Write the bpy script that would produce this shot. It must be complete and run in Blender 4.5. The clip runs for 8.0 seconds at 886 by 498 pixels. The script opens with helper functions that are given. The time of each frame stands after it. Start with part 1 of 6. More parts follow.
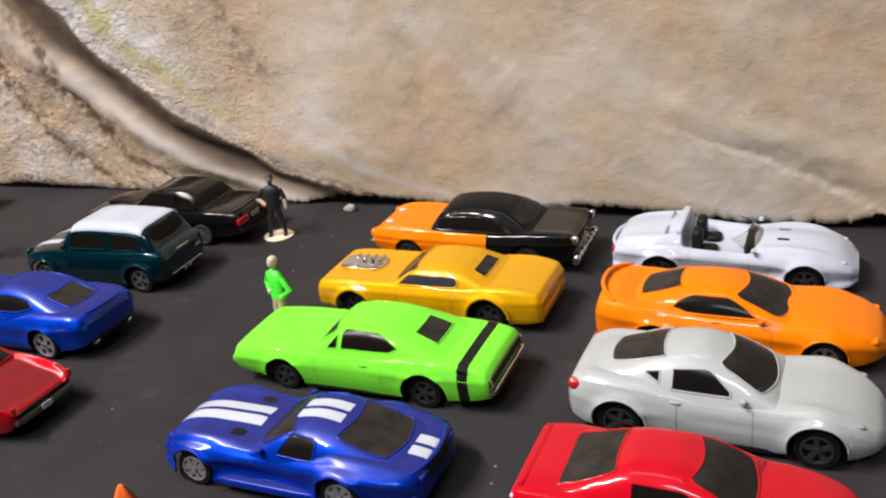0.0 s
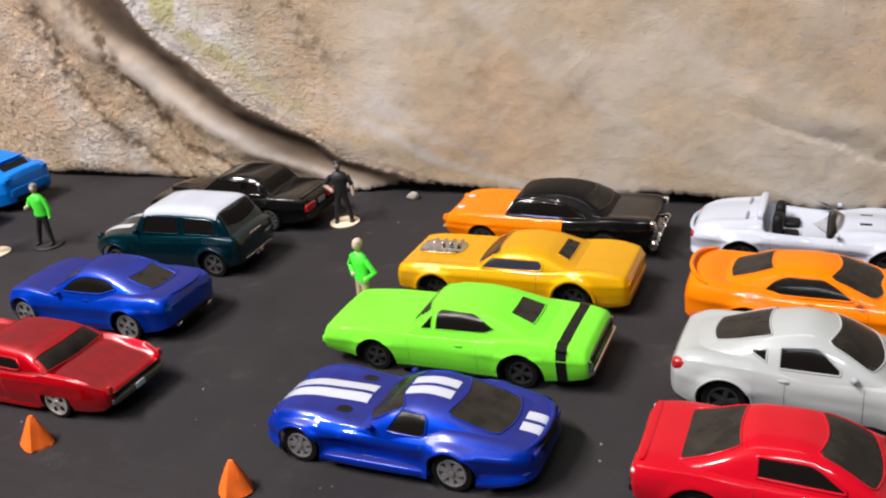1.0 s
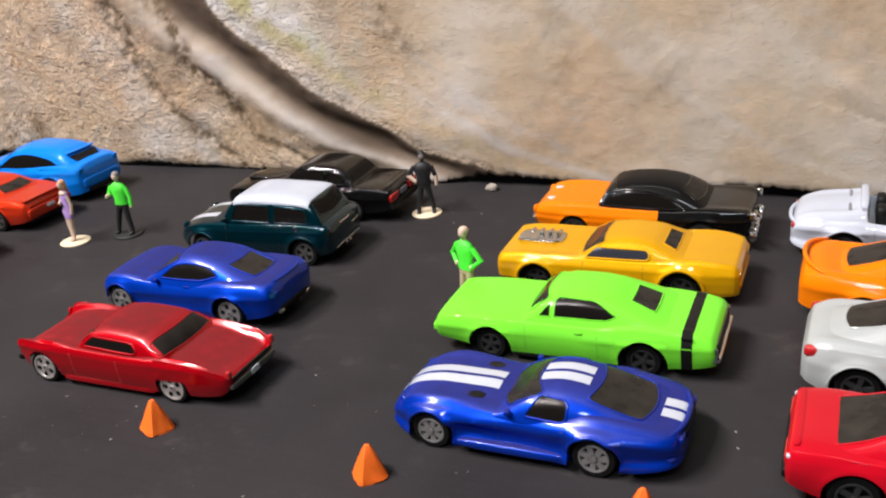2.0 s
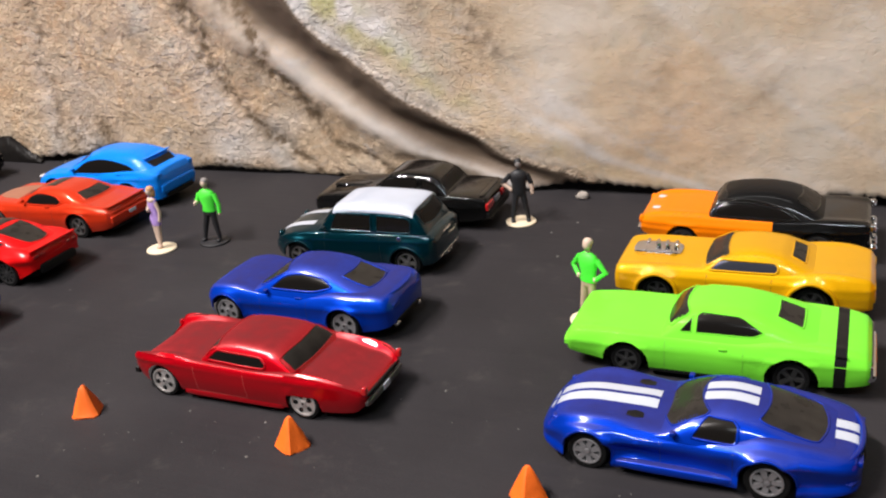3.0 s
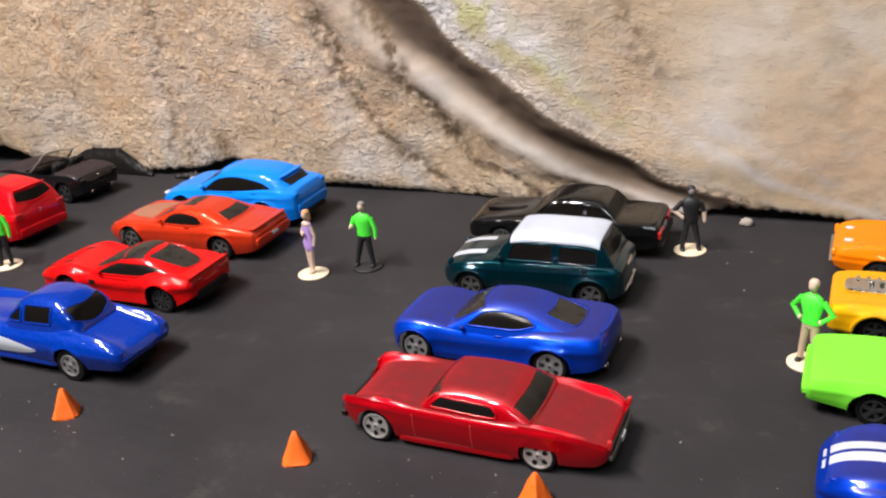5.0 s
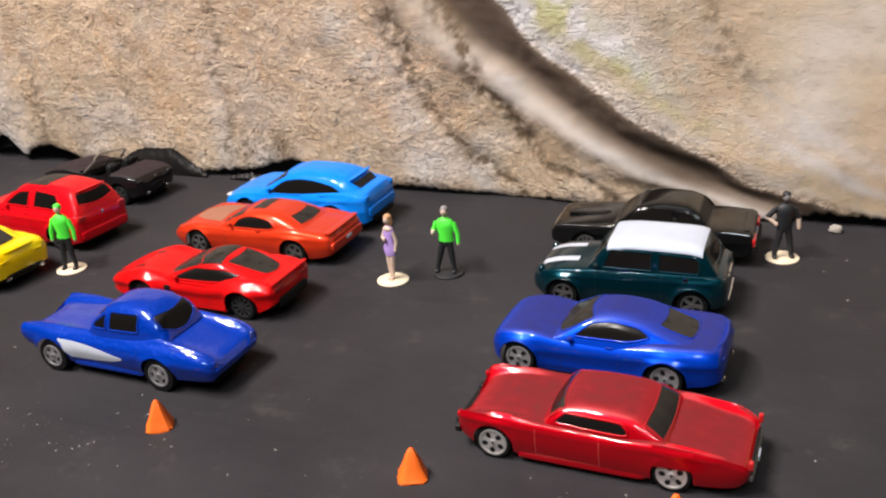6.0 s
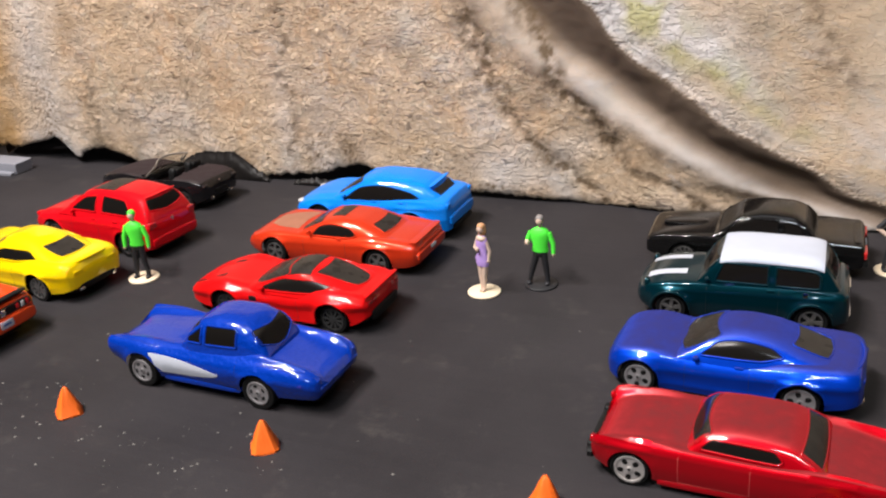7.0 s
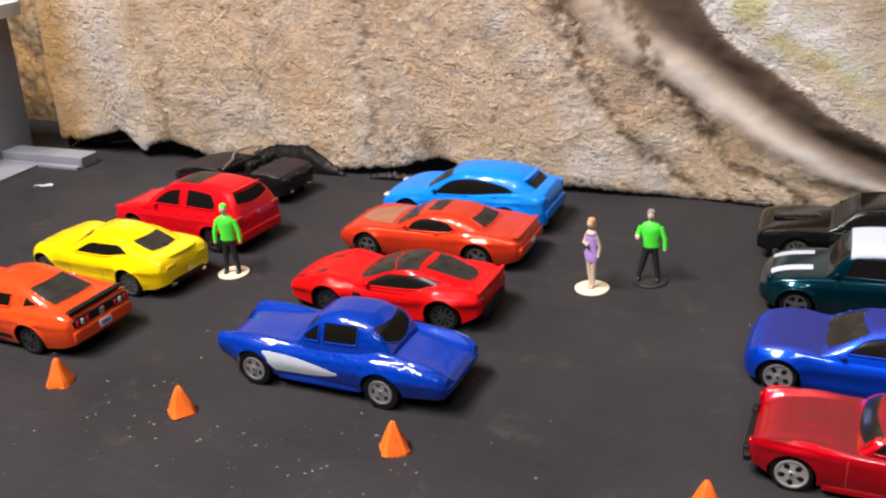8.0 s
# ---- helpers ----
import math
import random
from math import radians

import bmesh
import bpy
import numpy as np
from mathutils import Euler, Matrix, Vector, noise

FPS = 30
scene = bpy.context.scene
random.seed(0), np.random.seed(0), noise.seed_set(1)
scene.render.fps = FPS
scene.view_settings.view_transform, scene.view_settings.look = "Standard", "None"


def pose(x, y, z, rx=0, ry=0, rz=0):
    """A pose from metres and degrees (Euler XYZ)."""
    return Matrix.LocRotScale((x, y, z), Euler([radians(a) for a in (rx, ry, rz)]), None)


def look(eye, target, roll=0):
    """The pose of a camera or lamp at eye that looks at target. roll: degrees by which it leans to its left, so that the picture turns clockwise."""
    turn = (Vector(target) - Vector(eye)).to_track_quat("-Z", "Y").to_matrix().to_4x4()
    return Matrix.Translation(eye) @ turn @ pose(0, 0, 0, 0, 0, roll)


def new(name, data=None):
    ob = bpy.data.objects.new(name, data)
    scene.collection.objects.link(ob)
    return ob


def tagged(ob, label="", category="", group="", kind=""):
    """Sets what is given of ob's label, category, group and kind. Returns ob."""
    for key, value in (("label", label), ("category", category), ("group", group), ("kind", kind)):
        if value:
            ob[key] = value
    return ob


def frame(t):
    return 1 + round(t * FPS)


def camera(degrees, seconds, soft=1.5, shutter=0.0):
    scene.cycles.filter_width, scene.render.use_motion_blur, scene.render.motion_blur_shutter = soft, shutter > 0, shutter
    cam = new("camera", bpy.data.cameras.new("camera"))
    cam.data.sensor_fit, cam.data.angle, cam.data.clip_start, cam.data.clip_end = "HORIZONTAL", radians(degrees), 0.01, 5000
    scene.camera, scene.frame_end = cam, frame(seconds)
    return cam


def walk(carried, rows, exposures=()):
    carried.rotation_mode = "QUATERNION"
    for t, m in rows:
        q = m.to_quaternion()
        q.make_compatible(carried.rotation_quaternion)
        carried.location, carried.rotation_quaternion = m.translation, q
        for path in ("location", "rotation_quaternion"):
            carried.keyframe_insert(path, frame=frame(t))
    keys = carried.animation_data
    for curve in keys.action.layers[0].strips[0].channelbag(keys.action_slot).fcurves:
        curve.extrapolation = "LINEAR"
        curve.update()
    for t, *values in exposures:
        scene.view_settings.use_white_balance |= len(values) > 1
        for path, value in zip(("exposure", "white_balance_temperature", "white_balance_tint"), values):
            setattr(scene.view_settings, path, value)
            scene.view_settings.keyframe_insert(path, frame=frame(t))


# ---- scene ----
# The camera, held by hand: seconds, place, yaw to the left, pitch up, roll.
cam = camera(50.0, 8.0, soft=2.2)
ROWS = [
    (0, 0.0009, 0.0098, 0.1470, 24.45, -23.18, -6.18),
    (0.5, -0.0054, 0.0043, 0.1457, 24.59, -23.22, -6.10),
    (1, -0.0228, -0.0031, 0.1446, 24.66, -23.11, -5.97),
    (1.2, -0.0294, -0.0063, 0.1433, 24.75, -23.10, -5.91),
    (2.5, -0.0722, -0.0211, 0.1447, 24.76, -23.03, -5.45),
    (3, -0.0932, -0.0247, 0.1478, 24.77, -23.04, -5.33),
    (3.5, -0.1093, -0.0274, 0.1532, 24.91, -23.08, -5.18),
    (4, -0.1265, -0.0271, 0.1582, 24.93, -23.08, -5.02),
    (4.5, -0.1422, -0.0291, 0.1585, 25.08, -23.22, -4.97),
    (6, -0.1956, -0.0353, 0.1595, 24.87, -23.32, -4.44),
    (6.5, -0.2126, -0.0353, 0.1595, 24.89, -23.25, -4.28),
    (7, -0.2330, -0.0352, 0.1594, 25.10, -23.25, -4.22),
    (7.5, -0.2512, -0.0368, 0.1586, 25.36, -23.29, -4.25),
    (8, -0.2703, -0.0410, 0.1566, 25.66, -23.34, -4.31),
]
walk(cam, [(t, pose(x, y, z, 90 + pitch, 0, yaw) @ pose(0, 0, 0, 0, 0, roll)) for t, x, y, z, yaw, pitch, roll in ROWS],
     exposures=[(0, -0.05), (1.2, -0.02), (2.5, 0.0), (4, 0.06), (6, 0.06), (8, 0.02)])

# ---- world and light ----
world = bpy.data.worlds.new("room_air")
scene.world = world
world.use_nodes = True
world.node_tree.nodes["Background"].inputs[0].default_value = (1.0, 0.96, 0.9, 1)
world.node_tree.nodes["Background"].inputs[1].default_value = 0.003


def room_lamp(eye, target, length, width, watts, colour, roll=0.0):
    data = bpy.data.lights.new("room_lamp", "AREA")
    data.shape, data.size, data.size_y = "RECTANGLE", length, width
    data.energy, data.color = watts, colour
    ob = new("room_lamp", data)
    ob.matrix_world = look(eye, target, roll)
    return ob


# four bulbs in a row up to the left, a tube behind the camera, a weak one overhead
for bulb in ((-1.02, -0.04), (-0.88, -0.20), (-0.72, -0.36), (-0.58, -0.52)):
    room_lamp((*bulb, 1.22), (-0.30, 0.25, 0.0), 0.09, 0.09, 10.4, (1.0, 0.925, 0.895))
room_lamp((0.05, -0.80, 1.20), (-0.25, 0.28, 0.0), 0.60, 0.08, 8.2, (0.86, 0.94, 1.0))
room_lamp((-0.25, 0.05, 1.45), (-0.25, 0.20, 0.0), 0.80, 0.12, 1.6, (0.97, 0.95, 0.95))


# ---- materials ----
def material(name):
    mat = bpy.data.materials.new(name)
    mat.use_nodes = True
    tree = mat.node_tree
    return mat, tree, tree.nodes["Principled BSDF"]


def node(tree, kind, **values):
    n = tree.nodes.new(kind)
    for key, value in values.items():
        if key == "data_type":
            n.data_type = value
        elif key == "operation":
            n.operation = value
        elif key == "attribute_name":
            n.attribute_name = value
        else:
            n.inputs[key.replace("_", " ")].default_value = value
    return n


def noise_at(tree, scale, detail=4.0, rough=0.55, distortion=0.0):
    place = node(tree, "ShaderNodeTexCoord")
    n = node(tree, "ShaderNodeTexNoise", Scale=scale, Detail=detail, Roughness=rough, Distortion=distortion)
    tree.links.new(place.outputs["Object"], n.inputs["Vector"])
    return n.outputs["Fac"]


def ramp(tree, fac, stops):
    n = tree.nodes.new("ShaderNodeValToRGB")
    while len(n.color_ramp.elements) < len(stops):
        n.color_ramp.elements.new(0.5)
    for e, (at, colour) in zip(n.color_ramp.elements, stops):
        e.position = at
        e.color = (*colour, 1) if len(colour) == 3 else colour
    tree.links.new(fac, n.inputs["Fac"])
    return n.outputs["Color"]


def mix(tree, fac, a, b):
    n = tree.nodes.new("ShaderNodeMix")
    n.data_type = "RGBA"
    for socket, value in ((n.inputs[0], fac), (n.inputs[6], a), (n.inputs[7], b)):
        if isinstance(value, bpy.types.NodeSocket):
            tree.links.new(value, socket)
        else:
            socket.default_value = value if not isinstance(value, tuple) else (*value, 1)
    return n.outputs[2]


def maths(tree, operation, a, b=0.0, clamp=False):
    n = tree.nodes.new("ShaderNodeMath")
    n.operation, n.use_clamp = operation, clamp
    for socket, value in ((n.inputs[0], a), (n.inputs[1], b)):
        if isinstance(value, bpy.types.NodeSocket):
            tree.links.new(value, socket)
        else:
            socket.default_value = value
    return n.outputs[0]


def bump(tree, bsdf, height, strength, distance):
    n = node(tree, "ShaderNodeBump", Strength=strength, Distance=distance)
    tree.links.new(height, n.inputs["Height"])
    tree.links.new(n.outputs["Normal"], bsdf.inputs["Normal"])


def upward(tree, start, end):
    """How far a face looks up, from 0 to 1: where dust settles."""
    g = tree.nodes.new("ShaderNodeNewGeometry")
    s = tree.nodes.new("ShaderNodeSeparateXYZ")
    tree.links.new(g.outputs["Normal"], s.inputs[0])
    m = tree.nodes.new("ShaderNodeMapRange")
    m.inputs["From Min"].default_value, m.inputs["From Max"].default_value = start, end
    tree.links.new(s.outputs["Z"], m.inputs["Value"])
    return m.outputs[0]


SEAMS = {}


def paint(name, colour, metal=0.0, rough=0.35, coat=1.0, dust=0.12, flake=0.0, peel=0.06):
    """Die-cast car enamel: clear coat, faint orange peel, dust on what looks up."""
    mat, tree, bsdf = material(name)
    blotch = noise_at(tree, 120.0, 3.0)
    grain = noise_at(tree, 2600.0, 2.0)
    deep = tuple(c * 0.86 for c in colour)
    base = mix(tree, blotch, deep, colour)
    if flake:
        base = mix(tree, maths(tree, "MULTIPLY", grain, flake), base, tuple(min(1.0, c * 1.7) for c in colour))
    settled = maths(tree, "MULTIPLY", upward(tree, 0.75, 1.0), maths(tree, "MULTIPLY", ramp(tree, noise_at(tree, 260.0, 4.0, 0.6), [(0.3, (0.78, 0.78, 0.78)), (0.7, (1, 1, 1))]), dust * 1.2), True)
    base = mix(tree, settled, base, (0.060, 0.040, 0.040))
    tree.links.new(base, bsdf.inputs["Base Color"])
    bsdf.inputs["Metallic"].default_value = metal
    tree.links.new(maths(tree, "ADD", maths(tree, "MULTIPLY", settled, 1.2), rough), bsdf.inputs["Roughness"])
    tree.links.new(maths(tree, "MULTIPLY", maths(tree, "SUBTRACT", 1.0, maths(tree, "MULTIPLY", settled, 1.7), True), coat), bsdf.inputs["Coat Weight"])
    bsdf.inputs["Specular IOR Level"].default_value = 0.03
    tree.links.new(maths(tree, "ADD", maths(tree, "MULTIPLY", settled, 1.6), 0.035), bsdf.inputs["Coat Roughness"])
    bump(tree, bsdf, noise_at(tree, 700.0, 2.0), peel, 0.0004)
    SEAMS[name] = tuple(c * 0.30 for c in colour)
    return mat


def plain(name, colour, rough=0.5, metal=0.0, coat=0.0, vary=0.2, scale=500.0, relief=0.1, shine=0.5):
    mat, tree, bsdf = material(name)
    fac = noise_at(tree, scale, 5.0, 0.65)
    tree.links.new(mix(tree, fac, tuple(c * (1 - vary) for c in colour), tuple(min(1, c * (1 + vary)) for c in colour)), bsdf.inputs["Base Color"])
    bsdf.inputs["Roughness"].default_value, bsdf.inputs["Metallic"].default_value = rough, metal
    bsdf.inputs["Coat Weight"].default_value = coat
    bsdf.inputs["Specular IOR Level"].default_value = shine
    if relief:
        bump(tree, bsdf, fac, relief, 0.0006)
    return mat


def tinted_plastic(name, colour=(0.007, 0.0062, 0.0056), rough=0.14):
    """The dark, see-nothing window plastic of a toy car, with a film of dust."""
    mat, tree, bsdf = material(name)
    settled = maths(tree, "MULTIPLY", upward(tree, 0.62, 1.0), maths(tree, "MULTIPLY", noise_at(tree, 200.0, 3.0, 0.5), 0.24), True)
    tree.links.new(mix(tree, settled, colour, (0.22, 0.19, 0.16)), bsdf.inputs["Base Color"])
    tree.links.new(maths(tree, "ADD", maths(tree, "MULTIPLY", settled, 1.5), rough), bsdf.inputs["Roughness"])
    bsdf.inputs["Specular IOR Level"].default_value = 0.07
    return mat


GLASS = tinted_plastic("tinted_window_plastic")
SMOKY = tinted_plastic("smoky_window_plastic", (0.030, 0.031, 0.042), 0.16)
FRAME_TAN = plain("tan_grey_frame", (0.24, 0.21, 0.18), 0.4, 0.2)
TYRE = plain("tyre_plastic", (0.007, 0.007, 0.007), 0.5, vary=0.3, shine=0.15)
DARK = plain("black_base_plastic", (0.007, 0.007, 0.007), 0.55, vary=0.3, shine=0.2)
MID_RIM = plain("grey_rim", (0.15, 0.145, 0.14), 0.35, 0.6, vary=0.2)
RIM = plain("silver_rim", (0.50, 0.47, 0.45), 0.38, 0.5, vary=0.15)
SOFT_RIM = plain("worn_grey_rim", (0.27, 0.26, 0.265), 0.42, 0.4, vary=0.25)
DARK_RIM = plain("dark_rim", (0.05, 0.05, 0.05), 0.35, 0.5, vary=0.2)
CHROME = plain("chrome", (0.75, 0.75, 0.75), 0.12, 1.0, vary=0.08, relief=0.03)
LAMP_RED = plain("red_lens", (0.45, 0.01, 0.012), 0.2, coat=1.0)
LAMP_CLEAR = plain("clear_lens", (0.55, 0.56, 0.56), 0.15, coat=1.0)
WHITE_PRINT = plain("white_print", (0.52, 0.55, 0.62), 0.35, coat=0.7, vary=0.08)
BLACK_PRINT = plain("black_print", (0.008, 0.0075, 0.0075), 0.45, shine=0.25)
ORANGE_CLAY = plain("orange_painted_clay", (0.95, 0.15, 0.008), 0.6, vary=0.10, scale=900, relief=0.3)
GREY_PLASTIC = plain("grey_model_plastic", (0.215, 0.22, 0.25), 0.5, vary=0.12, scale=160, relief=0.1)
PALE_PLASTIC = plain("pale_model_plastic", (0.62, 0.63, 0.66), 0.5, vary=0.06, scale=160)

CLEAR, tree, bsdf = material("clear_window_plastic")
bsdf.inputs["Base Color"].default_value = (0.80, 0.78, 0.74, 1)
bsdf.inputs["Transmission Weight"].default_value = 1.0
bsdf.inputs["IOR"].default_value, bsdf.inputs["Roughness"].default_value = 1.25, 0.08

# The blackboard-painted road sheet.
ROAD, tree, bsdf = material("black_painted_road")
broad = noise_at(tree, 14.0, 5.0, 0.6)
fine = noise_at(tree, 900.0, 4.0, 0.7)
place = node(tree, "ShaderNodeTexCoord")
streaks = node(tree, "ShaderNodeMapping")
streaks.inputs["Scale"].default_value = (6, 260, 1)
brushed = node(tree, "ShaderNodeTexNoise", Scale=1.0, Detail=5.0, Roughness=0.65)
tree.links.new(place.outputs["Object"], streaks.inputs["Vector"])
tree.links.new(streaks.outputs["Vector"], brushed.inputs["Vector"])
base = ramp(tree, broad, [(0.3, (0.0190, 0.0176, 0.0194)), (0.7, (0.0350, 0.0320, 0.0342))])
base = mix(tree, maths(tree, "MULTIPLY", brushed.outputs["Fac"], 0.35), base, (0.042, 0.038, 0.0395))
dusty = ramp(tree, noise_at(tree, 55.0, 8.0, 0.75), [(0.56, (0, 0, 0)), (0.78, (1, 1, 1))])
base = mix(tree, maths(tree, "MULTIPLY", dusty, 0.30), base, (0.12, 0.108, 0.095))
specks = ramp(tree, noise_at(tree, 1500.0, 2.0, 0.5), [(0.73, (0, 0, 0)), (0.78, (1, 1, 1))])
base = mix(tree, maths(tree, "MULTIPLY", specks, 0.25), base, (0.22, 0.20, 0.18))
tree.links.new(base, bsdf.inputs["Base Color"])
tree.links.new(maths(tree, "ADD", maths(tree, "MULTIPLY", broad, 0.25), 0.45), bsdf.inputs["Roughness"])
bsdf.inputs["Specular IOR Level"].default_value = 0.09
bump(tree, bsdf, maths(tree, "ADD", fine, maths(tree, "MULTIPLY", brushed.outputs["Fac"], 2.0)), 0.25, 0.0005)

# The plaster-cloth rock face: ochre, cream and grey washes, flaking crust with dirt and painted-in shade in the pits.
ROCK, tree, bsdf = material("painted_plaster_cloth")


def stretched(scale, detail, rough, distortion, squash=(1.0, 1.0, 1.25), turn=28):
    where = node(tree, "ShaderNodeTexCoord")
    lay = node(tree, "ShaderNodeMapping")
    lay.inputs["Rotation"].default_value = (0, radians(turn), 0)
    lay.inputs["Scale"].default_value = squash
    n = node(tree, "ShaderNodeTexNoise", Scale=scale, Detail=detail, Roughness=rough, Distortion=distortion)
    tree.links.new(where.outputs["Object"], lay.inputs["Vector"])
    tree.links.new(lay.outputs["Vector"], n.inputs["Vector"])
    return n.outputs["Fac"]


def mask(name):
    return node(tree, "ShaderNodeAttribute", attribute_name=name).outputs["Fac"]


def washed(below, name, colour, amount, ragged=0.0):
    m = mask(name)
    if ragged:
        m = maths(tree, "ADD", m, maths(tree, "MULTIPLY", maths(tree, "SUBTRACT", crust, 0.5), maths(tree, "MULTIPLY", m, ragged)), True)
    return mix(tree, maths(tree, "MULTIPLY", m, amount), below, colour)


patch = noise_at(tree, 38.0, 7.0, 0.68, 0.4)
tone = noise_at(tree, 75.0, 4.0, 0.6, 0.3)
crust = stretched(230.0, 6.0, 0.64, 0.3)
flakes = stretched(460.0, 4.0, 0.62, 0.6)
lumps = noise_at(tree, 170.0, 3.0, 0.6)
crumbly = mask("crumbly")
base = ramp(tree, patch, [(0.30, (0.38, 0.31, 0.245)), (0.44, (0.46, 0.355, 0.255)), (0.56, (0.52, 0.39, 0.27)), (0.70, (0.43, 0.37, 0.315))])
base = mix(tree, maths(tree, "MULTIPLY", ramp(tree, tone, [(0.42, (0, 0, 0)), (0.68, (1, 1, 1))]), 0.45), base, (0.59, 0.425, 0.275))
mottle = stretched(95.0, 8.0, 0.72, 0.8, (0.8, 0.8, 1.9), 8)
base = mix(tree, maths(tree, "MULTIPLY", ramp(tree, mottle, [(0.52, (0, 0, 0)), (0.66, (1, 1, 1))]), 0.50), base, (0.41, 0.305, 0.20))
base = mix(tree, maths(tree, "MULTIPLY", ramp(tree, mottle, [(0.34, (1, 1, 1)), (0.46, (0, 0, 0))]), 0.45), base, (0.45, 0.42, 0.405))
# crust, flakes, dashes, flecks: crevice shade and lit edges put into the colour
base = mix(tree, maths(tree, "MULTIPLY", ramp(tree, crust, [(0.545, (0, 0, 0)), (0.60, (1, 1, 1))]), maths(tree, "MULTIPLY", crumbly, 0.5)), base, (0.66, 0.505, 0.355))
base = mix(tree, maths(tree, "MULTIPLY", ramp(tree, flakes, [(0.335, (1, 1, 1)), (0.38, (0, 0, 0))]), maths(tree, "MULTIPLY", crumbly, 0.85)), base, (0.17, 0.115, 0.07))
base = mix(tree, maths(tree, "MULTIPLY", ramp(tree, flakes, [(0.61, (0, 0, 0)), (0.65, (1, 1, 1))]), maths(tree, "MULTIPLY", crumbly, 0.8)), base, (0.80, 0.64, 0.46))
blots = stretched(190.0, 7.0, 0.72, 0.9, (0.55, 0.55, 1.5), 10)
base = mix(tree, maths(tree, "MULTIPLY", ramp(tree, blots, [(0.56, (0, 0, 0)), (0.66, (1, 1, 1))]), 0.38), base, (0.36, 0.255, 0.155))
base = mix(tree, maths(tree, "MULTIPLY", ramp(tree, blots, [(0.33, (1, 1, 1)), (0.42, (0, 0, 0))]), 0.45), base, (0.62, 0.50, 0.36))
dashes = stretched(560.0, 3.0, 0.62, 1.4, (0.7, 0.7, 1.6), 20)
base = mix(tree, maths(tree, "MULTIPLY", ramp(tree, dashes, [(0.325, (1, 1, 1)), (0.36, (0, 0, 0))]), maths(tree, "ADD", maths(tree, "MULTIPLY", crumbly, 0.45), 0.10)), base, (0.13, 0.088, 0.058))
base = mix(tree, maths(tree, "MULTIPLY", ramp(tree, dashes, [(0.645, (0, 0, 0)), (0.68, (1, 1, 1))]), maths(tree, "MULTIPLY", crumbly, 0.6)), base, (0.83, 0.68, 0.50))
hue = noise_at(tree, 50.0, 4.0, 0.6, 0.8)
warmth = maths(tree, "ADD", maths(tree, "MULTIPLY", crumbly, 0.30), 0.10)
base = mix(tree, maths(tree, "MULTIPLY", ramp(tree, hue, [(0.56, (0, 0, 0)), (0.68, (1, 1, 1))]), warmth), base, (0.58, 0.35, 0.18))
base = mix(tree, maths(tree, "MULTIPLY", ramp(tree, hue, [(0.32, (1, 1, 1)), (0.44, (0, 0, 0))]), 0.40), base, (0.40, 0.37, 0.29))
cluster = maths(tree, "MULTIPLY", ramp(tree, noise_at(tree, 62.0, 3.0, 0.6), [(0.44, (0.12, 0.12, 0.12)), (0.58, (1, 1, 1))]), crumbly)
flecks = stretched(285.0, 3.0, 0.60, 1.0, (0.55, 0.55, 1.6), 12)
base = mix(tree, maths(tree, "MULTIPLY", ramp(tree, flecks, [(0.340, (1, 1, 1)), (0.385, (0, 0, 0))]), maths(tree, "MULTIPLY", cluster, 0.9)), base, (0.115, 0.078, 0.052))
base = mix(tree, maths(tree, "MULTIPLY", ramp(tree, flecks, [(0.615, (0, 0, 0)), (0.66, (1, 1, 1))]), maths(tree, "MULTIPLY", cluster, 0.6)), base, (0.78, 0.62, 0.44))
# the brown under the lip is paint with the overhang's shade put in
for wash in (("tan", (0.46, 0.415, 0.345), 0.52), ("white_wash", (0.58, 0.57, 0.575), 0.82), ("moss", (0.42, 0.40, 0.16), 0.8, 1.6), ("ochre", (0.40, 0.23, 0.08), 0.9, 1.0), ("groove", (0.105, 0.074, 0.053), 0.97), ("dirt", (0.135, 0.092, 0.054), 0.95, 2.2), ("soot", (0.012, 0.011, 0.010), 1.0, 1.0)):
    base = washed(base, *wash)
tree.links.new(base, bsdf.inputs["Base Color"])
bsdf.inputs["Roughness"].default_value = 0.85
bsdf.inputs["Specular IOR Level"].default_value = 0.2
chips = maths(tree, "ADD", maths(tree, "MULTIPLY", ramp(tree, crust, [(0.50, (0, 0, 0)), (0.58, (1, 1, 1))]), 0.5), ramp(tree, dashes, [(0.34, (0, 0, 0)), (0.44, (1, 1, 1))]))
relief = maths(tree, "ADD", maths(tree, "MULTIPLY", lumps, 0.35), maths(tree, "ADD", chips, maths(tree, "MULTIPLY", ramp(tree, flakes, [(0.56, (0, 0, 0)), (0.64, (1, 1, 1))]), 0.4)))
relief = maths(tree, "ADD", relief, maths(tree, "MULTIPLY", ramp(tree, flecks, [(0.36, (0, 0, 0)), (0.45, (1, 1, 1))]), maths(tree, "MULTIPLY", cluster, 1.6)))
bump(tree, bsdf, maths(tree, "MULTIPLY", relief, maths(tree, "ADD", maths(tree, "MULTIPLY", crumbly, 0.95), 0.05)), 0.55, 0.0011)

CHARRED = plain("black_painted_cloth", (0.009, 0.0075, 0.0068), 0.5, vary=0.6, scale=240, relief=0.5, shine=0.3)
WALL_PAINT = plain("room_wall_paint", (0.05, 0.048, 0.047), 0.8, vary=0.05, scale=6)
CEILING_PAINT = plain("room_ceiling_paint", (0.05, 0.049, 0.047), 0.85, vary=0.03, scale=6)
FLOOR_PAINT = plain("room_floor", (0.07, 0.06, 0.05), 0.6, vary=0.2, scale=8)


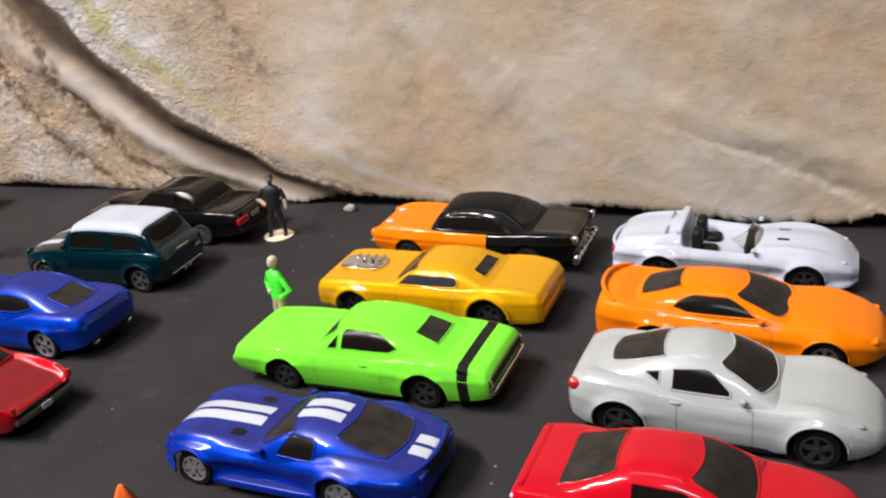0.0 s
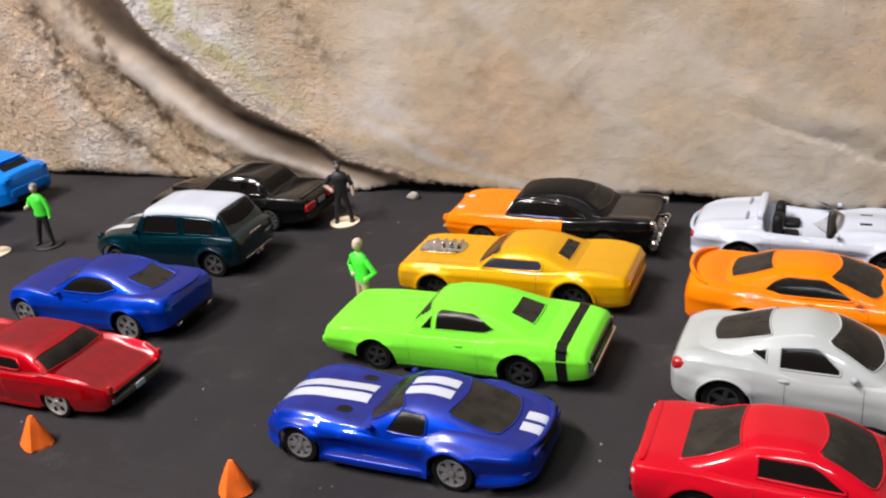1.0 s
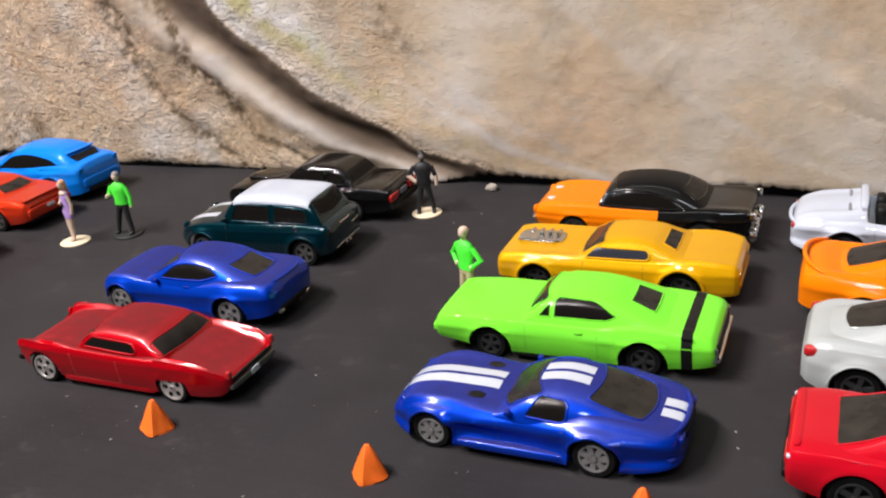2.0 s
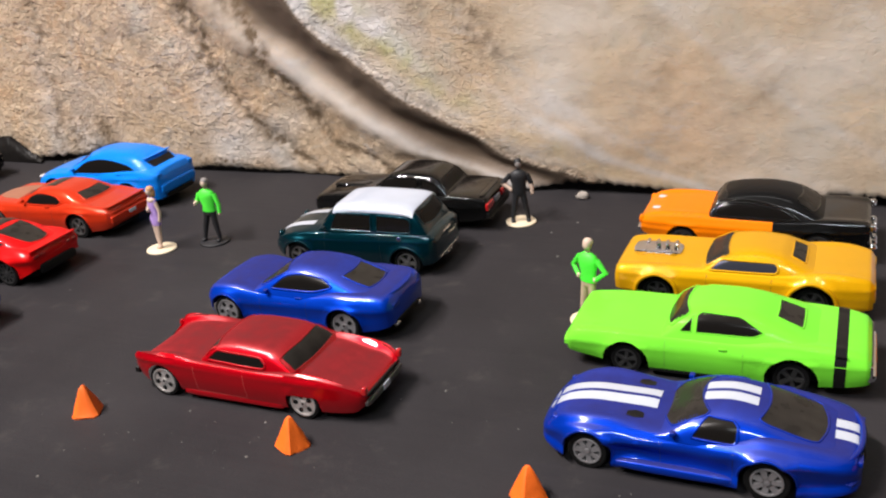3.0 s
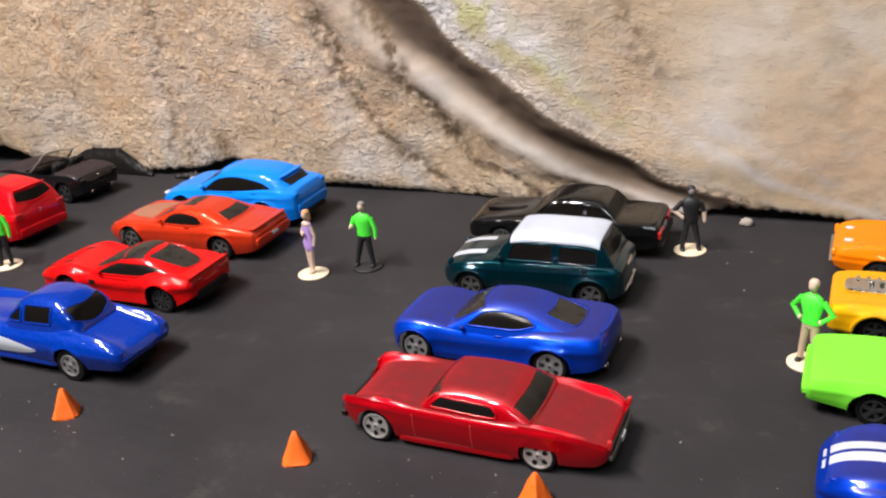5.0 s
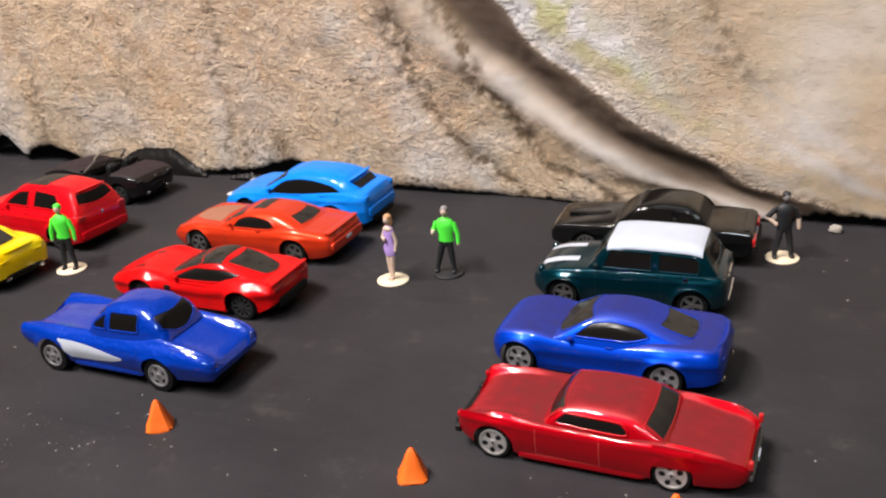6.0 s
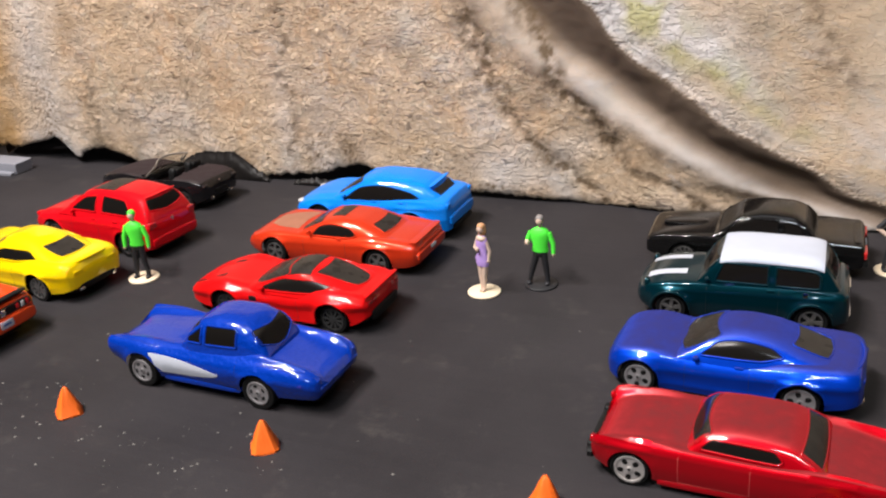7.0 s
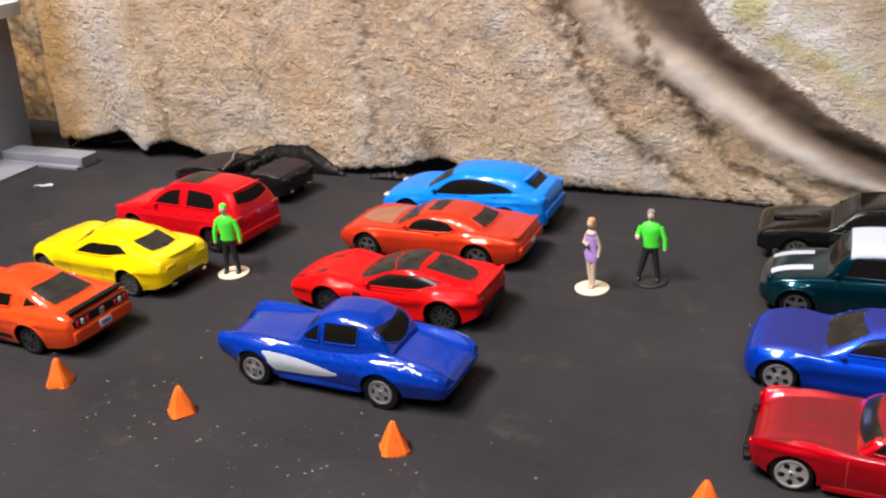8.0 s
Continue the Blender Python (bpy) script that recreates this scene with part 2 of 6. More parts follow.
# ---- helpers for meshes ----
def mesh_of(name, verts, faces, mat, sharp=35.0, fix=True):
    me = bpy.data.meshes.new(name)
    me.from_pydata([tuple(v) for v in verts], [], faces)
    if fix:
        bm = bmesh.new()
        bm.from_mesh(me)
        bmesh.ops.recalc_face_normals(bm, faces=bm.faces)
        bm.to_mesh(me)
        bm.free()
    for m in mat if isinstance(mat, (list, tuple)) else [mat]:
        me.materials.append(m)
    me.shade_smooth()
    me.set_sharp_from_angle(angle=radians(sharp))
    return me


def part(name, shape, mat, parent, label="", sharp=35.0):
    """One mesh object, of verts and faces, under a thing or a part."""
    ob = new(name, mesh_of(name, *shape, mat, sharp))
    ob.parent = parent
    return tagged(ob, label)


def join(*shapes):
    verts, faces = [], []
    for v, f in shapes:
        n = len(verts)
        verts += list(v)
        faces += [tuple(i + n for i in face) for face in f]
    return verts, faces


def mm(shape):
    return [tuple(c * 0.001 for c in v) for v in shape[0]], shape[1]


def grid_faces(rows, cols, first=0, wrap=False):
    out = []
    for i in range(rows - 1):
        for j in range(cols if wrap else cols - 1):
            k = (j + 1) % cols
            out.append((first + i * cols + j, first + i * cols + k, first + (i + 1) * cols + k, first + (i + 1) * cols + j))
    return out


def pillow(x, y, z, a, b, c, e=0.4, n=9, m=14):
    """A rounded block (superellipsoid) at x, y, z with half sizes a, b, c; e near 0 is boxy, 1 is round."""
    def sg(v, p):
        return math.copysign(abs(v) ** p, v)
    verts = []
    for i in range(1, n):
        u = -math.pi / 2 + math.pi * i / n
        for j in range(m):
            v = 2 * math.pi * j / m
            verts.append((x + a * sg(math.cos(u), e) * sg(math.cos(v), e), y + b * sg(math.cos(u), e) * sg(math.sin(v), e), z + c * sg(math.sin(u), e)))
    faces = grid_faces(n - 1, m, 0, True)
    verts += [(x, y, z - c), (x, y, z + c)]
    low, high = len(verts) - 2, len(verts) - 1
    faces += [(low, (j + 1) % m, j) for j in range(m)]
    top = (n - 2) * m
    faces += [(high, top + j, top + (j + 1) % m) for j in range(m)]
    return verts, faces


def lathe(profile, n=28):
    """Turns (radius, along) round the y axis."""
    verts = []
    for r, y in profile:
        for j in range(n):
            a = 2 * math.pi * j / n
            verts.append((r * math.cos(a), y, r * math.sin(a)))
    return verts, grid_faces(len(profile), n, 0, True)


def shell(points, way, thick):
    """A closed sheet from a grid of points, thickened against the direction way."""
    rows, cols = len(points), len(points[0])
    top = [Vector(p) for row in points for p in row]
    low = [p - Vector(way) * thick for p in top]
    n = rows * cols
    faces = grid_faces(rows, cols) + [tuple(reversed(f)) for f in grid_faces(rows, cols, n)]
    edge = [i for i in range(cols)] + [i * cols + cols - 1 for i in range(1, rows)] + [(rows - 1) * cols + i for i in range(cols - 2, -1, -1)] + [i * cols for i in range(rows - 2, 0, -1)]
    for a, b in zip(edge, edge[1:] + edge[:1]):
        faces.append((a, a + n, b + n, b))
    return top + low, faces


def tube(points, radius, n=8, taper=None):
    """A round bar along points."""
    pts = [Vector(p) for p in points]
    verts = []
    for i, p in enumerate(pts):
        d = (pts[min(i + 1, len(pts) - 1)] - pts[max(i - 1, 0)]).normalized()
        side = d.orthogonal().normalized() if i == 0 else (side - d * side.dot(d)).normalized()
        up = d.cross(side)
        r = radius if taper is None else taper[i]
        for j in range(n):
            a = 2 * math.pi * j / n
            verts.append(p + side * (r * math.cos(a)) + up * (r * math.sin(a)))
    faces = grid_faces(len(pts), n, 0, True)
    faces.append(tuple(range(n)))
    faces.append(tuple(range((len(pts) - 1) * n, len(pts) * n)))
    return verts, faces


def bead(points, radius, n=6):
    """A round bar round a closed line of points."""
    pts = [Vector(p) for p in points]
    pts = [p for p, q in zip(pts, pts[-1:] + pts[:-1]) if (p - q).length > 0.02]
    count, verts = len(pts), []
    mid = sum(pts, Vector()) / count
    for i, p in enumerate(pts):
        d = (pts[(i + 1) % count] - pts[i - 1]).normalized()
        side = (p - mid) - d * (p - mid).dot(d)
        side = side.normalized() if side.length > 1e-6 else d.orthogonal().normalized()
        up = d.cross(side)
        verts += [p + side * (radius * math.cos(a)) + up * (radius * math.sin(a)) for a in (2 * math.pi * j / n for j in range(n))]
    faces = [(i * n + j, i * n + (j + 1) % n, (i + 1) % count * n + (j + 1) % n, (i + 1) % count * n + j) for i in range(count) for j in range(n)]
    return verts, faces


def border(rows):
    """The points round the edge of a grid."""
    return list(rows[0]) + [r[-1] for r in rows[1:]] + list(reversed(rows[-1][:-1])) + [r[0] for r in reversed(rows[1:-1])]


def curve(points):
    """A smooth line through (x, value) points with no overshoot."""
    pts = sorted(points)
    xs, ys = np.array([p[0] for p in pts], float), np.array([p[1] for p in pts], float)
    h, d = np.diff(xs), np.diff(ys) / np.diff(xs)
    m = np.zeros(len(xs))
    m[0], m[-1] = d[0], d[-1]
    for i in range(1, len(xs) - 1):
        if d[i - 1] * d[i] > 0:
            w1, w2 = 2 * h[i] + h[i - 1], h[i] + 2 * h[i - 1]
            m[i] = (w1 + w2) / (w1 / d[i - 1] + w2 / d[i])

    def at(x):
        x = float(min(max(x, xs[0]), xs[-1]))
        i = int(min(max(np.searchsorted(xs, x) - 1, 0), len(h) - 1))
        t = (x - xs[i]) / h[i]
        return float(ys[i] * (1 + 2 * t) * (1 - t) ** 2 + h[i] * m[i] * t * (1 - t) ** 2 + ys[i + 1] * t * t * (3 - 2 * t) - h[i] * m[i + 1] * t * t * (1 - t))
    return at


# ---- the room round the table ----
def slab(name, x0, x1, y0, y1, z0, z1, mat, label, category):
    v = [(x, y, z) for x in (x0, x1) for y in (y0, y1) for z in (z0, z1)]
    f = [(0, 1, 3, 2), (4, 6, 7, 5), (0, 4, 5, 1), (2, 3, 7, 6), (0, 2, 6, 4), (1, 5, 7, 3)]
    ob = new(name, mesh_of(name, v, f, mat))
    return tagged(ob, label, category, kind="structure")


slab("room_floor", -2.6, 2.2, -2.6, 1.5, -0.05, -0.018, FLOOR_PAINT, "dark brown floor under the black board", "floor")
slab("ceiling", -2.6, 2.2, -2.6, 1.5, 1.56, 1.60, CEILING_PAINT, "plain dim grey ceiling of the room", "ceiling")
slab("wall_north", -2.6, 2.2, 1.5, 1.6, -0.05, 1.60, WALL_PAINT, "plain warm grey wall behind the board", "wall")
slab("wall_south", -2.6, 2.2, -2.7, -2.6, -0.05, 1.60, WALL_PAINT, "plain warm grey wall of the room", "wall")
slab("wall_west", -2.7, -2.6, -2.6, 1.5, -0.05, 1.60, WALL_PAINT, "plain warm grey wall of the room", "wall")
slab("wall_east", 2.2, 2.3, -2.6, 1.5, -0.05, 1.60, WALL_PAINT, "plain warm grey wall of the room", "wall")
slab("ground", -1.25, 0.75, -0.45, 0.62, -0.018, 0.0, ROAD, "matt black painted board with pale dust specks", "road")


# ---- the rock face of painted plaster cloth ----
def rock_face():
    step = 0.00115
    xs = np.arange(-0.705, 0.34, step)
    zs = np.arange(0.0, 0.175, step)
    lip = curve([(-0.02, -0.130), (-0.005, -0.165), (0.0, -0.178), (0.003, -0.1887), (0.0085, -0.205), (0.0125, -0.220), (0.0168, -0.2335), (0.0198, -0.239), (0.0242, -0.2475), (0.0305, -0.2607), (0.0388, -0.277), (0.0458, -0.288), (0.0544, -0.3008), (0.0655, -0.316), (0.0755, -0.329), (0.0885, -0.3415), (0.13, -0.380), (0.18, -0.415)])
    streak_a = curve([(0.0, -0.335), (0.0274, -0.3645), (0.0507, -0.3856), (0.0714, -0.3954), (0.0943, -0.402), (0.18, -0.42)])
    streak_b = curve([(0.0, -0.288), (0.0077, -0.2985), (0.0193, -0.3216), (0.0419, -0.3422), (0.0594, -0.3575), (0.0819, -0.37), (0.0942, -0.3745), (0.18, -0.40)])
    streak_c = curve([(0.03, -0.195), (0.05, -0.225), (0.07, -0.245), (0.09, -0.258), (0.18, -0.30)])
    fold_r = curve([(-0.01, 0.05), (0.005, 0.022), (0.015, 0.0), (0.028, -0.030), (0.036, -0.055), (0.05, -0.10), (0.18, -0.40)])
    foot = curve([(-0.71, 0.011), (-0.70, 0.0115), (-0.692, 0.0105), (-0.677, 0.0165), (-0.662, 0.0215), (-0.655, 0.014), (-0.649, 0.005), (-0.643, 0.0115), (-0.628, 0.0155), (-0.616, 0.0115), (-0.604, 0.005), (-0.59, 0.0035), (-0.578, 0.004), (-0.566, 0.012), (-0.552, 0.0165), (-0.536, 0.0165), (-0.528, 0.010), (-0.519, 0.004), (-0.498, 0.0065), (-0.486, 0.0075), (-0.476, 0.012), (-0.464, 0.0165), (-0.457, 0.0145), (-0.448, 0.004), (-0.437, 0.002), (-0.41, 0.003), (-0.397, 0.0045), (-0.386, 0.004), (-0.372, 0.003), (-0.36, 0.0025), (-0.345, 0.001), (-0.315, 0.0018), (-0.28, 0.002), (-0.25, 0.001), (-0.235, 0.001), (-0.217, 0.004), (-0.203, 0.0068), (-0.19, 0.0072), (-0.175, 0.005), (-0.14, 0.002), (-0.09, 0.007), (-0.06, 0.005), (-0.03, 0.002), (0.0, 0.003), (0.02, 0.010), (0.06, 0.006), (0.34, 0.006)])
    verts, white, moss, dirt, ochre, soot, band, crumb, tan = [], [], [], [], [], [], [], [], []
    frac, near = noise.fractal, noise.noise
    fine = 0.0002
    lip_z, a_z, b_z, c_z, r_z = ([f(k * fine) for k in range(1000)] for f in (lip, streak_a, streak_b, streak_c, fold_r))
    foot_x = [foot(x) for x in xs]

    def bell(d, w):
        return math.exp(-(d / w) ** 2)

    def between(d, near_end, far_end):
        t = min(1.0, max(0.0, (d - near_end) / (far_end - near_end)))
        return t * t * (3 - 2 * t)

    for i, x in enumerate(xs):
        for k, z0 in enumerate(zs):
            up = 0.68 * foot_x[i] + 0.0016 * near(Vector((x * 230, 3.1, 0))) + 0.0012 * near(Vector((x * 620, 8.1, 0)))
            z = max(up, 0.0004) + z0 * (1 - max(up, 0.0) / 0.2)
            at = int(z / fine)
            p = Vector((x, z, 0.0))
            wob = 0.004 * frac(p * 45 + Vector((7, 2, 0)), 1.0, 2.0, 3)
            d = x - lip_z[at] + wob
            # folds
            y = 0.3625
            q = min(1.0, max(0.0, -d / 0.026))
            y -= (0.0017 + 0.0038 * between(z, 0.008, 0.03)) * (math.exp(-d / 0.05) if d > 0 else 1 - q * q * (3 - 2 * q))
            y += 0.0010 * bell(d + 0.018, 0.011) - 0.0030 * bell(d + 0.046, 0.018)
            y -= 0.0008 * max(0.0, frac(Vector((x * 330, z * 330, 6.0)), 0.9, 2.0, 3)) * bell(d - 0.001, 0.0035)
            da, db, dc = x - a_z[at] + wob * 1.6, x - b_z[at] - wob * 1.8, x - c_z[at] + wob * 2
            rough_a = min(1.1, max(0.0, 0.75 + 1.5 * frac(p * 240, 0.7, 2.0, 3) + 0.7 * near(p * 60)))
            rough_b = min(1.15, max(0.0, 0.85 + 1.5 * frac(p * 230 + Vector((3, 9, 0)), 0.7, 2.0, 3) + 0.6 * near(p * 55)))
            y += 0.0010 * bell(da, 0.004) + 0.0013 * bell(db, 0.005)
            dr = x - r_z[at] + wob * 2
            if dr > 0 and x > -0.075:
                y += (0.0011 * math.exp(-dr / 0.018) - 0.0010 * bell(dr - 0.03, 0.02)) * min(1, (x + 0.075) / 0.05)
            y += 0.004 * near(Vector((x * 16, z * 9, 4.0)))
            # crumpled skin and crumbs
            calm = between(d, -0.063, -0.043) * (1 - between(d, -0.003, 0.001))
            left = min(1.0, max(0.08, (-0.22 - x) / 0.14)) * (1 - 0.95 * calm)
            y += (0.0003 + 0.0002 * left) * frac(Vector((x * 70, z * 80, 0)), 0.9, 2.0, 3)
            c = near(Vector((x * 420, z * 520, 2.0)))
            y -= 0.00022 * left * max(0.0, c) ** 1.2 + 0.00012 * left * near(p * 900)
            # the lower hem curls in, the top leans back
            y += 0.0012 * math.exp(-z0 / 0.0012)
            verts.append((x - 0.007 * max(0.0, 1 - z / 0.1) * between(-x, 0.655, 0.705), y, z))
            hem = math.exp(-z0 / 0.010)
            cloud = frac(p * 22 + Vector((1, 5, 0)), 1.0, 2.0, 3)
            low = min(1.0, max(0.0, (0.085 - z) / 0.05))
            haze = 0.48 * bell(d + 0.042 + 0.006 * cloud, 0.010) * (0.35 + 0.65 * low) + 0.8 * bell(d - 0.012, 0.008) * (0.6 + cloud)
            haze += 0.9 * bell(d - 0.046 + z * 0.2, 0.009) * (0.7 + cloud) * (0.3 + min(1, z / 0.05))
            stripe = near(Vector(((d - 0.15 * z) * 60, z * 6, 7.0)))
            haze += 0.26 * calm * (0.4 + 0.6 * low)
            haze += 1.4 * max(0.0, stripe) * (max(0.30, 1 - d / 0.14) if d > 0 else 0)
            haze += 0.55 * bell(d - 0.080 + z * 0.5, 0.014) * (0.6 + cloud) + 0.5 * hem * max(0, 0.1 + 1.8 * cloud)
            haze += 0.55 * bell(x + 0.662 + 0.02 * cloud, 0.018) * (1 if x < -0.652 else 0.9) + 0.5 * max(0, cloud - 0.12) + 0.5 * bell(x + 0.505 + 0.01 * cloud, 0.010) * low
            tan.append(min(1, max(0, between(d, 0.03, 0.12) * (0.75 + 0.9 * cloud))))
            white.append(min(1, max(0, haze)))
            moss.append(min(1, max(0, 1.3 * bell(d - 0.027, 0.011) * (0.1 + min(1, max(0, (z - 0.035) / 0.05))) * (0.7 + 1.5 * frac(p * 70, 0.9, 2.0, 2)))))
            # brown wash below the lip and at its foot, overhang shade painted in
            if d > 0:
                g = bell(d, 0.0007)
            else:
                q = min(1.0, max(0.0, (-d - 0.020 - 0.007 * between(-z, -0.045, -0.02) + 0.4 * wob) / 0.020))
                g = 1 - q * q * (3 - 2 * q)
            foot_stain_shade = bell(d + 0.010, 0.022) * between(-z, -0.026, -0.012) * (1 if d < 0.001 else 0)
            band.append(min(1.0, max(g * min(1.0, 0.72 + max(0.0, z) / 0.06), 1.2 * foot_stain_shade)))
            crumb.append(min(1, max(0.09, (-0.20 - x) / 0.12)) * (1 - 0.97 * calm) + 0.7 * bell(d - 0.003, 0.006))
            cracks = max(bell(da, 0.0048) * rough_a * (1 if z < 0.09 else 0.6), bell(db, 0.0064) * rough_b, 0.55 * bell(dc, 0.005) * rough_b * (1 if z > 0.06 else 0.2), 0.15 * bell(dr - 0.004, 0.010) * (1 if x > -0.06 else 0) * rough_b)
            seams = max(0.75 * bell(x + 0.500 + 1.5 * wob, 0.0035) * max(0, rough_a - 0.2), 0.55 * bell(x + 0.560 - 2 * wob, 0.0022) * max(0, rough_b - 0.4), 0.75 * bell(x + 0.628 - wob, 0.006) * max(0, rough_a - 0.15) * low, 0.8 * bell(x + 0.462 + 0.35 * z + wob, 0.005) * rough_b * (1 if z < 0.028 else 0))
            scuff = max(bell(x + 0.664, 0.010) * low, 0.9 * bell(x + 0.486, 0.014) * (1 if z < 0.03 else 0.2), 0.8 * bell(x + 0.468, 0.008) * (1 if z < 0.022 else 0.1), 1.3 * bell(x + 0.392, 0.014) * (1 if z < 0.008 else 0.0)) * max(0.0, 0.2 + 1.6 * frac(Vector((x * 420 + 2, z * 560 + 6, 0)), 0.9, 2.0, 4))
            seams = max(seams, scuff)
            dirt.append(min(1, max(0, cracks, seams, 0.25 * max(0, frac(p * 34 + Vector((9, 1, 0)), 1.0, 2.0, 4) - 0.15) * 2.0)))
            ochre.append(min(1, max(0, 1.3 * bell(x + 0.705, 0.022) * (0.8 + cloud), 0.25 * max(0, frac(p * 18 + Vector((4, 4, 0)), 1.0, 2.0, 3)))))
            # blackens the cloth towards its lower edge, more where the edge lifts
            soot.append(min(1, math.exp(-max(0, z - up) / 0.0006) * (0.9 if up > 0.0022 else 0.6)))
    me = bpy.data.meshes.new("rock_backdrop")
    cols = len(zs)
    me.from_pydata(verts, [], grid_faces(len(xs), cols))
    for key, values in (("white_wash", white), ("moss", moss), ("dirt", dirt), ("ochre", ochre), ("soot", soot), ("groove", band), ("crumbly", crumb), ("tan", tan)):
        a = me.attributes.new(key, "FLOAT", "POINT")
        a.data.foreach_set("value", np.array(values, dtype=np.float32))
    me.materials.append(ROCK)
    me.shade_smooth()
    ob = new("backdrop", me)
    return tagged(ob, "crumpled plaster-cloth rock face painted tan, cream and brown", "rock face", kind="structure")


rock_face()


def side_rock():
    """The cloth turned back round the corner at the grey building, ochre and deep in shade."""
    verts, dirt, ochre, crumb = [], [], [], []
    n, m = 90, 120
    for i in range(n):
        u = i / (n - 1)
        for k in range(m):
            z = 0.0005 + 0.175 * k / (m - 1)
            x = -0.7045 - 0.10 * u - 0.007 * max(0.0, 1 - z / 0.1)
            y = 0.366 + 0.05 * (1 - math.exp(-u * 6)) + 0.0018 * noise.fractal(Vector((x * 60, z * 60, 1)), 0.8, 2.0, 4)
            verts.append((x, y, z))
            crumb.append(1.0)
            # dark brown patches, a sloping band, and darker towards the bottom
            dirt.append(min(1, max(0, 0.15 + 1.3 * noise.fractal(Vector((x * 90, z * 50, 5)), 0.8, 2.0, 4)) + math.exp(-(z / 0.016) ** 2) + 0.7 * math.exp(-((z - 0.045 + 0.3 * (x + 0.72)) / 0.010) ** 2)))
            ochre.append(min(1, max(0, 0.95 + noise.fractal(Vector((x * 40, z * 40, 9)), 0.9, 2.0, 3))))
    me = bpy.data.meshes.new("rock_corner")
    me.from_pydata(verts, [], grid_faces(n, m))
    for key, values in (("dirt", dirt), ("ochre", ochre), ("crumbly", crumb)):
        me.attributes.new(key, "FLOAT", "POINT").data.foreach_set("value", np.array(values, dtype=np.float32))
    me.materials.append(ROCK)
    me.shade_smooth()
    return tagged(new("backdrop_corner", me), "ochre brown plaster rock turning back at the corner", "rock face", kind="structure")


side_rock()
def hem_flap(points, height, label, seed):
    """A torn edge of the black-painted cloth, curled up off the road: points give its line (x, top)."""
    top, x0, x1 = curve(points), points[0][0], points[-1][0]
    rows = []
    for i in range(70):
        x = x0 + (x1 - x0) * i / 69
        rag = 0.0014 * noise.fractal(Vector((x * 420, seed, 0)), 0.7, 2.0, 4)
        t, row = max(0.0012, top(x) + rag), []
        for k in range(14):
            u = k / 13
            bulge = math.sin(math.pi * min(1.0, u * 1.15))
            crease = noise.fractal(Vector((x * 260, u * 2.5, seed)), 0.8, 2.0, 3)
            row.append((x + 0.001 * crease, 0.3588 - height * bulge - 0.0005 * crease * u + 0.0018 * u, 0.0002 + t * u - 0.0006 * max(0.0, u - 0.85) * 6))
        rows.append(row)
    ob = new("hem_flap", mesh_of("hem_flap", *shell(rows, (0, -1, 0.2), 0.0006), CHARRED, 60))
    return tagged(ob, label, "torn cloth", "torn black edges along the rock face", kind="structure")


hem_flap([(-0.575, 0.003), (-0.567, 0.0105), (-0.552, 0.0148), (-0.537, 0.0150), (-0.530, 0.0108), (-0.523, 0.0060), (-0.516, 0.0020)], 0.0011, "curled black cloth edge standing off the rock face", 3.0)
hem_flap([(-0.500, 0.0018), (-0.490, 0.0040), (-0.478, 0.0036), (-0.470, 0.0012)], 0.0010, "torn black cloth edge under the rock face", 4.0)
# added black board that keeps the gaps under the hem dark
slab("added_dark_backing", -0.95, 0.40, 0.425, 0.44, 0.0, 0.18, DARK, "black board added unseen behind the plaster rock face", "board")


# ---- toy cars ----
WHEELS, SEAM_MATS = {}, {}


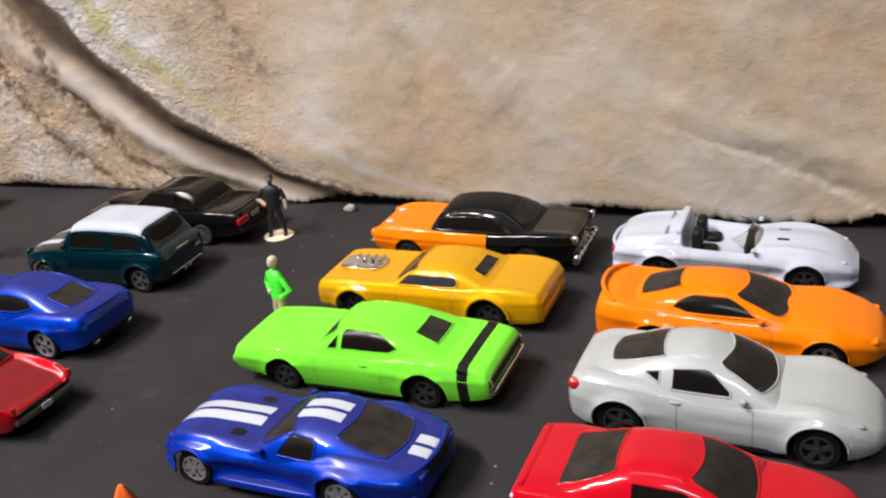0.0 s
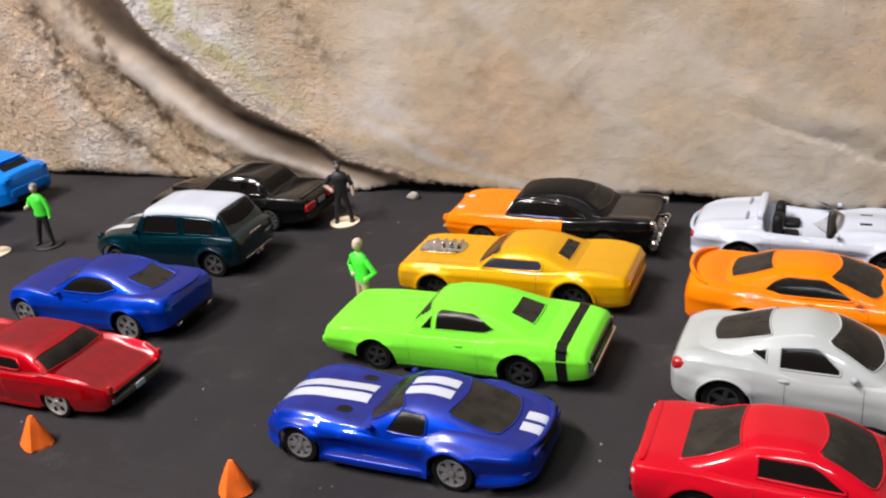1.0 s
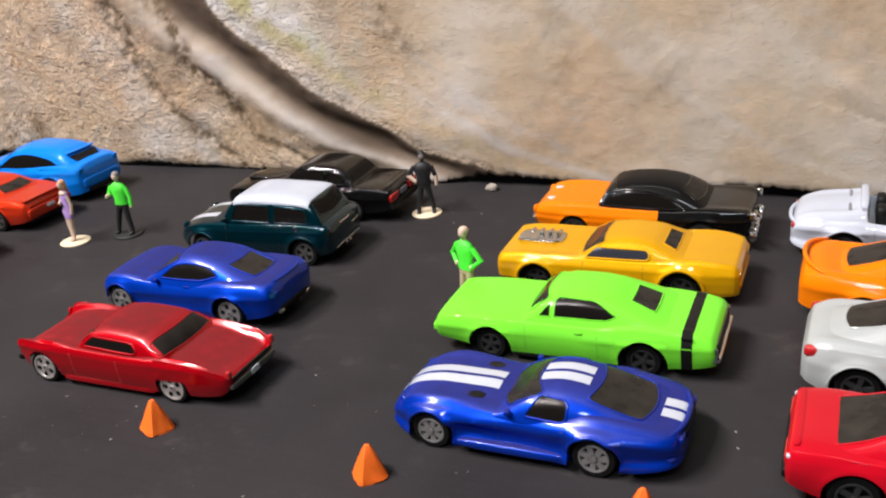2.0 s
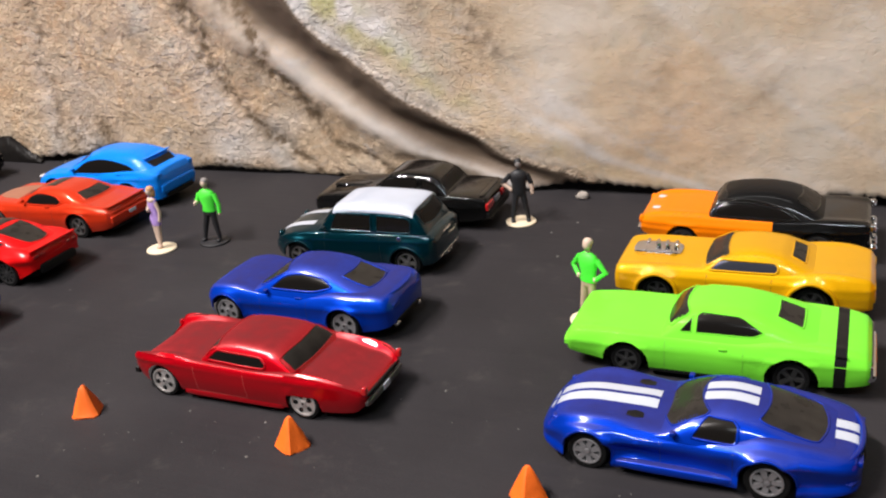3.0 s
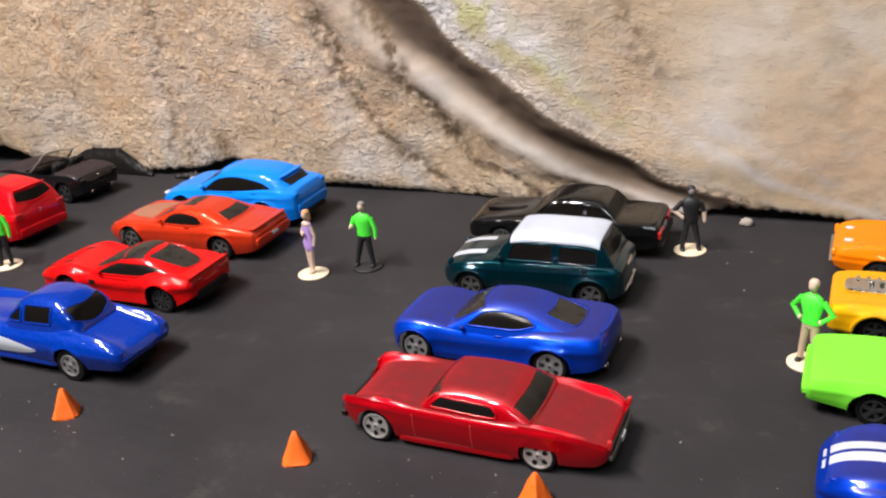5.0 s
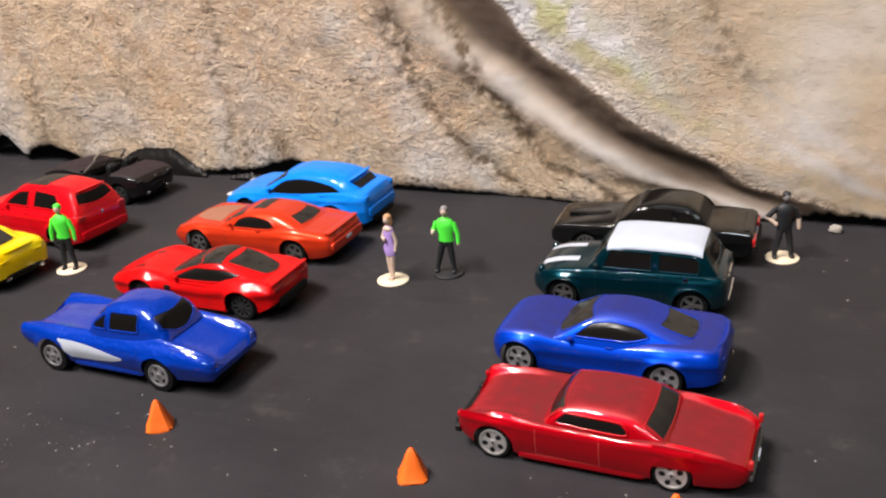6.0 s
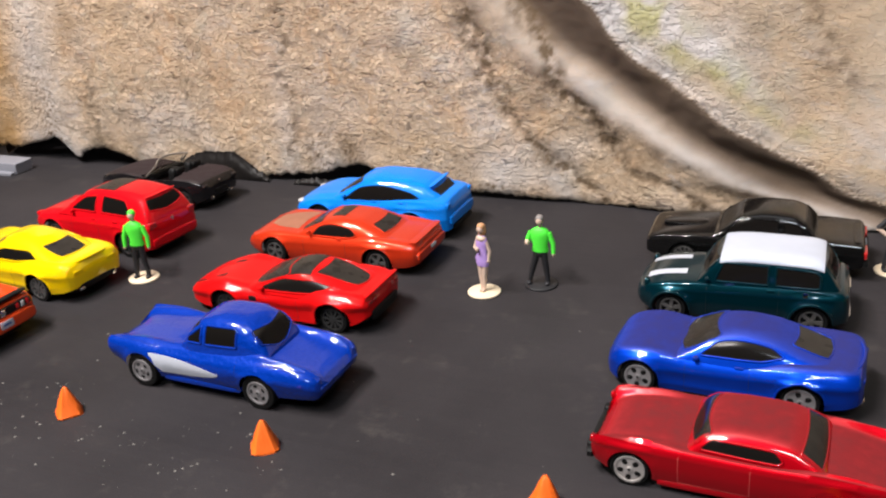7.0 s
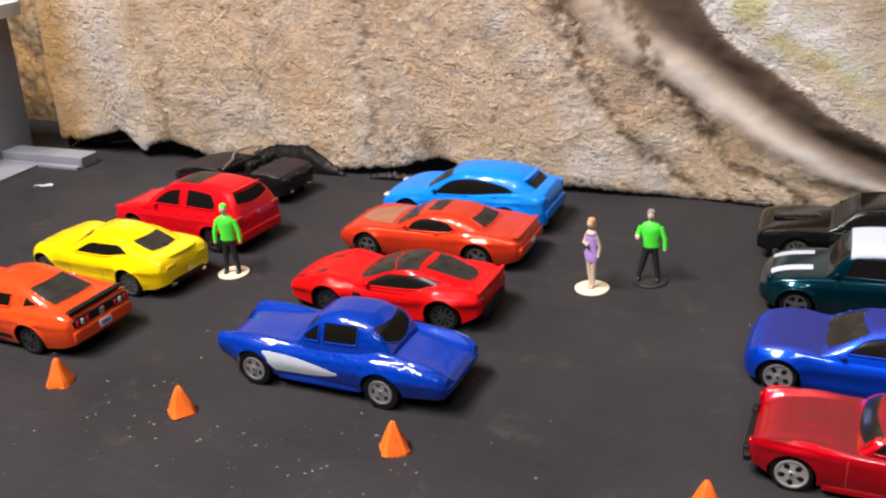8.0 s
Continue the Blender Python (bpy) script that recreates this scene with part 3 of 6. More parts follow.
def wheel_meshes(r, width, rim_mat, style):
    key = (r, width, rim_mat.name, style)
    if key in WHEELS:
        return WHEELS[key]
    h = width / 2
    hole = r * {"split": 0.80, "disc": 0.80, "hub": 0.68}.get(style, 0.72)
    tyre = lathe([(hole * 0.98, h * 0.5), (hole, h * 0.95), (hole * 1.06, h), (r * 0.95, h * 0.98), (r, h * 0.75), (r, -h * 0.75), (r * 0.95, -h), (hole, -h), (hole * 0.98, h * 0.5)])
    shapes = [lathe([(hole * 1.0, h * 0.86), (hole * 0.97, h * 1.06), (hole * 0.86, h * 1.06), (hole * 0.84, h * 0.6)], 24)]
    solid = style in ("disc", "hub")
    count = {"five": 5, "disc": 5, "hub": 5, "split": 10, "seven": 7, "mesh": 7}[style]
    wide = {"five": 0.17, "split": 0.11, "seven": 0.14, "mesh": 0.19}.get(style, 0.1)
    if solid:
        shapes.append(lathe([(0.0001, h * 0.96), (hole * 0.6, h * 0.98), (hole * 0.9, h * 0.9), (hole * 0.95, h * 0.6)], 28))
    for k in range(0 if solid else count):
        a = 2 * math.pi * k / count
        c, s = math.cos(a), math.sin(a)
        v = []
        for rad, w in ((hole * 0.10, wide * 0.8), (hole * 0.9, wide)):
            for side in (-1, 1):
                for y in (h * 0.62, h * 1.0):
                    px, pz = rad, side * w * hole
                    v.append((px * c - pz * s, y, px * s + pz * c))
        shapes.append((v, [(0, 1, 3, 2), (4, 6, 7, 5), (0, 4, 5, 1), (2, 3, 7, 6), (1, 5, 7, 3), (0, 2, 6, 4)]))
    shapes.append(lathe([(0.0001, h * 1.12), (hole * 0.2, h * 1.1), (hole * 0.24, h * 0.6)], 12))
    if solid:
        spots = []
        for k in range(count):
            v, f = pillow(0, 0, 0, hole * (0.21 if style == "disc" else 0.11), h * 0.05, hole * (0.18 if style == "disc" else 0.2), 0.9, 7, 12)
            q = 2 * math.pi * (k + 0.5) / count
            spots.append(([((p[0] + hole * 0.58) * math.cos(q) - p[2] * math.sin(q), p[1] + h * 0.985, (p[0] + hole * 0.58) * math.sin(q) + p[2] * math.cos(q)) for p in v], f))
        spots.append(pillow(0, h * 1.1, 0, hole * 0.1, h * 0.05, hole * 0.1, 0.9, 7, 12))
    dark = [("rim_hole", spot) for spot in spots] if solid else [("wheel_well", lathe([(0.0001, h * 0.5), (hole * 1.0, h * 0.5), (hole * 1.0, h * 0.3), (0.0001, h * 0.3)], 20))]
    WHEELS[key] = [mesh_of("wheel", *mm(tyre), TYRE), mesh_of("rim", *mm(join(*shapes)), rim_mat)] + [mesh_of(n, *mm(p), DARK) for n, p in dark]
    return WHEELS[key]


class Shape:
    """The surfaces of one toy car in millimetres: front at +x, wheelbase centred on 0."""

    def __init__(self, s):
        self.s = s
        self.wide, self.crown, self.edge = curve(s["w"]), curve(s["top"]), curve(s["edge"])
        self.low = curve(s.get("low", [(-50, s["sill"]), (50, s["sill"])]))
        self.roof = curve(s["cabin"]) if "cabin" in s else None
        self.front, self.rear = max(p[0] for p in s["w"]), min(p[0] for p in s["w"])
        self.flank = curve(s.get("flank", [(0, 0.93), (0.25, 0.975), (0.55, 1.0), (0.8, 0.985), (1, 0.93)]))
        self.base = s.get("base", 12.0)
        self.round = s.get("round", 4.0)
        self.lean = s.get("lean", 0.42)
        self.cab_wide = curve(s["cw"]) if "cw" in s else (lambda x: self.wide(x) * s.get("cabw", 0.9))
        self.ridges = [(curve(h), u0, wide) for h, u0, wide in s.get("ridges", [])]
        self.creases = [(curve(z), curve(d), soft) for z, d, soft in s.get("creases", [])]
        self.axles = ((s["wb"] / 2, s["rf"]), (-s["wb"] / 2, s["rr"]))

    def gap(self, ax):
        return self.s.get("gap", 1.0) if ax > 0 else self.s.get("rear_gap", self.s.get("gap", 1.0))

    def bottom(self, x):
        z = self.low(x)
        for ax, r in self.axles:
            big = r + self.gap(ax)
            if abs(x - ax) < big:
                arch = r + math.sqrt(big * big - (x - ax) ** 2) * 0.97
                z = max(z, min(arch, self.s.get("skirt", 99.0)) if ax < 0 else arch)
        return z

    def side(self, x, z):
        lo, hi = self.low(x), self.edge(x)
        y = self.wide(x) * self.flank(min(1, max(0, (z - lo) / max(0.1, hi - lo))))
        for ax, r in self.axles:
            d = math.hypot(x - ax, z - r) - (r + self.gap(ax))
            y += self.s.get("flare", 0.35) * math.exp(-(d / 1.3) ** 2) * (1 if z > r * 0.6 else 0.3)
        for line, deep, soft in self.creases:
            y += deep(x) * math.exp(-((z - line(x)) / soft) ** 2)
        return y

    def top(self, x, y):
        w = self.side(x, self.edge(x))
        u = min(1.0, abs(y) / w)
        z = self.edge(x) + (self.crown(x) - self.edge(x)) * (1 - u ** self.s.get("bow", 2.6)) ** 0.62
        for high, u0, wide in self.ridges:
            z += high(x) * math.exp(-((u - u0) / wide) ** 2) * min(1.0, (1 - u) / 0.05)
        return z

    def section(self, x):
        lo, hi = self.bottom(x), self.edge(x)
        lo = min(lo, hi - 0.4)
        pts = [(self.side(x, lo + (hi - lo) * t), lo + (hi - lo) * t) for t in np.linspace(0, 1, 14)]
        w = self.side(x, hi)
        pts += [(w * u, self.top(x, w * u)) for u in (0.99, 0.97, 0.93, 0.88, 0.82, 0.75, 0.66, 0.55, 0.42, 0.28, 0.14)]
        return pts

    def body(self, lo=-99.0, hi=99.0):
        """The shell, or the stretch of it between lo and hi."""
        xs = [x for x in (lo, hi) if abs(x) < 90] + list(np.linspace(self.rear, self.front, 64))
        xs += [self.front - d for d in (0.15, 0.4, 0.8, 1.4, 2.2)] + [self.rear + d for d in (0.15, 0.4, 0.8, 1.4, 2.2)]
        for ax, r in self.axles:
            big = r + self.gap(ax)
            xs += [ax + big * math.cos(a) * 0.9995 for a in np.linspace(0, math.pi, 19)] + [ax - big - 0.03, ax + big + 0.03]
        xs = sorted(x for x in set(round(x, 3) for x in xs) if max(self.rear, lo) <= x <= min(self.front, hi))
        verts, count = [], 0
        for x in xs:
            half = self.section(x)
            row = [(x, -y, z) for y, z in half] + [(x, 0, self.top(x, 0.0))] + [(x, y, z) for y, z in reversed(half)]
            count = len(row)
            verts += row
        faces = grid_faces(len(xs), count)
        for first in (0, (len(xs) - 1) * count):
            mid = len(verts)
            x = verts[first][0]
            verts.append((x + (0.25 if first else -0.25), 0, (self.low(x) + self.crown(x)) / 2))
            faces += [(mid, first + j, first + j + 1) for j in range(count - 1)] + [(mid, first + count - 1, first)]
        return verts, faces

    # the glasshouse
    def cab_side(self, x, z):
        h = max(0.05, self.roof(x) - self.base)
        t = min(1.0, max(0.0, (z - self.base) / h))
        return (self.cab_wide(x) - self.lean * (z - self.base)) * (1 - t ** self.round) ** (1 / self.round)

    def cab_top(self, x, y):
        h = max(0.05, self.roof(x) - self.base)
        z = self.roof(x)
        for _ in range(4):
            u = min(0.999, abs(y) / max(0.5, self.cab_wide(x) - self.lean * (z - self.base)))
            z = self.base + h * (1 - u ** self.round) ** (1 / self.round)
        return z

    def cab_half(self, x):
        return self.cab_wide(x) - self.lean * (self.roof(x) - self.base)

    def cabin(self, lift=0.0, lo=None, hi=None, share=1.0):
        """The whole glasshouse, or the part of it between lo and hi, lifted; share < 1 keeps the upper part."""
        x0, x1 = min(p[0] for p in self.s["cabin"]), max(p[0] for p in self.s["cabin"])
        x0, x1 = (x0 if lo is None else lo), (x1 if hi is None else hi)
        rows = []
        for x in np.linspace(x0, x1, 46):
            h, row = max(0.05, self.roof(x) - self.base), []
            for th in np.linspace(math.pi * (1 - share) / 2, math.pi * (1 + share) / 2, 31):
                z = self.base + (h + lift) * abs(math.sin(th)) ** (2 / self.round)
                y = math.copysign(abs(math.cos(th)) ** (2 / self.round), math.cos(th)) * (self.cab_wide(x) - self.lean * (z - self.base) + lift)
                row.append((x, y, z))
            rows.append(row)
        return shell(rows, (0, 0, 1), 0.5) if share < 1 else ([p for r in rows for p in r], grid_faces(46, 31) + [tuple(range(31)), tuple(range(45 * 31, 46 * 31))])

    def sheet(self, where, x0, x1, lo, hi, sign=1, lift=0.14, n=14, m=7, bend=0.0):
        """A grid on the surface. where: body_top, body_side, cab_top or cab_side; lo and hi: functions of x; bend curves it in plan."""
        rows = []
        for x in np.linspace(x0, x1, n):
            row = []
            for t in np.linspace(0, 1, m):
                v = lo(x) + (hi(x) - lo(x)) * t
                if where == "body_top":
                    row.append((x, v, self.top(x, v) + lift))
                elif where == "cab_top":
                    q = x - bend * (2 * t - 1) ** 2
                    row.append((q, v, self.cab_top(q, v) + lift))
                elif where == "body_side":
                    row.append((x, sign * (self.side(x, v) + lift), v))
                else:
                    row.append((x, sign * (self.cab_side(x, v) + lift), v))
            rows.append(row)
        return rows

    def pane(self, where, x0, x1, lo, hi, sign=1, lift=0.14, n=14, m=7, bend=0.0):
        """That grid as a sheet with some thickness."""
        return shell(self.sheet(where, x0, x1, lo, hi, sign, lift, n, m, bend), (0, 0, 1) if where.endswith("top") else (0, sign, 0), 0.45)


def toy_car(name, label, s, x, y, turn, skin, group=""):
    """A die-cast car. turn: degrees; 180 noses it towards -x."""
    root = new(name)
    root.matrix_world = pose(x, y, 0, 0, 0, turn) @ Matrix.Scale(s.get("scale", 1.0), 4)
    tagged(root, label, "toy car", group)
    sh = Shape(s)
    if "split" in s:
        at, rear_mat, rear_label = s["split"]
        part("body", mm(sh.body(lo=at)), skin, root, "", 62)
        part("rear_body", mm(sh.body(hi=at)), rear_mat, root, rear_label, 62)
    else:
        part("body", mm(sh.body()), skin, root, "", 62)
    # black base plate
    a, b = sh.rear + 3, sh.front - 3
    w = sh.wide(0) * 0.62
    part("base_plate", mm(pillow((a + b) / 2, 0, 4.6, (b - a) / 2, w, 2.7, 0.15)), DARK, root)
    sill = [pillow(0, k * sh.wide(0) * 0.80, sh.low(0) + 0.1, s["wb"] / 2 - s["rf"] - 1.6, sh.wide(0) * 0.14, 0.9, 0.2) for k in (-1, 1)]
    for one in sill:
        part("sill", mm(one), s.get("sill_mat", DARK), root)
    for ax, r in sh.axles:
        for k in (-1, 1):
            tyre, *pieces = wheel_meshes(r, s.get("tyre", 4.2), s.get("rim", RIM), s.get("style", "five"))
            wheel = new("wheel", tyre)
            wheel.parent = root
            out = sh.wide(ax) - s.get("tyre", 4.2) / 2 - s.get("inset", 0.5)
            wheel.matrix_basis = pose(ax * 0.001, k * out * 0.001, r * 0.001, 0, 17 * (ax > 0) + 31 * k, 0 if k > 0 else 180)
            for me in pieces:
                o = new(me.name.split(".")[0], me)
                o.parent = wheel
    trim = s.get("trim_mat") or s.get("cabin_mat", skin)

    def window(name, where, x0, x1, lo, hi, k, n, m, mat, lab, thick=s.get("bead", 0.36), bend=0.0):
        """A pane with the raised lip of the casting round it."""
        ob = part(name, mm(sh.pane(where, x0, x1, lo, hi, k, 0.05, n, m, bend)), mat, root, lab)
        edge = [Vector(p) for p in border(sh.sheet(where, x0, x1, lo, hi, k, 0.02, n, m, bend))]
        part("window_frame", mm(bead(edge, thick)), trim, ob, "", 80)
        return ob

    if sh.roof:
        part("cabin", mm(sh.cabin()), s.get("cabin_mat", skin), root, "", 62)
        ws, rw = s.get("shield"), s.get("rear_glass")
        if ws:
            f = ws[2]
            def across(q):
                t = abs(2 * (q - ws[0]) / (ws[1] - ws[0]) - 1)
                return f * sh.cab_half(q) * (1 - 0.12 * t ** 8)
            window("windshield", "cab_top", ws[0], ws[1], lambda q: -across(q), across, 1, 14, 15, GLASS, "dark tinted windshield", 0.25, s.get("bend", 1.6))
        if rw:
            f2, f3 = rw[2], rw[3] if len(rw) > 3 else rw[2]
            def reach(q):
                t = (q - rw[0]) / (rw[1] - rw[0])
                return (f2 + (f3 - f2) * t) * sh.cab_half(q) * (1 - s.get("corner", 0.12) * abs(2 * t - 1) ** 7)
            window("rear_window", "cab_top", rw[0], rw[1], lambda q: -reach(q), reach, 1, 24, 15, GLASS, "dark tinted rear window", 0.25, -s.get("rear_bend", 0.8))
        for lo_pts, hi_pts in s.get("sides", []):
            lo, hi = curve(lo_pts), curve(hi_pts)
            for k in (-1, 1):
                window("side_window", "cab_side", min(p[0] for p in lo_pts), max(p[0] for p in lo_pts), lo, hi, k, 22, 8, s.get("side_glass", GLASS), "dark tinted side window")
        if "roof_skin" in s:
            lo, hi, share, mat, lab = s["roof_skin"]
            part("roof", mm(sh.cabin(0.5, lo, hi, share)), mat, root, lab)
    seam = s.get("seam_mat") or SEAM_MATS.setdefault(skin.name, plain(skin.name + "_seam", SEAMS[skin.name], 0.5))
    for at in s.get("doors", []):
        for k in (-1, 1):
            part("door_seam", mm(sh.pane("body_side", at - 0.09, at + 0.09, lambda q: sh.low(q) + 1.2, lambda q: sh.edge(q) - 0.4, k, 0.03, n=2, m=9)), seam, root)
    if len(s.get("doors", [])) > 1 and s.get("sill_seam", True):
        for k in (-1, 1):
            part("door_seam", mm(sh.pane("body_side", min(s["doors"]), max(s["doors"]), lambda q: sh.low(q) + 1.1, lambda q: sh.low(q) + 1.28, k, 0.03, n=12, m=2)), seam, root)
    for hx, hz in s.get("handles", []):
        for k in (-1, 1):
            part("door_handle", mm(pillow(hx, k * (sh.side(hx, hz) + 0.1), hz, 1.3, 0.3, 0.4, 0.5, 7, 10)), s.get("handle_mat", skin), root)
    for hx, hz in s.get("mirrors", []):
        for k in (-1, 1):
            part("mirror", mm(pillow(hx, k * (sh.wide(hx) * 0.95), hz, 0.8, 1.0, 0.7, 0.6, 7, 10)), s.get("mirror_mat", skin), root)
    for kind, mat, lab, px, py, pz, sx, sy, sz, e in s.get("bits", []):
        for k in ((-1, 1) if py else (1,)):
            part(kind, mm(pillow(px, k * py, pz, sx, sy, sz, e)), mat, root, lab)
    if "rail" in s:
        line = curve(s["rail"])
        for k in (-1, 1):
            row = [(q, k * (sh.cab_side(q, line(q)) + 0.05), line(q)) for q in np.linspace(s["rail"][-1][0], s["rail"][0][0], 40)]
            part("drip_rail", mm(tube(row, 0.5, 7)), trim, root, "glossy black drip rail", 80)
    if "arch" in s:
        for ax, r in sh.axles:
            big = r + sh.gap(ax) + 0.25
            for k in (-1, 1):
                row = []
                for a in np.linspace(0.06, math.pi - 0.06, 21):
                    qx, qz = ax + big * math.cos(a), min(r + big * math.sin(a) * 0.97, sh.edge(ax) - 0.3)
                    row.append((qx, k * (sh.side(qx, qz) - 0.1), qz))
                part("arch_lip", mm(tube(row, s["arch"], 7)), skin, root, "", 80)
    if "lip" in s:
        back, sweep, half, z0, drop, thick = s["lip"]
        row = [(back + sweep * abs(u) ** 2.6, half * u, z0 - drop * u * u) for u in np.linspace(-1, 1, 25)]
        part("spoiler", mm(tube(row, thick, 8, [thick * (1 - 0.65 * abs(u) ** 6) for u in np.linspace(-1, 1, 25)])), skin, root, "", 80)
    if "screen" in s:
        x0, bow, rake, half, z0, high, frame_mat = s["screen"]
        rows = [[(x0 - bow * u * u - rake * t, half * u * (1 - 0.12 * t), z0 + high * t - 0.8 * u * u * t) for t in np.linspace(0, 1, 6)] for u in np.linspace(-1, 1, 17)]
        part("windshield", mm(shell(rows, (1, 0, 0), 0.4)), CLEAR, root, "clear plastic windshield")
        if frame_mat:
            part("windshield_frame", mm(tube([rows[0][0]] + [r[-1] for r in rows] + [rows[-1][0]], 0.45)), frame_mat, root)
    for kind, mat, lab, where, x0, x1, lo, hi in s.get("prints", []):
        for k in ((-1, 1) if where.endswith("side") else (1,)):
            part(kind, mm(sh.pane(where, x0, x1, curve(lo) if isinstance(lo, list) else (lambda q, v=lo: v), curve(hi) if isinstance(hi, list) else (lambda q, v=hi: v), k, 0.10, n=14, m=9 if where.endswith("side") else 29)), mat, root, lab)
    return root, sh


# ---- the cars, column by column ----
SEAM_LIME = plain("faint_seam", (0.13, 0.50, 0.03), 0.5)
# paler red that puts the highlight along the seam into its colour
SEAM_PALE = plain("worn_seam", (0.55, 0.055, 0.05), 0.5)

HOOD_WORN = plain("worn_grey_orange", (0.30, 0.12, 0.07), 0.5, vary=0.25, scale=220)


def lamp(px, py, pz, sx, sy, sz, mat=LAMP_RED, e=0.4, kind="taillight", lab="red taillight"):
    return (kind, mat, lab, px, py, pz, sx, sy, sz, e)


# lime green fastback muscle car with a black tail stripe
GREEN = dict(
    ridges=[([(-42, 0), (-34, 0.5), (-18, 0.6), (-8, 0), (14, 0), (26, 0.4), (38, 0.2)], 0.88, 0.10)], creases=[([(-42, 10.8), (0, 10.2), (40, 9.6)], [(-42, 0.2), (-16, 0.45), (0, 0.1), (24, 0.35), (40, 0.2)], 0.8)], wb=45.6, rf=4.7, rr=5.0, sill=3.6, rim=DARK_RIM, style="five", gap=2.0, inset=1.3, seam_mat=SEAM_LIME, bead=0.2, flare=0.3, bow=3.2,
    w=[(-42.5, 13.9), (-41.5, 14.6), (-36, 15.0), (-18, 15.6), (0, 15.3), (18, 15.4), (32, 15.0), (39.2, 14.6), (40.5, 13.8)],
    top=[(-42.5, 12.6), (-41, 14.0), (-36, 14.9), (-24, 15.4), (-8, 14.8), (12, 14.4), (26, 14.1), (37, 13.4), (39.6, 12.8), (40.5, 11.6)],
    edge=[(-42.5, 11.4), (-41, 12.8), (-36, 13.8), (-20, 14.4), (-6, 13.2), (12, 13.2), (28, 12.9), (37.5, 12.3), (39.6, 11.6), (40.5, 10.2)],
    low=[(-42.5, 5.6), (-36, 4.2), (-28, 3.6), (0, 2.9), (28, 4.0), (40.5, 5.6)],
    cabin=[(13.5, 13.4), (11.8, 15.4), (6.4, 20.2), (0, 21.4), (-5, 21.6), (-11, 21.2), (-18, 19.2), (-27, 15.9), (-32, 14.2)], base=12.6, cabw=0.93, lean=0.47, round=4.5,
    rear_bend=0.2, shield=(12.3, 7.0, 0.90), rear_glass=(-18.0, -25.0, 0.50, 0.52), corner=0.04,
    sides=[([(-14.8, 16.9), (-12, 15.8), (3.2, 15.4)], [(-14.8, 17.2), (-7.4, 20.1), (1.8, 20.2), (3.2, 19.4)]), ([(4.4, 15.4), (7.6, 15.3)], [(4.4, 19.2), (7.6, 15.7)])],
    doors=[11.5, -10.0], sill_seam=False, handles=[(-4.5, 12.0)],
    prints=[("tail_stripe", BLACK_PRINT, "black tail stripe", "body_top", -36.4, -33.4, [(-37, -14.7), (-33, -15.0)], [(-37, 14.7), (-33, 15.0)]),
            ("tail_stripe", BLACK_PRINT, "black tail stripe", "body_side", -36.4, -33.4, 4.0, 13.9)],
    bits=[("rear_bumper", CHROME, "chrome rear bumper", -43.0, 0, 7.4, 1.0, 13.8, 0.9, 0.3), ("front_bumper", None, "", 40.8, 0, 7.8, 1.2, 13.4, 1.3, 0.35),
          ("bumper_end", CHROME, "chrome tail corner", -42.4, 13.3, 8.8, 0.7, 0.7, 2.4, 0.5), ("tail_panel", DARK, "dark tail panel", -42.6, 0, 10.2, 0.4, 12.4, 1.3, 0.3), ("tail_trim", MID_RIM, "dull grey tail trim", -42.6, 0, 11.7, 0.35, 12.2, 0.22, 0.4)])

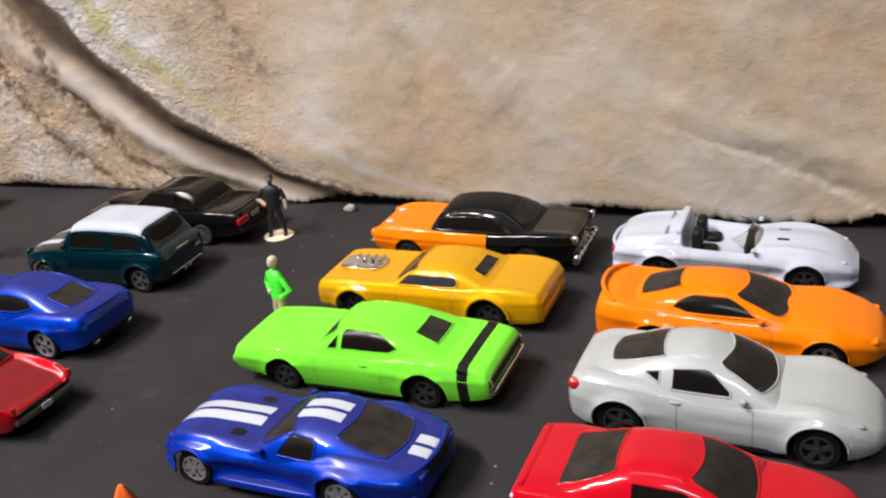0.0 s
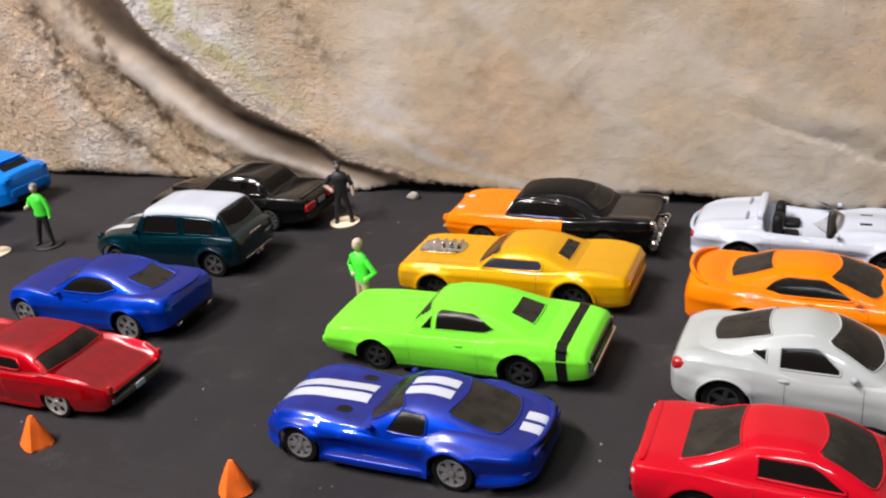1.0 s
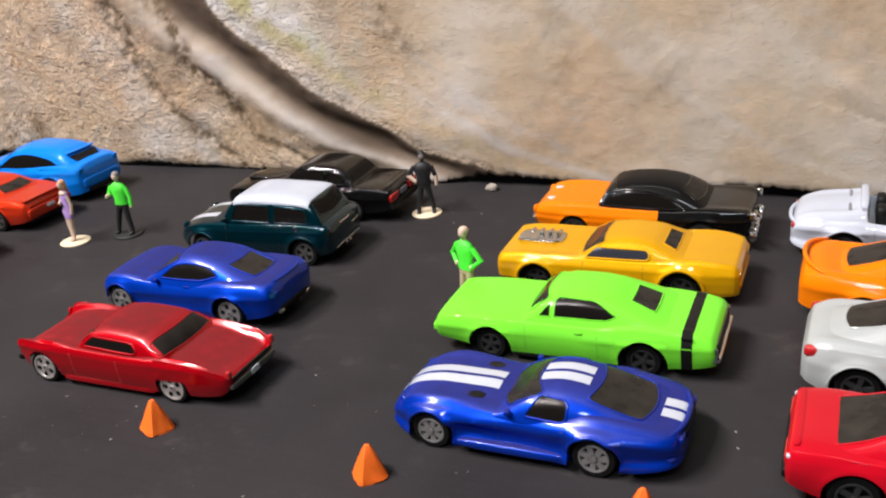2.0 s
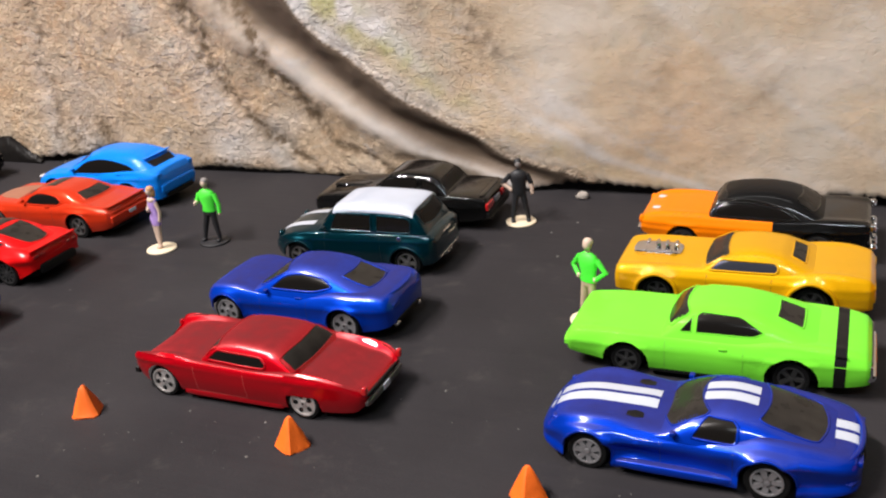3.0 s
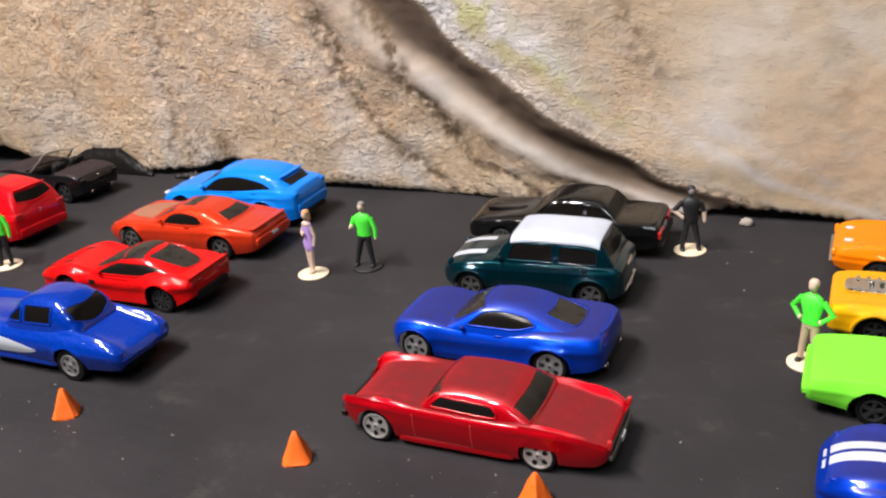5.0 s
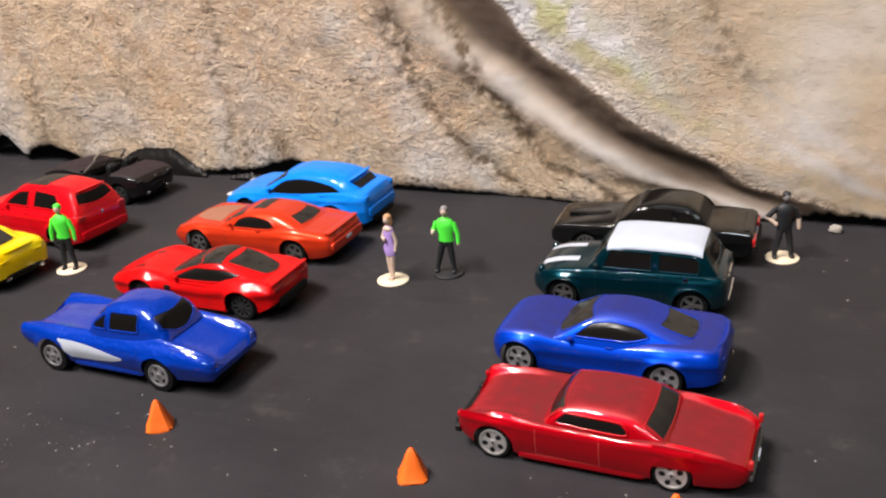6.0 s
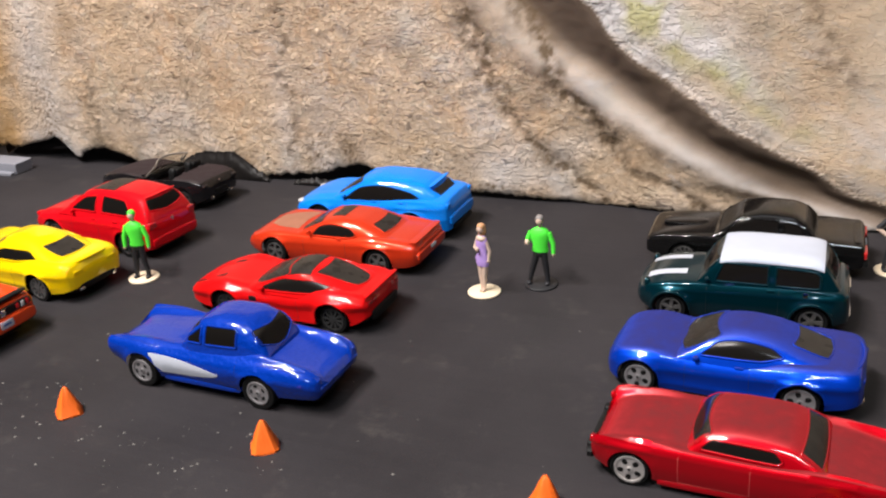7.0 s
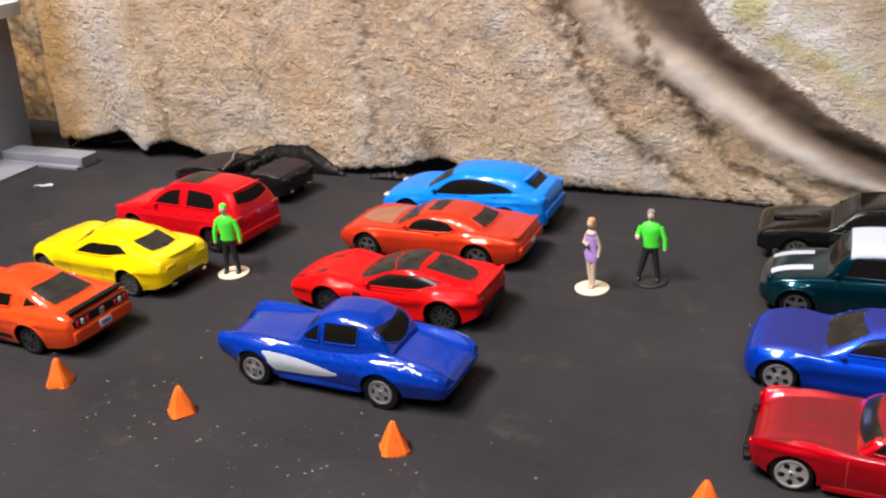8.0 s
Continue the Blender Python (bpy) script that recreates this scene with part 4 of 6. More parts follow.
# gold yellow muscle car, engine through the hood
GOLD = dict(
    ridges=[([(-42, 0.3), (-30, 0.7), (-14, 0.5), (12, 0.5), (30, 0.7), (38, 0.3)], 0.90, 0.09)], creases=[([(-42, 11.2), (38, 10.6)], [(-42, 0.3), (38, 0.3)], 0.7), ([(-42, 5.0), (38, 4.6)], [(-42, 0.2), (38, 0.3)], 0.7)], wb=48.4, rf=4.6, rr=5.2, sill=3.4, rim=DARK_RIM, style="five", arch=0.7, gap=2.0, inset=1.5, flare=0.6, bow=4.5,
    w=[(-42.0, 13.2), (-40.4, 14.4), (-30, 15.4), (-10, 15.2), (14, 15.2), (28, 15.2), (36.5, 14.8), (38.2, 13.8)],
    top=[(-42, 12.2), (-40.4, 14.0), (-30, 15.0), (-10, 14.2), (10, 14.0), (30, 13.2), (37, 12.6), (38.2, 11.6)],
    edge=[(-42, 11.2), (-40.4, 13.0), (-30, 14.3), (-14, 12.8), (12, 12.6), (30, 12.5), (37, 11.8), (38.2, 10.4)],
    low=[(-42, 4.4), (-36, 3.6), (-28, 3.4), (0, 2.8), (30, 3.2), (38.2, 4.2)],
    cabin=[(11.6, 13.2), (9.0, 14.4), (1.5, 18.8), (-7, 19.8), (-14, 19.0), (-18, 17.4), (-22, 15.7), (-26, 14.2)], base=12.2, cabw=0.93, lean=0.42, round=5.0,
    bend=1.0, rear_bend=0.1, shield=(9.8, 2.4, 0.92), rear_glass=(-17.4, -21.7, 0.56, 0.60), corner=0.04,
    sides=[([(-13.8, 14.6), (-12.6, 13.9), (7.0, 13.6)], [(-13.8, 16.0), (-12.4, 17.0), (3.0, 16.9), (7.0, 14.2)])],
    side_glass=SMOKY, doors=[8.0, -12.0], sill_seam=False,
    bits=[("engine_block", CHROME, "chrome engine through the hood", 26.0, 0, 13.8, 8.2, 5.2, 1.0, 0.4)] +
         [("exhaust_pipe", CHROME, "chrome header pipe", 20.6 + 3.2 * k, 3.8, 14.6, 0.7, 2.0, 0.7, 0.7) for k in range(4)] +
         [("carburettor", CHROME, "chrome intake", 20.0 + 3.0 * k, 0, 15.2, 0.8, 0.8, 0.9, 0.6) for k in range(3)] +
         [lamp(-42.0, 9.5, 11.0, 0.4, 3.0, 0.8, mat=None, lab=""), ("rear_bumper", None, "", -42.0, 0, 7.0, 0.6, 12.4, 0.9, 0.3)])

# blue sports coupe with two white stripes
VIPER = dict(
    ridges=[([(-40, 0.2), (-30, 1.0), (-20, 1.1), (-10, 0), (6, 0.1), (18, 1.2), (26, 0.9), (33, 0)], 0.82, 0.13), ([(4, 0), (8, 0.7), (24, 0.5), (32, 0)], 0.0, 0.34)], creases=[([(-40, 11.0), (-22, 11.2), (0, 10.4), (12, 9.6), (32, 9.0)], [(-40, 0.3), (-24, 0.7), (-2, 0.1), (12, 0.6), (32, 0)], 0.8), ([(-40, 7.0), (-8, 6.8), (6, 6.6), (14, 7.0), (32, 7.0)], [(-40, 0), (-14, -0.2), (2, -0.5), (11, -1.5), (15, -0.5), (20, 0), (32, 0)], 1.6)], wb=43.0, rf=5.1, rr=5.4, sill=3.0, rim=SOFT_RIM, style="mesh", arch=0.4, gap=1.1, flare=0.8, bow=2.2, sill_mat=None,
    w=[(-41.5, 9.0), (-40.6, 11.8), (-36, 14.8), (-26, 16.4), (-10, 15.6), (-2, 14.6), (8, 14.9), (18, 15.6), (26, 15.0), (31, 13.2), (34, 10.8), (35, 8.4)],
    top=[(-41.5, 9.6), (-40.0, 12.0), (-33, 12.9), (-20, 14.2), (-2, 13.2), (10, 13.6), (20, 13.6), (28, 12.6), (32, 10.8), (35, 7.8)],
    edge=[(-41.5, 8.6), (-40, 10.8), (-33, 12.2), (-21, 13.4), (-8, 12.2), (2, 11.6), (14, 12.4), (21, 12.8), (28, 11.4), (32, 9.6), (35, 7.0)],
    low=[(-41.5, 4.6), (-30, 3.2), (0, 2.2), (28, 2.6), (35, 4.4)],
    flank=[(0, 1.0), (0.12, 1.0), (0.28, 0.93), (0.5, 0.955), (0.75, 0.985), (0.9, 0.95), (1, 0.87)],
    cabin=[(5.5, 12.2), (3, 13.4), (-5, 18.2), (-12, 19.4), (-18, 18.6), (-23, 17.0), (-29, 14.8), (-35.4, 12.7)], base=11.2, cw=[(-38, 11.4), (-26, 13.2), (-12, 14.2), (0, 13.9), (6, 13.2)], lean=0.46, round=3.2,
    bend=2.6, rear_bend=1.8, shield=(4.6, -4.6, 0.86), rear_glass=(-20.4, -33.6, 0.84, 0.80), corner=0.08,
    sides=[([(-14.2, 13.2), (-13, 12.6), (-3.8, 12.8)], [(-14.2, 16.2), (-12.8, 17.1), (-7.4, 17.2), (-3.8, 13.5)])],
    doors=[3.6, -13.6], mirrors=[(0.6, 13.6)], lip=(-41.2, 5.0, 13.6, 11.8, 0.6, 0.7),
    prints=[("racing_stripe", WHITE_PRINT, "white racing stripe", "body_top", 6.2, 34.0, a, b) for a, b in ((0.7, 4.1), (-4.1, -0.7))] +
           [("racing_stripe", WHITE_PRINT, "white racing stripe", "cab_top", -17.8, -5.2, a, b) for a, b in ((0.7, 4.1), (-4.1, -0.7))] +
           [("racing_stripe", WHITE_PRINT, "white racing stripe", "body_top", -40.4, -35.2, a, b) for a, b in ((0.7, 4.1), (-4.1, -0.7))] +
           [("hood_vent", BLACK_PRINT, "dark hood vent", "body_top", 8.8, 13.0, [(8.8, a), (10.9, a - 0.6), (13.0, a)], [(8.8, b), (10.9, b + 0.6), (13.0, b)]) for a, b in ((6.8, 8.6), (-8.6, -6.8))],
    bits=[lamp(-41.0, 8.0, 10.0, 0.6, 2.0, 0.8, mat=None, lab=""), ("headlight", None, "", 30.2, 9.6, 10.6, 1.9, 1.3, 0.7, 0.8), ("side_strake", None, "", 0.0, 15.1, 3.7, 14.6, 1.3, 1.25, 0.55), ("rear_bumper", None, "", -38.4, 0, 6.0, 3.4, 13.4, 1.5, 0.75), ("rear_lip", DARK, "", -41.4, 0, 9.6, 0.7, 6.0, 1.5, 0.4)])

# two-tone fifties custom, orange nose and black rear
CUSTOM = dict(
    ridges=[([(-40, 0.6), (-24, 0.5), (-6, 0.1), (10, 0.3), (30, 0.9), (39, 0.5)], 0.86, 0.11)], creases=[([(-40, 12.2), (-4, 11.0), (39, 11.2)], [(-40, 0.4), (39, 0.4)], 0.7), ([(-40, 9.0), (39, 8.6)], [(-40, 0.1), (39, 0.25)], 0.6)], wb=47.0, rf=5.0, rr=5.6, sill=3.6, rim=DARK_RIM, style="disc", gap=1.0, flare=0.2, bow=3.4,
    w=[(-40.0, 13.6), (-38.5, 14.6), (-20, 15.6), (0, 15.4), (20, 15.2), (34, 14.4), (38.5, 13.2), (39.5, 11.8)],
    top=[(-40.0, 14.0), (-38.5, 15.0), (-26, 15.6), (-10, 15.2), (14, 15.2), (30, 14.6), (37, 13.2), (39.5, 11.6)],
    edge=[(-40.0, 14.2), (-38.5, 15.2), (-26, 14.6), (-8, 13.2), (8, 13.2), (24, 13.8), (36, 13.4), (39.5, 11.2)],
    low=[(-40.0, 6.5), (-34, 4.8), (0, 3.4), (30, 4.2), (39.5, 6.5)],
    cabin=[(15.0, 14.2), (13.6, 17.0), (9.6, 21.4), (3, 23.3), (-5, 23.8), (-13, 22.8), (-19, 19.8), (-25.5, 15.0)], base=13.2, cabw=0.90, lean=0.38, round=3.6,
    bend=2.0, rear_bend=1.4, shield=(14.0, 10.0, 0.88), rear_glass=(-17.0, -23.0, 0.82, 0.86),
    sides=[([(-15.8, 15.0), (-12, 14.6), (12.2, 14.9)], [(-15.8, 15.5), (-11, 18.0), (-4, 19.4), (8.4, 19.0), (12.2, 16.2)])],
    rail=[(13.6, 15.4), (10.4, 19.6), (2, 20.4), (-6, 19.8), (-12, 18.2), (-17.4, 14.6)],
    bits=[("rear_bumper", CHROME, "chrome rear bumper", -40.9, 0, 5.8, 1.3, 14.6, 1.2, 0.35), ("bumper_guard", CHROME, "", -41.6, 4.6, 6.2, 1.1, 1.2, 1.7, 0.8), ("bumper_guard", CHROME, "", -41.6, 9.0, 6.4, 1.1, 1.2, 1.5, 0.9), ("bumper_end", CHROME, "", -41.2, 13.4, 6.2, 1.5, 1.4, 1.9, 0.9),
          ("taillight", CHROME, "chrome tail lamp", -40.7, 12.8, 13.4, 1.2, 1.1, 1.6, 0.6), ("headlight", None, "", 39.0, 11.4, 11.2, 1.0, 1.8, 1.7, 0.8),
          ("front_bumper", CHROME, "chrome front bumper", 39.8, 0, 7.2, 1.0, 12.8, 1.2, 0.3), ("hood_emblem", LAMP_CLEAR, "", 34.5, 6.0, 14.0, 1.6, 1.2, 0.4, 0.7)])

# candy red finned hardtop
FINNED = dict(
    ridges=[([(-43, 0.5), (-34, 1.1), (-20, 0.7), (-10, 0), (10, 0.2), (20, 0.8), (33, 0.6)], 0.92, 0.07), ([(-43, -0.3), (-26, -0.4), (-12, 0), (10, 0), (18, -0.7), (30, -0.9), (34, -0.5)], 0.74, 0.10)], creases=[([(-43, 11.8), (0, 12.2), (35, 12.0)], [(-43, 0.4), (0, 0.2), (35, 0.35)], 0.8)], wb=49.0, rf=5.2, rr=5.2, rear_gap=0.2, skirt=7.6, sill=3.6, rim=RIM, style="disc", gap=0.7, flare=0.15, bow=3.6,
    w=[(-43.5, 11.2), (-42.5, 12.4), (-30, 14.2), (-10, 14.8), (14, 14.6), (28, 14.2), (33.5, 13.4), (35, 12.4)],
    top=[(-43.5, 7.6), (-42, 9.0), (-34, 11.0), (-25, 12.9), (-8, 13.6), (12, 14.0), (20, 14.0), (27, 13.2), (31, 12.0), (33.4, 10.4), (35, 8.6)],
    edge=[(-43.5, 9.0), (-42, 10.6), (-34, 12.7), (-20, 13.6), (-6, 13.2), (12, 13.4), (20, 13.6), (30, 13.9), (33.6, 13.5), (34.6, 12.6), (35, 11.2)],
    low=[(-43.5, 6.2), (-40, 3.6), (-28, 2.8), (0, 2.7), (28, 3.4), (35, 6.0)],
    flank=[(0, 0.92), (0.25, 0.965), (0.55, 0.995), (0.8, 1.0), (1, 0.95)],
    cabin=[(11.0, 13.4), (9.6, 14.8), (5.6, 18.7), (-3, 20.0), (-13, 19.4), (-18, 17.2), (-22.6, 13.6), (-23.4, 12.6)], base=12.2, cabw=0.93, lean=0.36, round=4.4,
    shield=(10.3, 6.2, 0.93), rear_glass=(-17.6, -22.6, 0.97, 0.99), corner=0.03,
    sides=[([(-12.8, 14.6), (-11.6, 14.0), (6.8, 14.5)], [(-12.8, 15.2), (-10.6, 16.9), (3.8, 17.2), (6.8, 15.2)])],
    sill_mat=None, doors=[12.0, -5.6], seam_mat=SEAM_PALE,
    bits=[("headlight", None, "", 34.9, 11.2, 11.2, 0.7, 1.3, 1.3, 0.9), ("front_bumper", DARK, "dark front bumper", 35.6, 0, 6.6, 1.2, 12.6, 1.6, 0.4), ("front_bumper_guard", DARK, "", 35.9, 9.0, 7.2, 1.0, 1.6, 1.8, 0.5),
          ("rear_bumper", MID_RIM, "dull grey rear bumper", -43.7, 0, 6.4, 0.8, 11.4, 1.1, 0.4), ("number_plate", WHITE_PRINT, "white number plate", -44.6, 0, 6.6, 0.25, 2.0, 0.9, 0.2),
          ("rear_valance", DARK, "", -43.6, 0, 8.4, 0.4, 10.2, 0.6, 0.4), lamp(-43.6, 11.2, 10.6, 0.7, 0.8, 1.3)])

# modern blue coupe
CAMARO = dict(
    ridges=[([(-39, 0), (-32, 0.7), (-20, 0.9), (-8, 0), (9, 0), (22, 0.6), (32, 0.2)], 0.84, 0.13), ([(8, 0), (14, 0.5), (26, 0.5), (32, 0)], 0.0, 0.30), ([(8, 0), (14, 0.5), (26, 0.4), (32, 0)], 0.52, 0.08)], creases=[([(-39, 11.4), (-20, 11.2), (4, 9.6), (35, 8.8)], [(-39, 0.2), (-22, 0.6), (-4, 0.1), (16, 0.3), (35, 0)], 0.9), ([(-39, 7.0), (0, 4.6), (35, 5.0)], [(-39, 0), (-10, 0.4), (16, 0.3), (35, 0)], 0.8)], wb=46.6, rf=5.3, rr=5.5, sill=3.4, rim=SOFT_RIM, style="disc", arch=0.35, gap=1.1, flare=0.5, bow=2.6,
    w=[(-39.5, 11.0), (-38.2, 13.4), (-34, 15.0), (-22, 15.9), (-8, 15.3), (8, 15.2), (22, 15.7), (29.5, 14.8), (32.4, 12.8), (33.8, 10.2)],
    top=[(-39.5, 13.4), (-38.2, 15.6), (-36, 16.2), (-28, 15.6), (-8, 14.6), (10, 14.2), (20, 14.9), (28, 14.0), (32, 12.2), (33.8, 9.8)],
    edge=[(-39.5, 11.6), (-38.2, 13.8), (-34, 14.7), (-23, 14.6), (-8, 12.9), (8, 12.6), (20, 13.6), (28, 12.7), (32, 10.8), (33.8, 8.0)],
    low=[(-39.5, 6.0), (-34, 4.4), (-26, 3.6), (0, 2.4), (28, 2.8), (33.8, 4.0)],
    flank=[(0, 0.94), (0.2, 0.96), (0.5, 0.985), (0.72, 1.0), (0.88, 0.97), (1, 0.91)],
    cabin=[(13.5, 13.4), (11, 14.9), (1, 21.0), (-6, 22.2), (-14, 21.3), (-20, 19.4), (-26, 17.2), (-33, 15.0)], base=12.8, cw=[(-33, 11.6), (-22, 13.4), (-8, 14.0), (6, 13.8), (14, 13.4)], lean=0.52, round=3.4,
    bend=2.0, rear_bend=1.0, shield=(12.6, 2.2, 0.90), rear_glass=(-20.6, -30.4, 0.66, 0.62), corner=0.06,
    sides=[([(-17.6, 16.7), (-11, 15.2), (5.2, 14.8)], [(-17.6, 17.1), (-14, 18.8), (-6, 19.6), (0, 18.8), (5.2, 15.3)])],
    lip=(-38.8, 4.4, 12.4, 15.6, 0.8, 0.55), doors=[9.4, -9.0], mirrors=[(6.4, 14.4)], handles=[(-6.0, 12.8)],
    bits=[lamp(-39.2, 8.0, 12.0, 0.5, 2.4, 0.8, mat=None, lab=""), ("diffuser", DARK, "", -39.0, 0, 5.8, 0.8, 9.0, 1.0, 0.3), ("exhaust_tip", CHROME, "chrome exhaust tip", -39.2, 8.0, 5.0, 0.8, 1.2, 0.7, 0.5),
          ("headlight", None, "", 31.6, 9.6, 9.4, 1.4, 2.2, 0.7, 0.5), ("grille", DARK, "", 33.6, 0, 6.6, 0.6, 7.6, 1.3, 0.3)])

# dark teal small hatchback with a white roof
MINI = dict(
    creases=[([(-32, 14.2), (35, 12.0)], [(-32, 0.3), (0, 0.35), (35, 0.1)], 0.7)], wb=45.6, rf=5.2, rr=5.4, sill=3.6, rim=MID_RIM, style="five", arch=0.5, gap=1.2, flare=0.7, bow=2.8,
    w=[(-34.2, 11.6), (-33.4, 13.4), (-31.8, 14.5), (-28, 15.1), (-10, 15.0), (10, 14.9), (24, 15.0), (30, 14.0), (33.6, 12.0), (35, 9.5)],
    top=[(-34.2, 13.6), (-33.4, 15.6), (-31.4, 17.0), (-24, 17.2), (0, 16.6), (14, 16.4), (24, 15.6), (31, 13.8), (35, 10.6)],
    edge=[(-34.2, 12.2), (-33.4, 14.2), (-31, 15.6), (-24, 16.0), (0, 15.4), (14, 14.8), (24, 13.8), (31, 11.8), (35, 9.0)],
    low=[(-34.2, 5.8), (-28, 4.4), (0, 2.8), (28, 3.4), (35, 5.6)],
    cabin=[(14.6, 15.6), (13.4, 17.0), (9.0, 22.8), (6.4, 24.9), (-4, 26.0), (-20, 25.7), (-25.0, 24.8), (-26.6, 23.4), (-29.8, 18.6), (-31.2, 16.2)], base=15.0, cw=[(-32.8, 11.4), (-29.0, 13.2), (-24, 13.9), (6, 13.9), (11, 13.5), (14.8, 12.6)], lean=0.24, round=7.0,
    shield=(13.6, 9.0, 0.92), rear_glass=(-26.4, -30.0, 0.86, 0.84), corner=0.06,
    sides=[([(-8.6, 16.7), (8.2, 16.6)], [(-8.6, 22.9), (5.6, 22.9), (8.2, 17.6)]), ([(-24.8, 17.4), (-23.8, 16.8), (-10.9, 16.7)], [(-24.8, 20.8), (-23.2, 22.2), (-10.9, 22.8)])],
    doors=[11.0, -12.2], handles=[(-9.6, 15.0)], mirrors=[(11.0, 17.2)],
    prints=[("hood_stripe", WHITE_PRINT, "white hood stripe", "body_top", 18.4, 31.6, a, b) for a, b in ((4.6, 8.0), (-8.0, -4.6))],
    bits=[("number_plate_panel", DARK, "", -33.8, 0, 12.6, 0.4, 4.6, 1.2, 0.3), ("tailgate_trim", CHROME, "chrome tailgate handle", -33.9, 0, 14.4, 0.35, 4.2, 0.4, 0.5), ("rear_bumper", None, "", -33.0, 0, 7.4, 1.4, 12.4, 1.9, 0.4), ("exhaust_tip", CHROME, "", -34.4, 1.6, 5.4, 0.5, 0.9, 0.7, 0.7),
          ("rear_bumper_trim", CHROME, "", -34.5, 0, 6.6, 0.25, 10.0, 0.25, 0.4), lamp(-33.0, 11.8, 13.8, 0.6, 0.8, 1.4, mat=None, lab=""), ("headlight", None, "", 31.6, 10.4, 12.4, 1.2, 1.9, 1.9, 0.9), ("fuel_cap", CHROME, "", -20.5, 15.0, 15.0, 0.9, 0.2, 0.9, 0.9)])

# glossy black boxy coupe
BOXY = dict(
    creases=[([(-41, 11.0), (37, 10.2)], [(-41, 0.3), (37, 0.3)], 0.6)], wb=46.0, rf=5.2, rr=5.4, sill=3.6, rim=MID_RIM, style="split", gap=0.9, flare=0.2, bow=5.0,
    w=[(-41.0, 13.6), (-40, 14.4), (-20, 14.9), (10, 14.9), (30, 14.6), (36, 13.8), (37.5, 12.8)],
    top=[(-41, 13.6), (-40, 14.8), (-26, 15.6), (-8, 15.0), (14, 14.6), (30, 13.6), (36, 12.4), (37.5, 11.4)],
    edge=[(-41, 12.8), (-40, 14.0), (-26, 14.8), (-8, 13.9), (14, 13.6), (30, 12.7), (36, 11.6), (37.5, 10.4)],
    low=[(-41, 6.2), (-34, 4.6), (0, 3.4), (30, 4.0), (37.5, 5.5)],
    cabin=[(12.5, 14.4), (10, 16.0), (1.5, 22.2), (-6, 23.4), (-15, 23.0), (-19.6, 21.2), (-24.6, 15.4)], base=13.6, cabw=0.92, lean=0.34, round=7.0,
    bend=0.6, rear_bend=0.2, shield=(11.0, 2.6, 0.93), rear_glass=(-20.2, -24.0, 0.88, 0.92), corner=0.04,
    sides=[([(-10.8, 15.8), (7.6, 15.8)], [(-10.8, 21.2), (1.2, 21.4), (7.6, 16.6)]), ([(-20.4, 15.9), (-12.6, 15.9)], [(-20.4, 16.5), (-18.4, 19.8), (-12.6, 20.9)])],
    doors=[10.0, -9.8], mirrors=[(8.6, 15.6)],
    bits=[lamp(-41.3, 9.6, 10.8, 0.7, 4.2, 1.5, e=0.25), ("rear_bumper", DARK, "", -41.6, 0, 7.4, 1.2, 13.6, 1.4, 0.25), ("number_plate", GREY_PLASTIC, "", -41.5, 0, 10.6, 0.4, 3.0, 1.1, 0.2), ("spoiler", None, "", -38.4, 0, 15.1, 1.4, 12.0, 0.35, 0.5), ("hood_bulge", None, "", 24.0, 0, 14.0, 9.0, 4.0, 0.9, 0.5)])

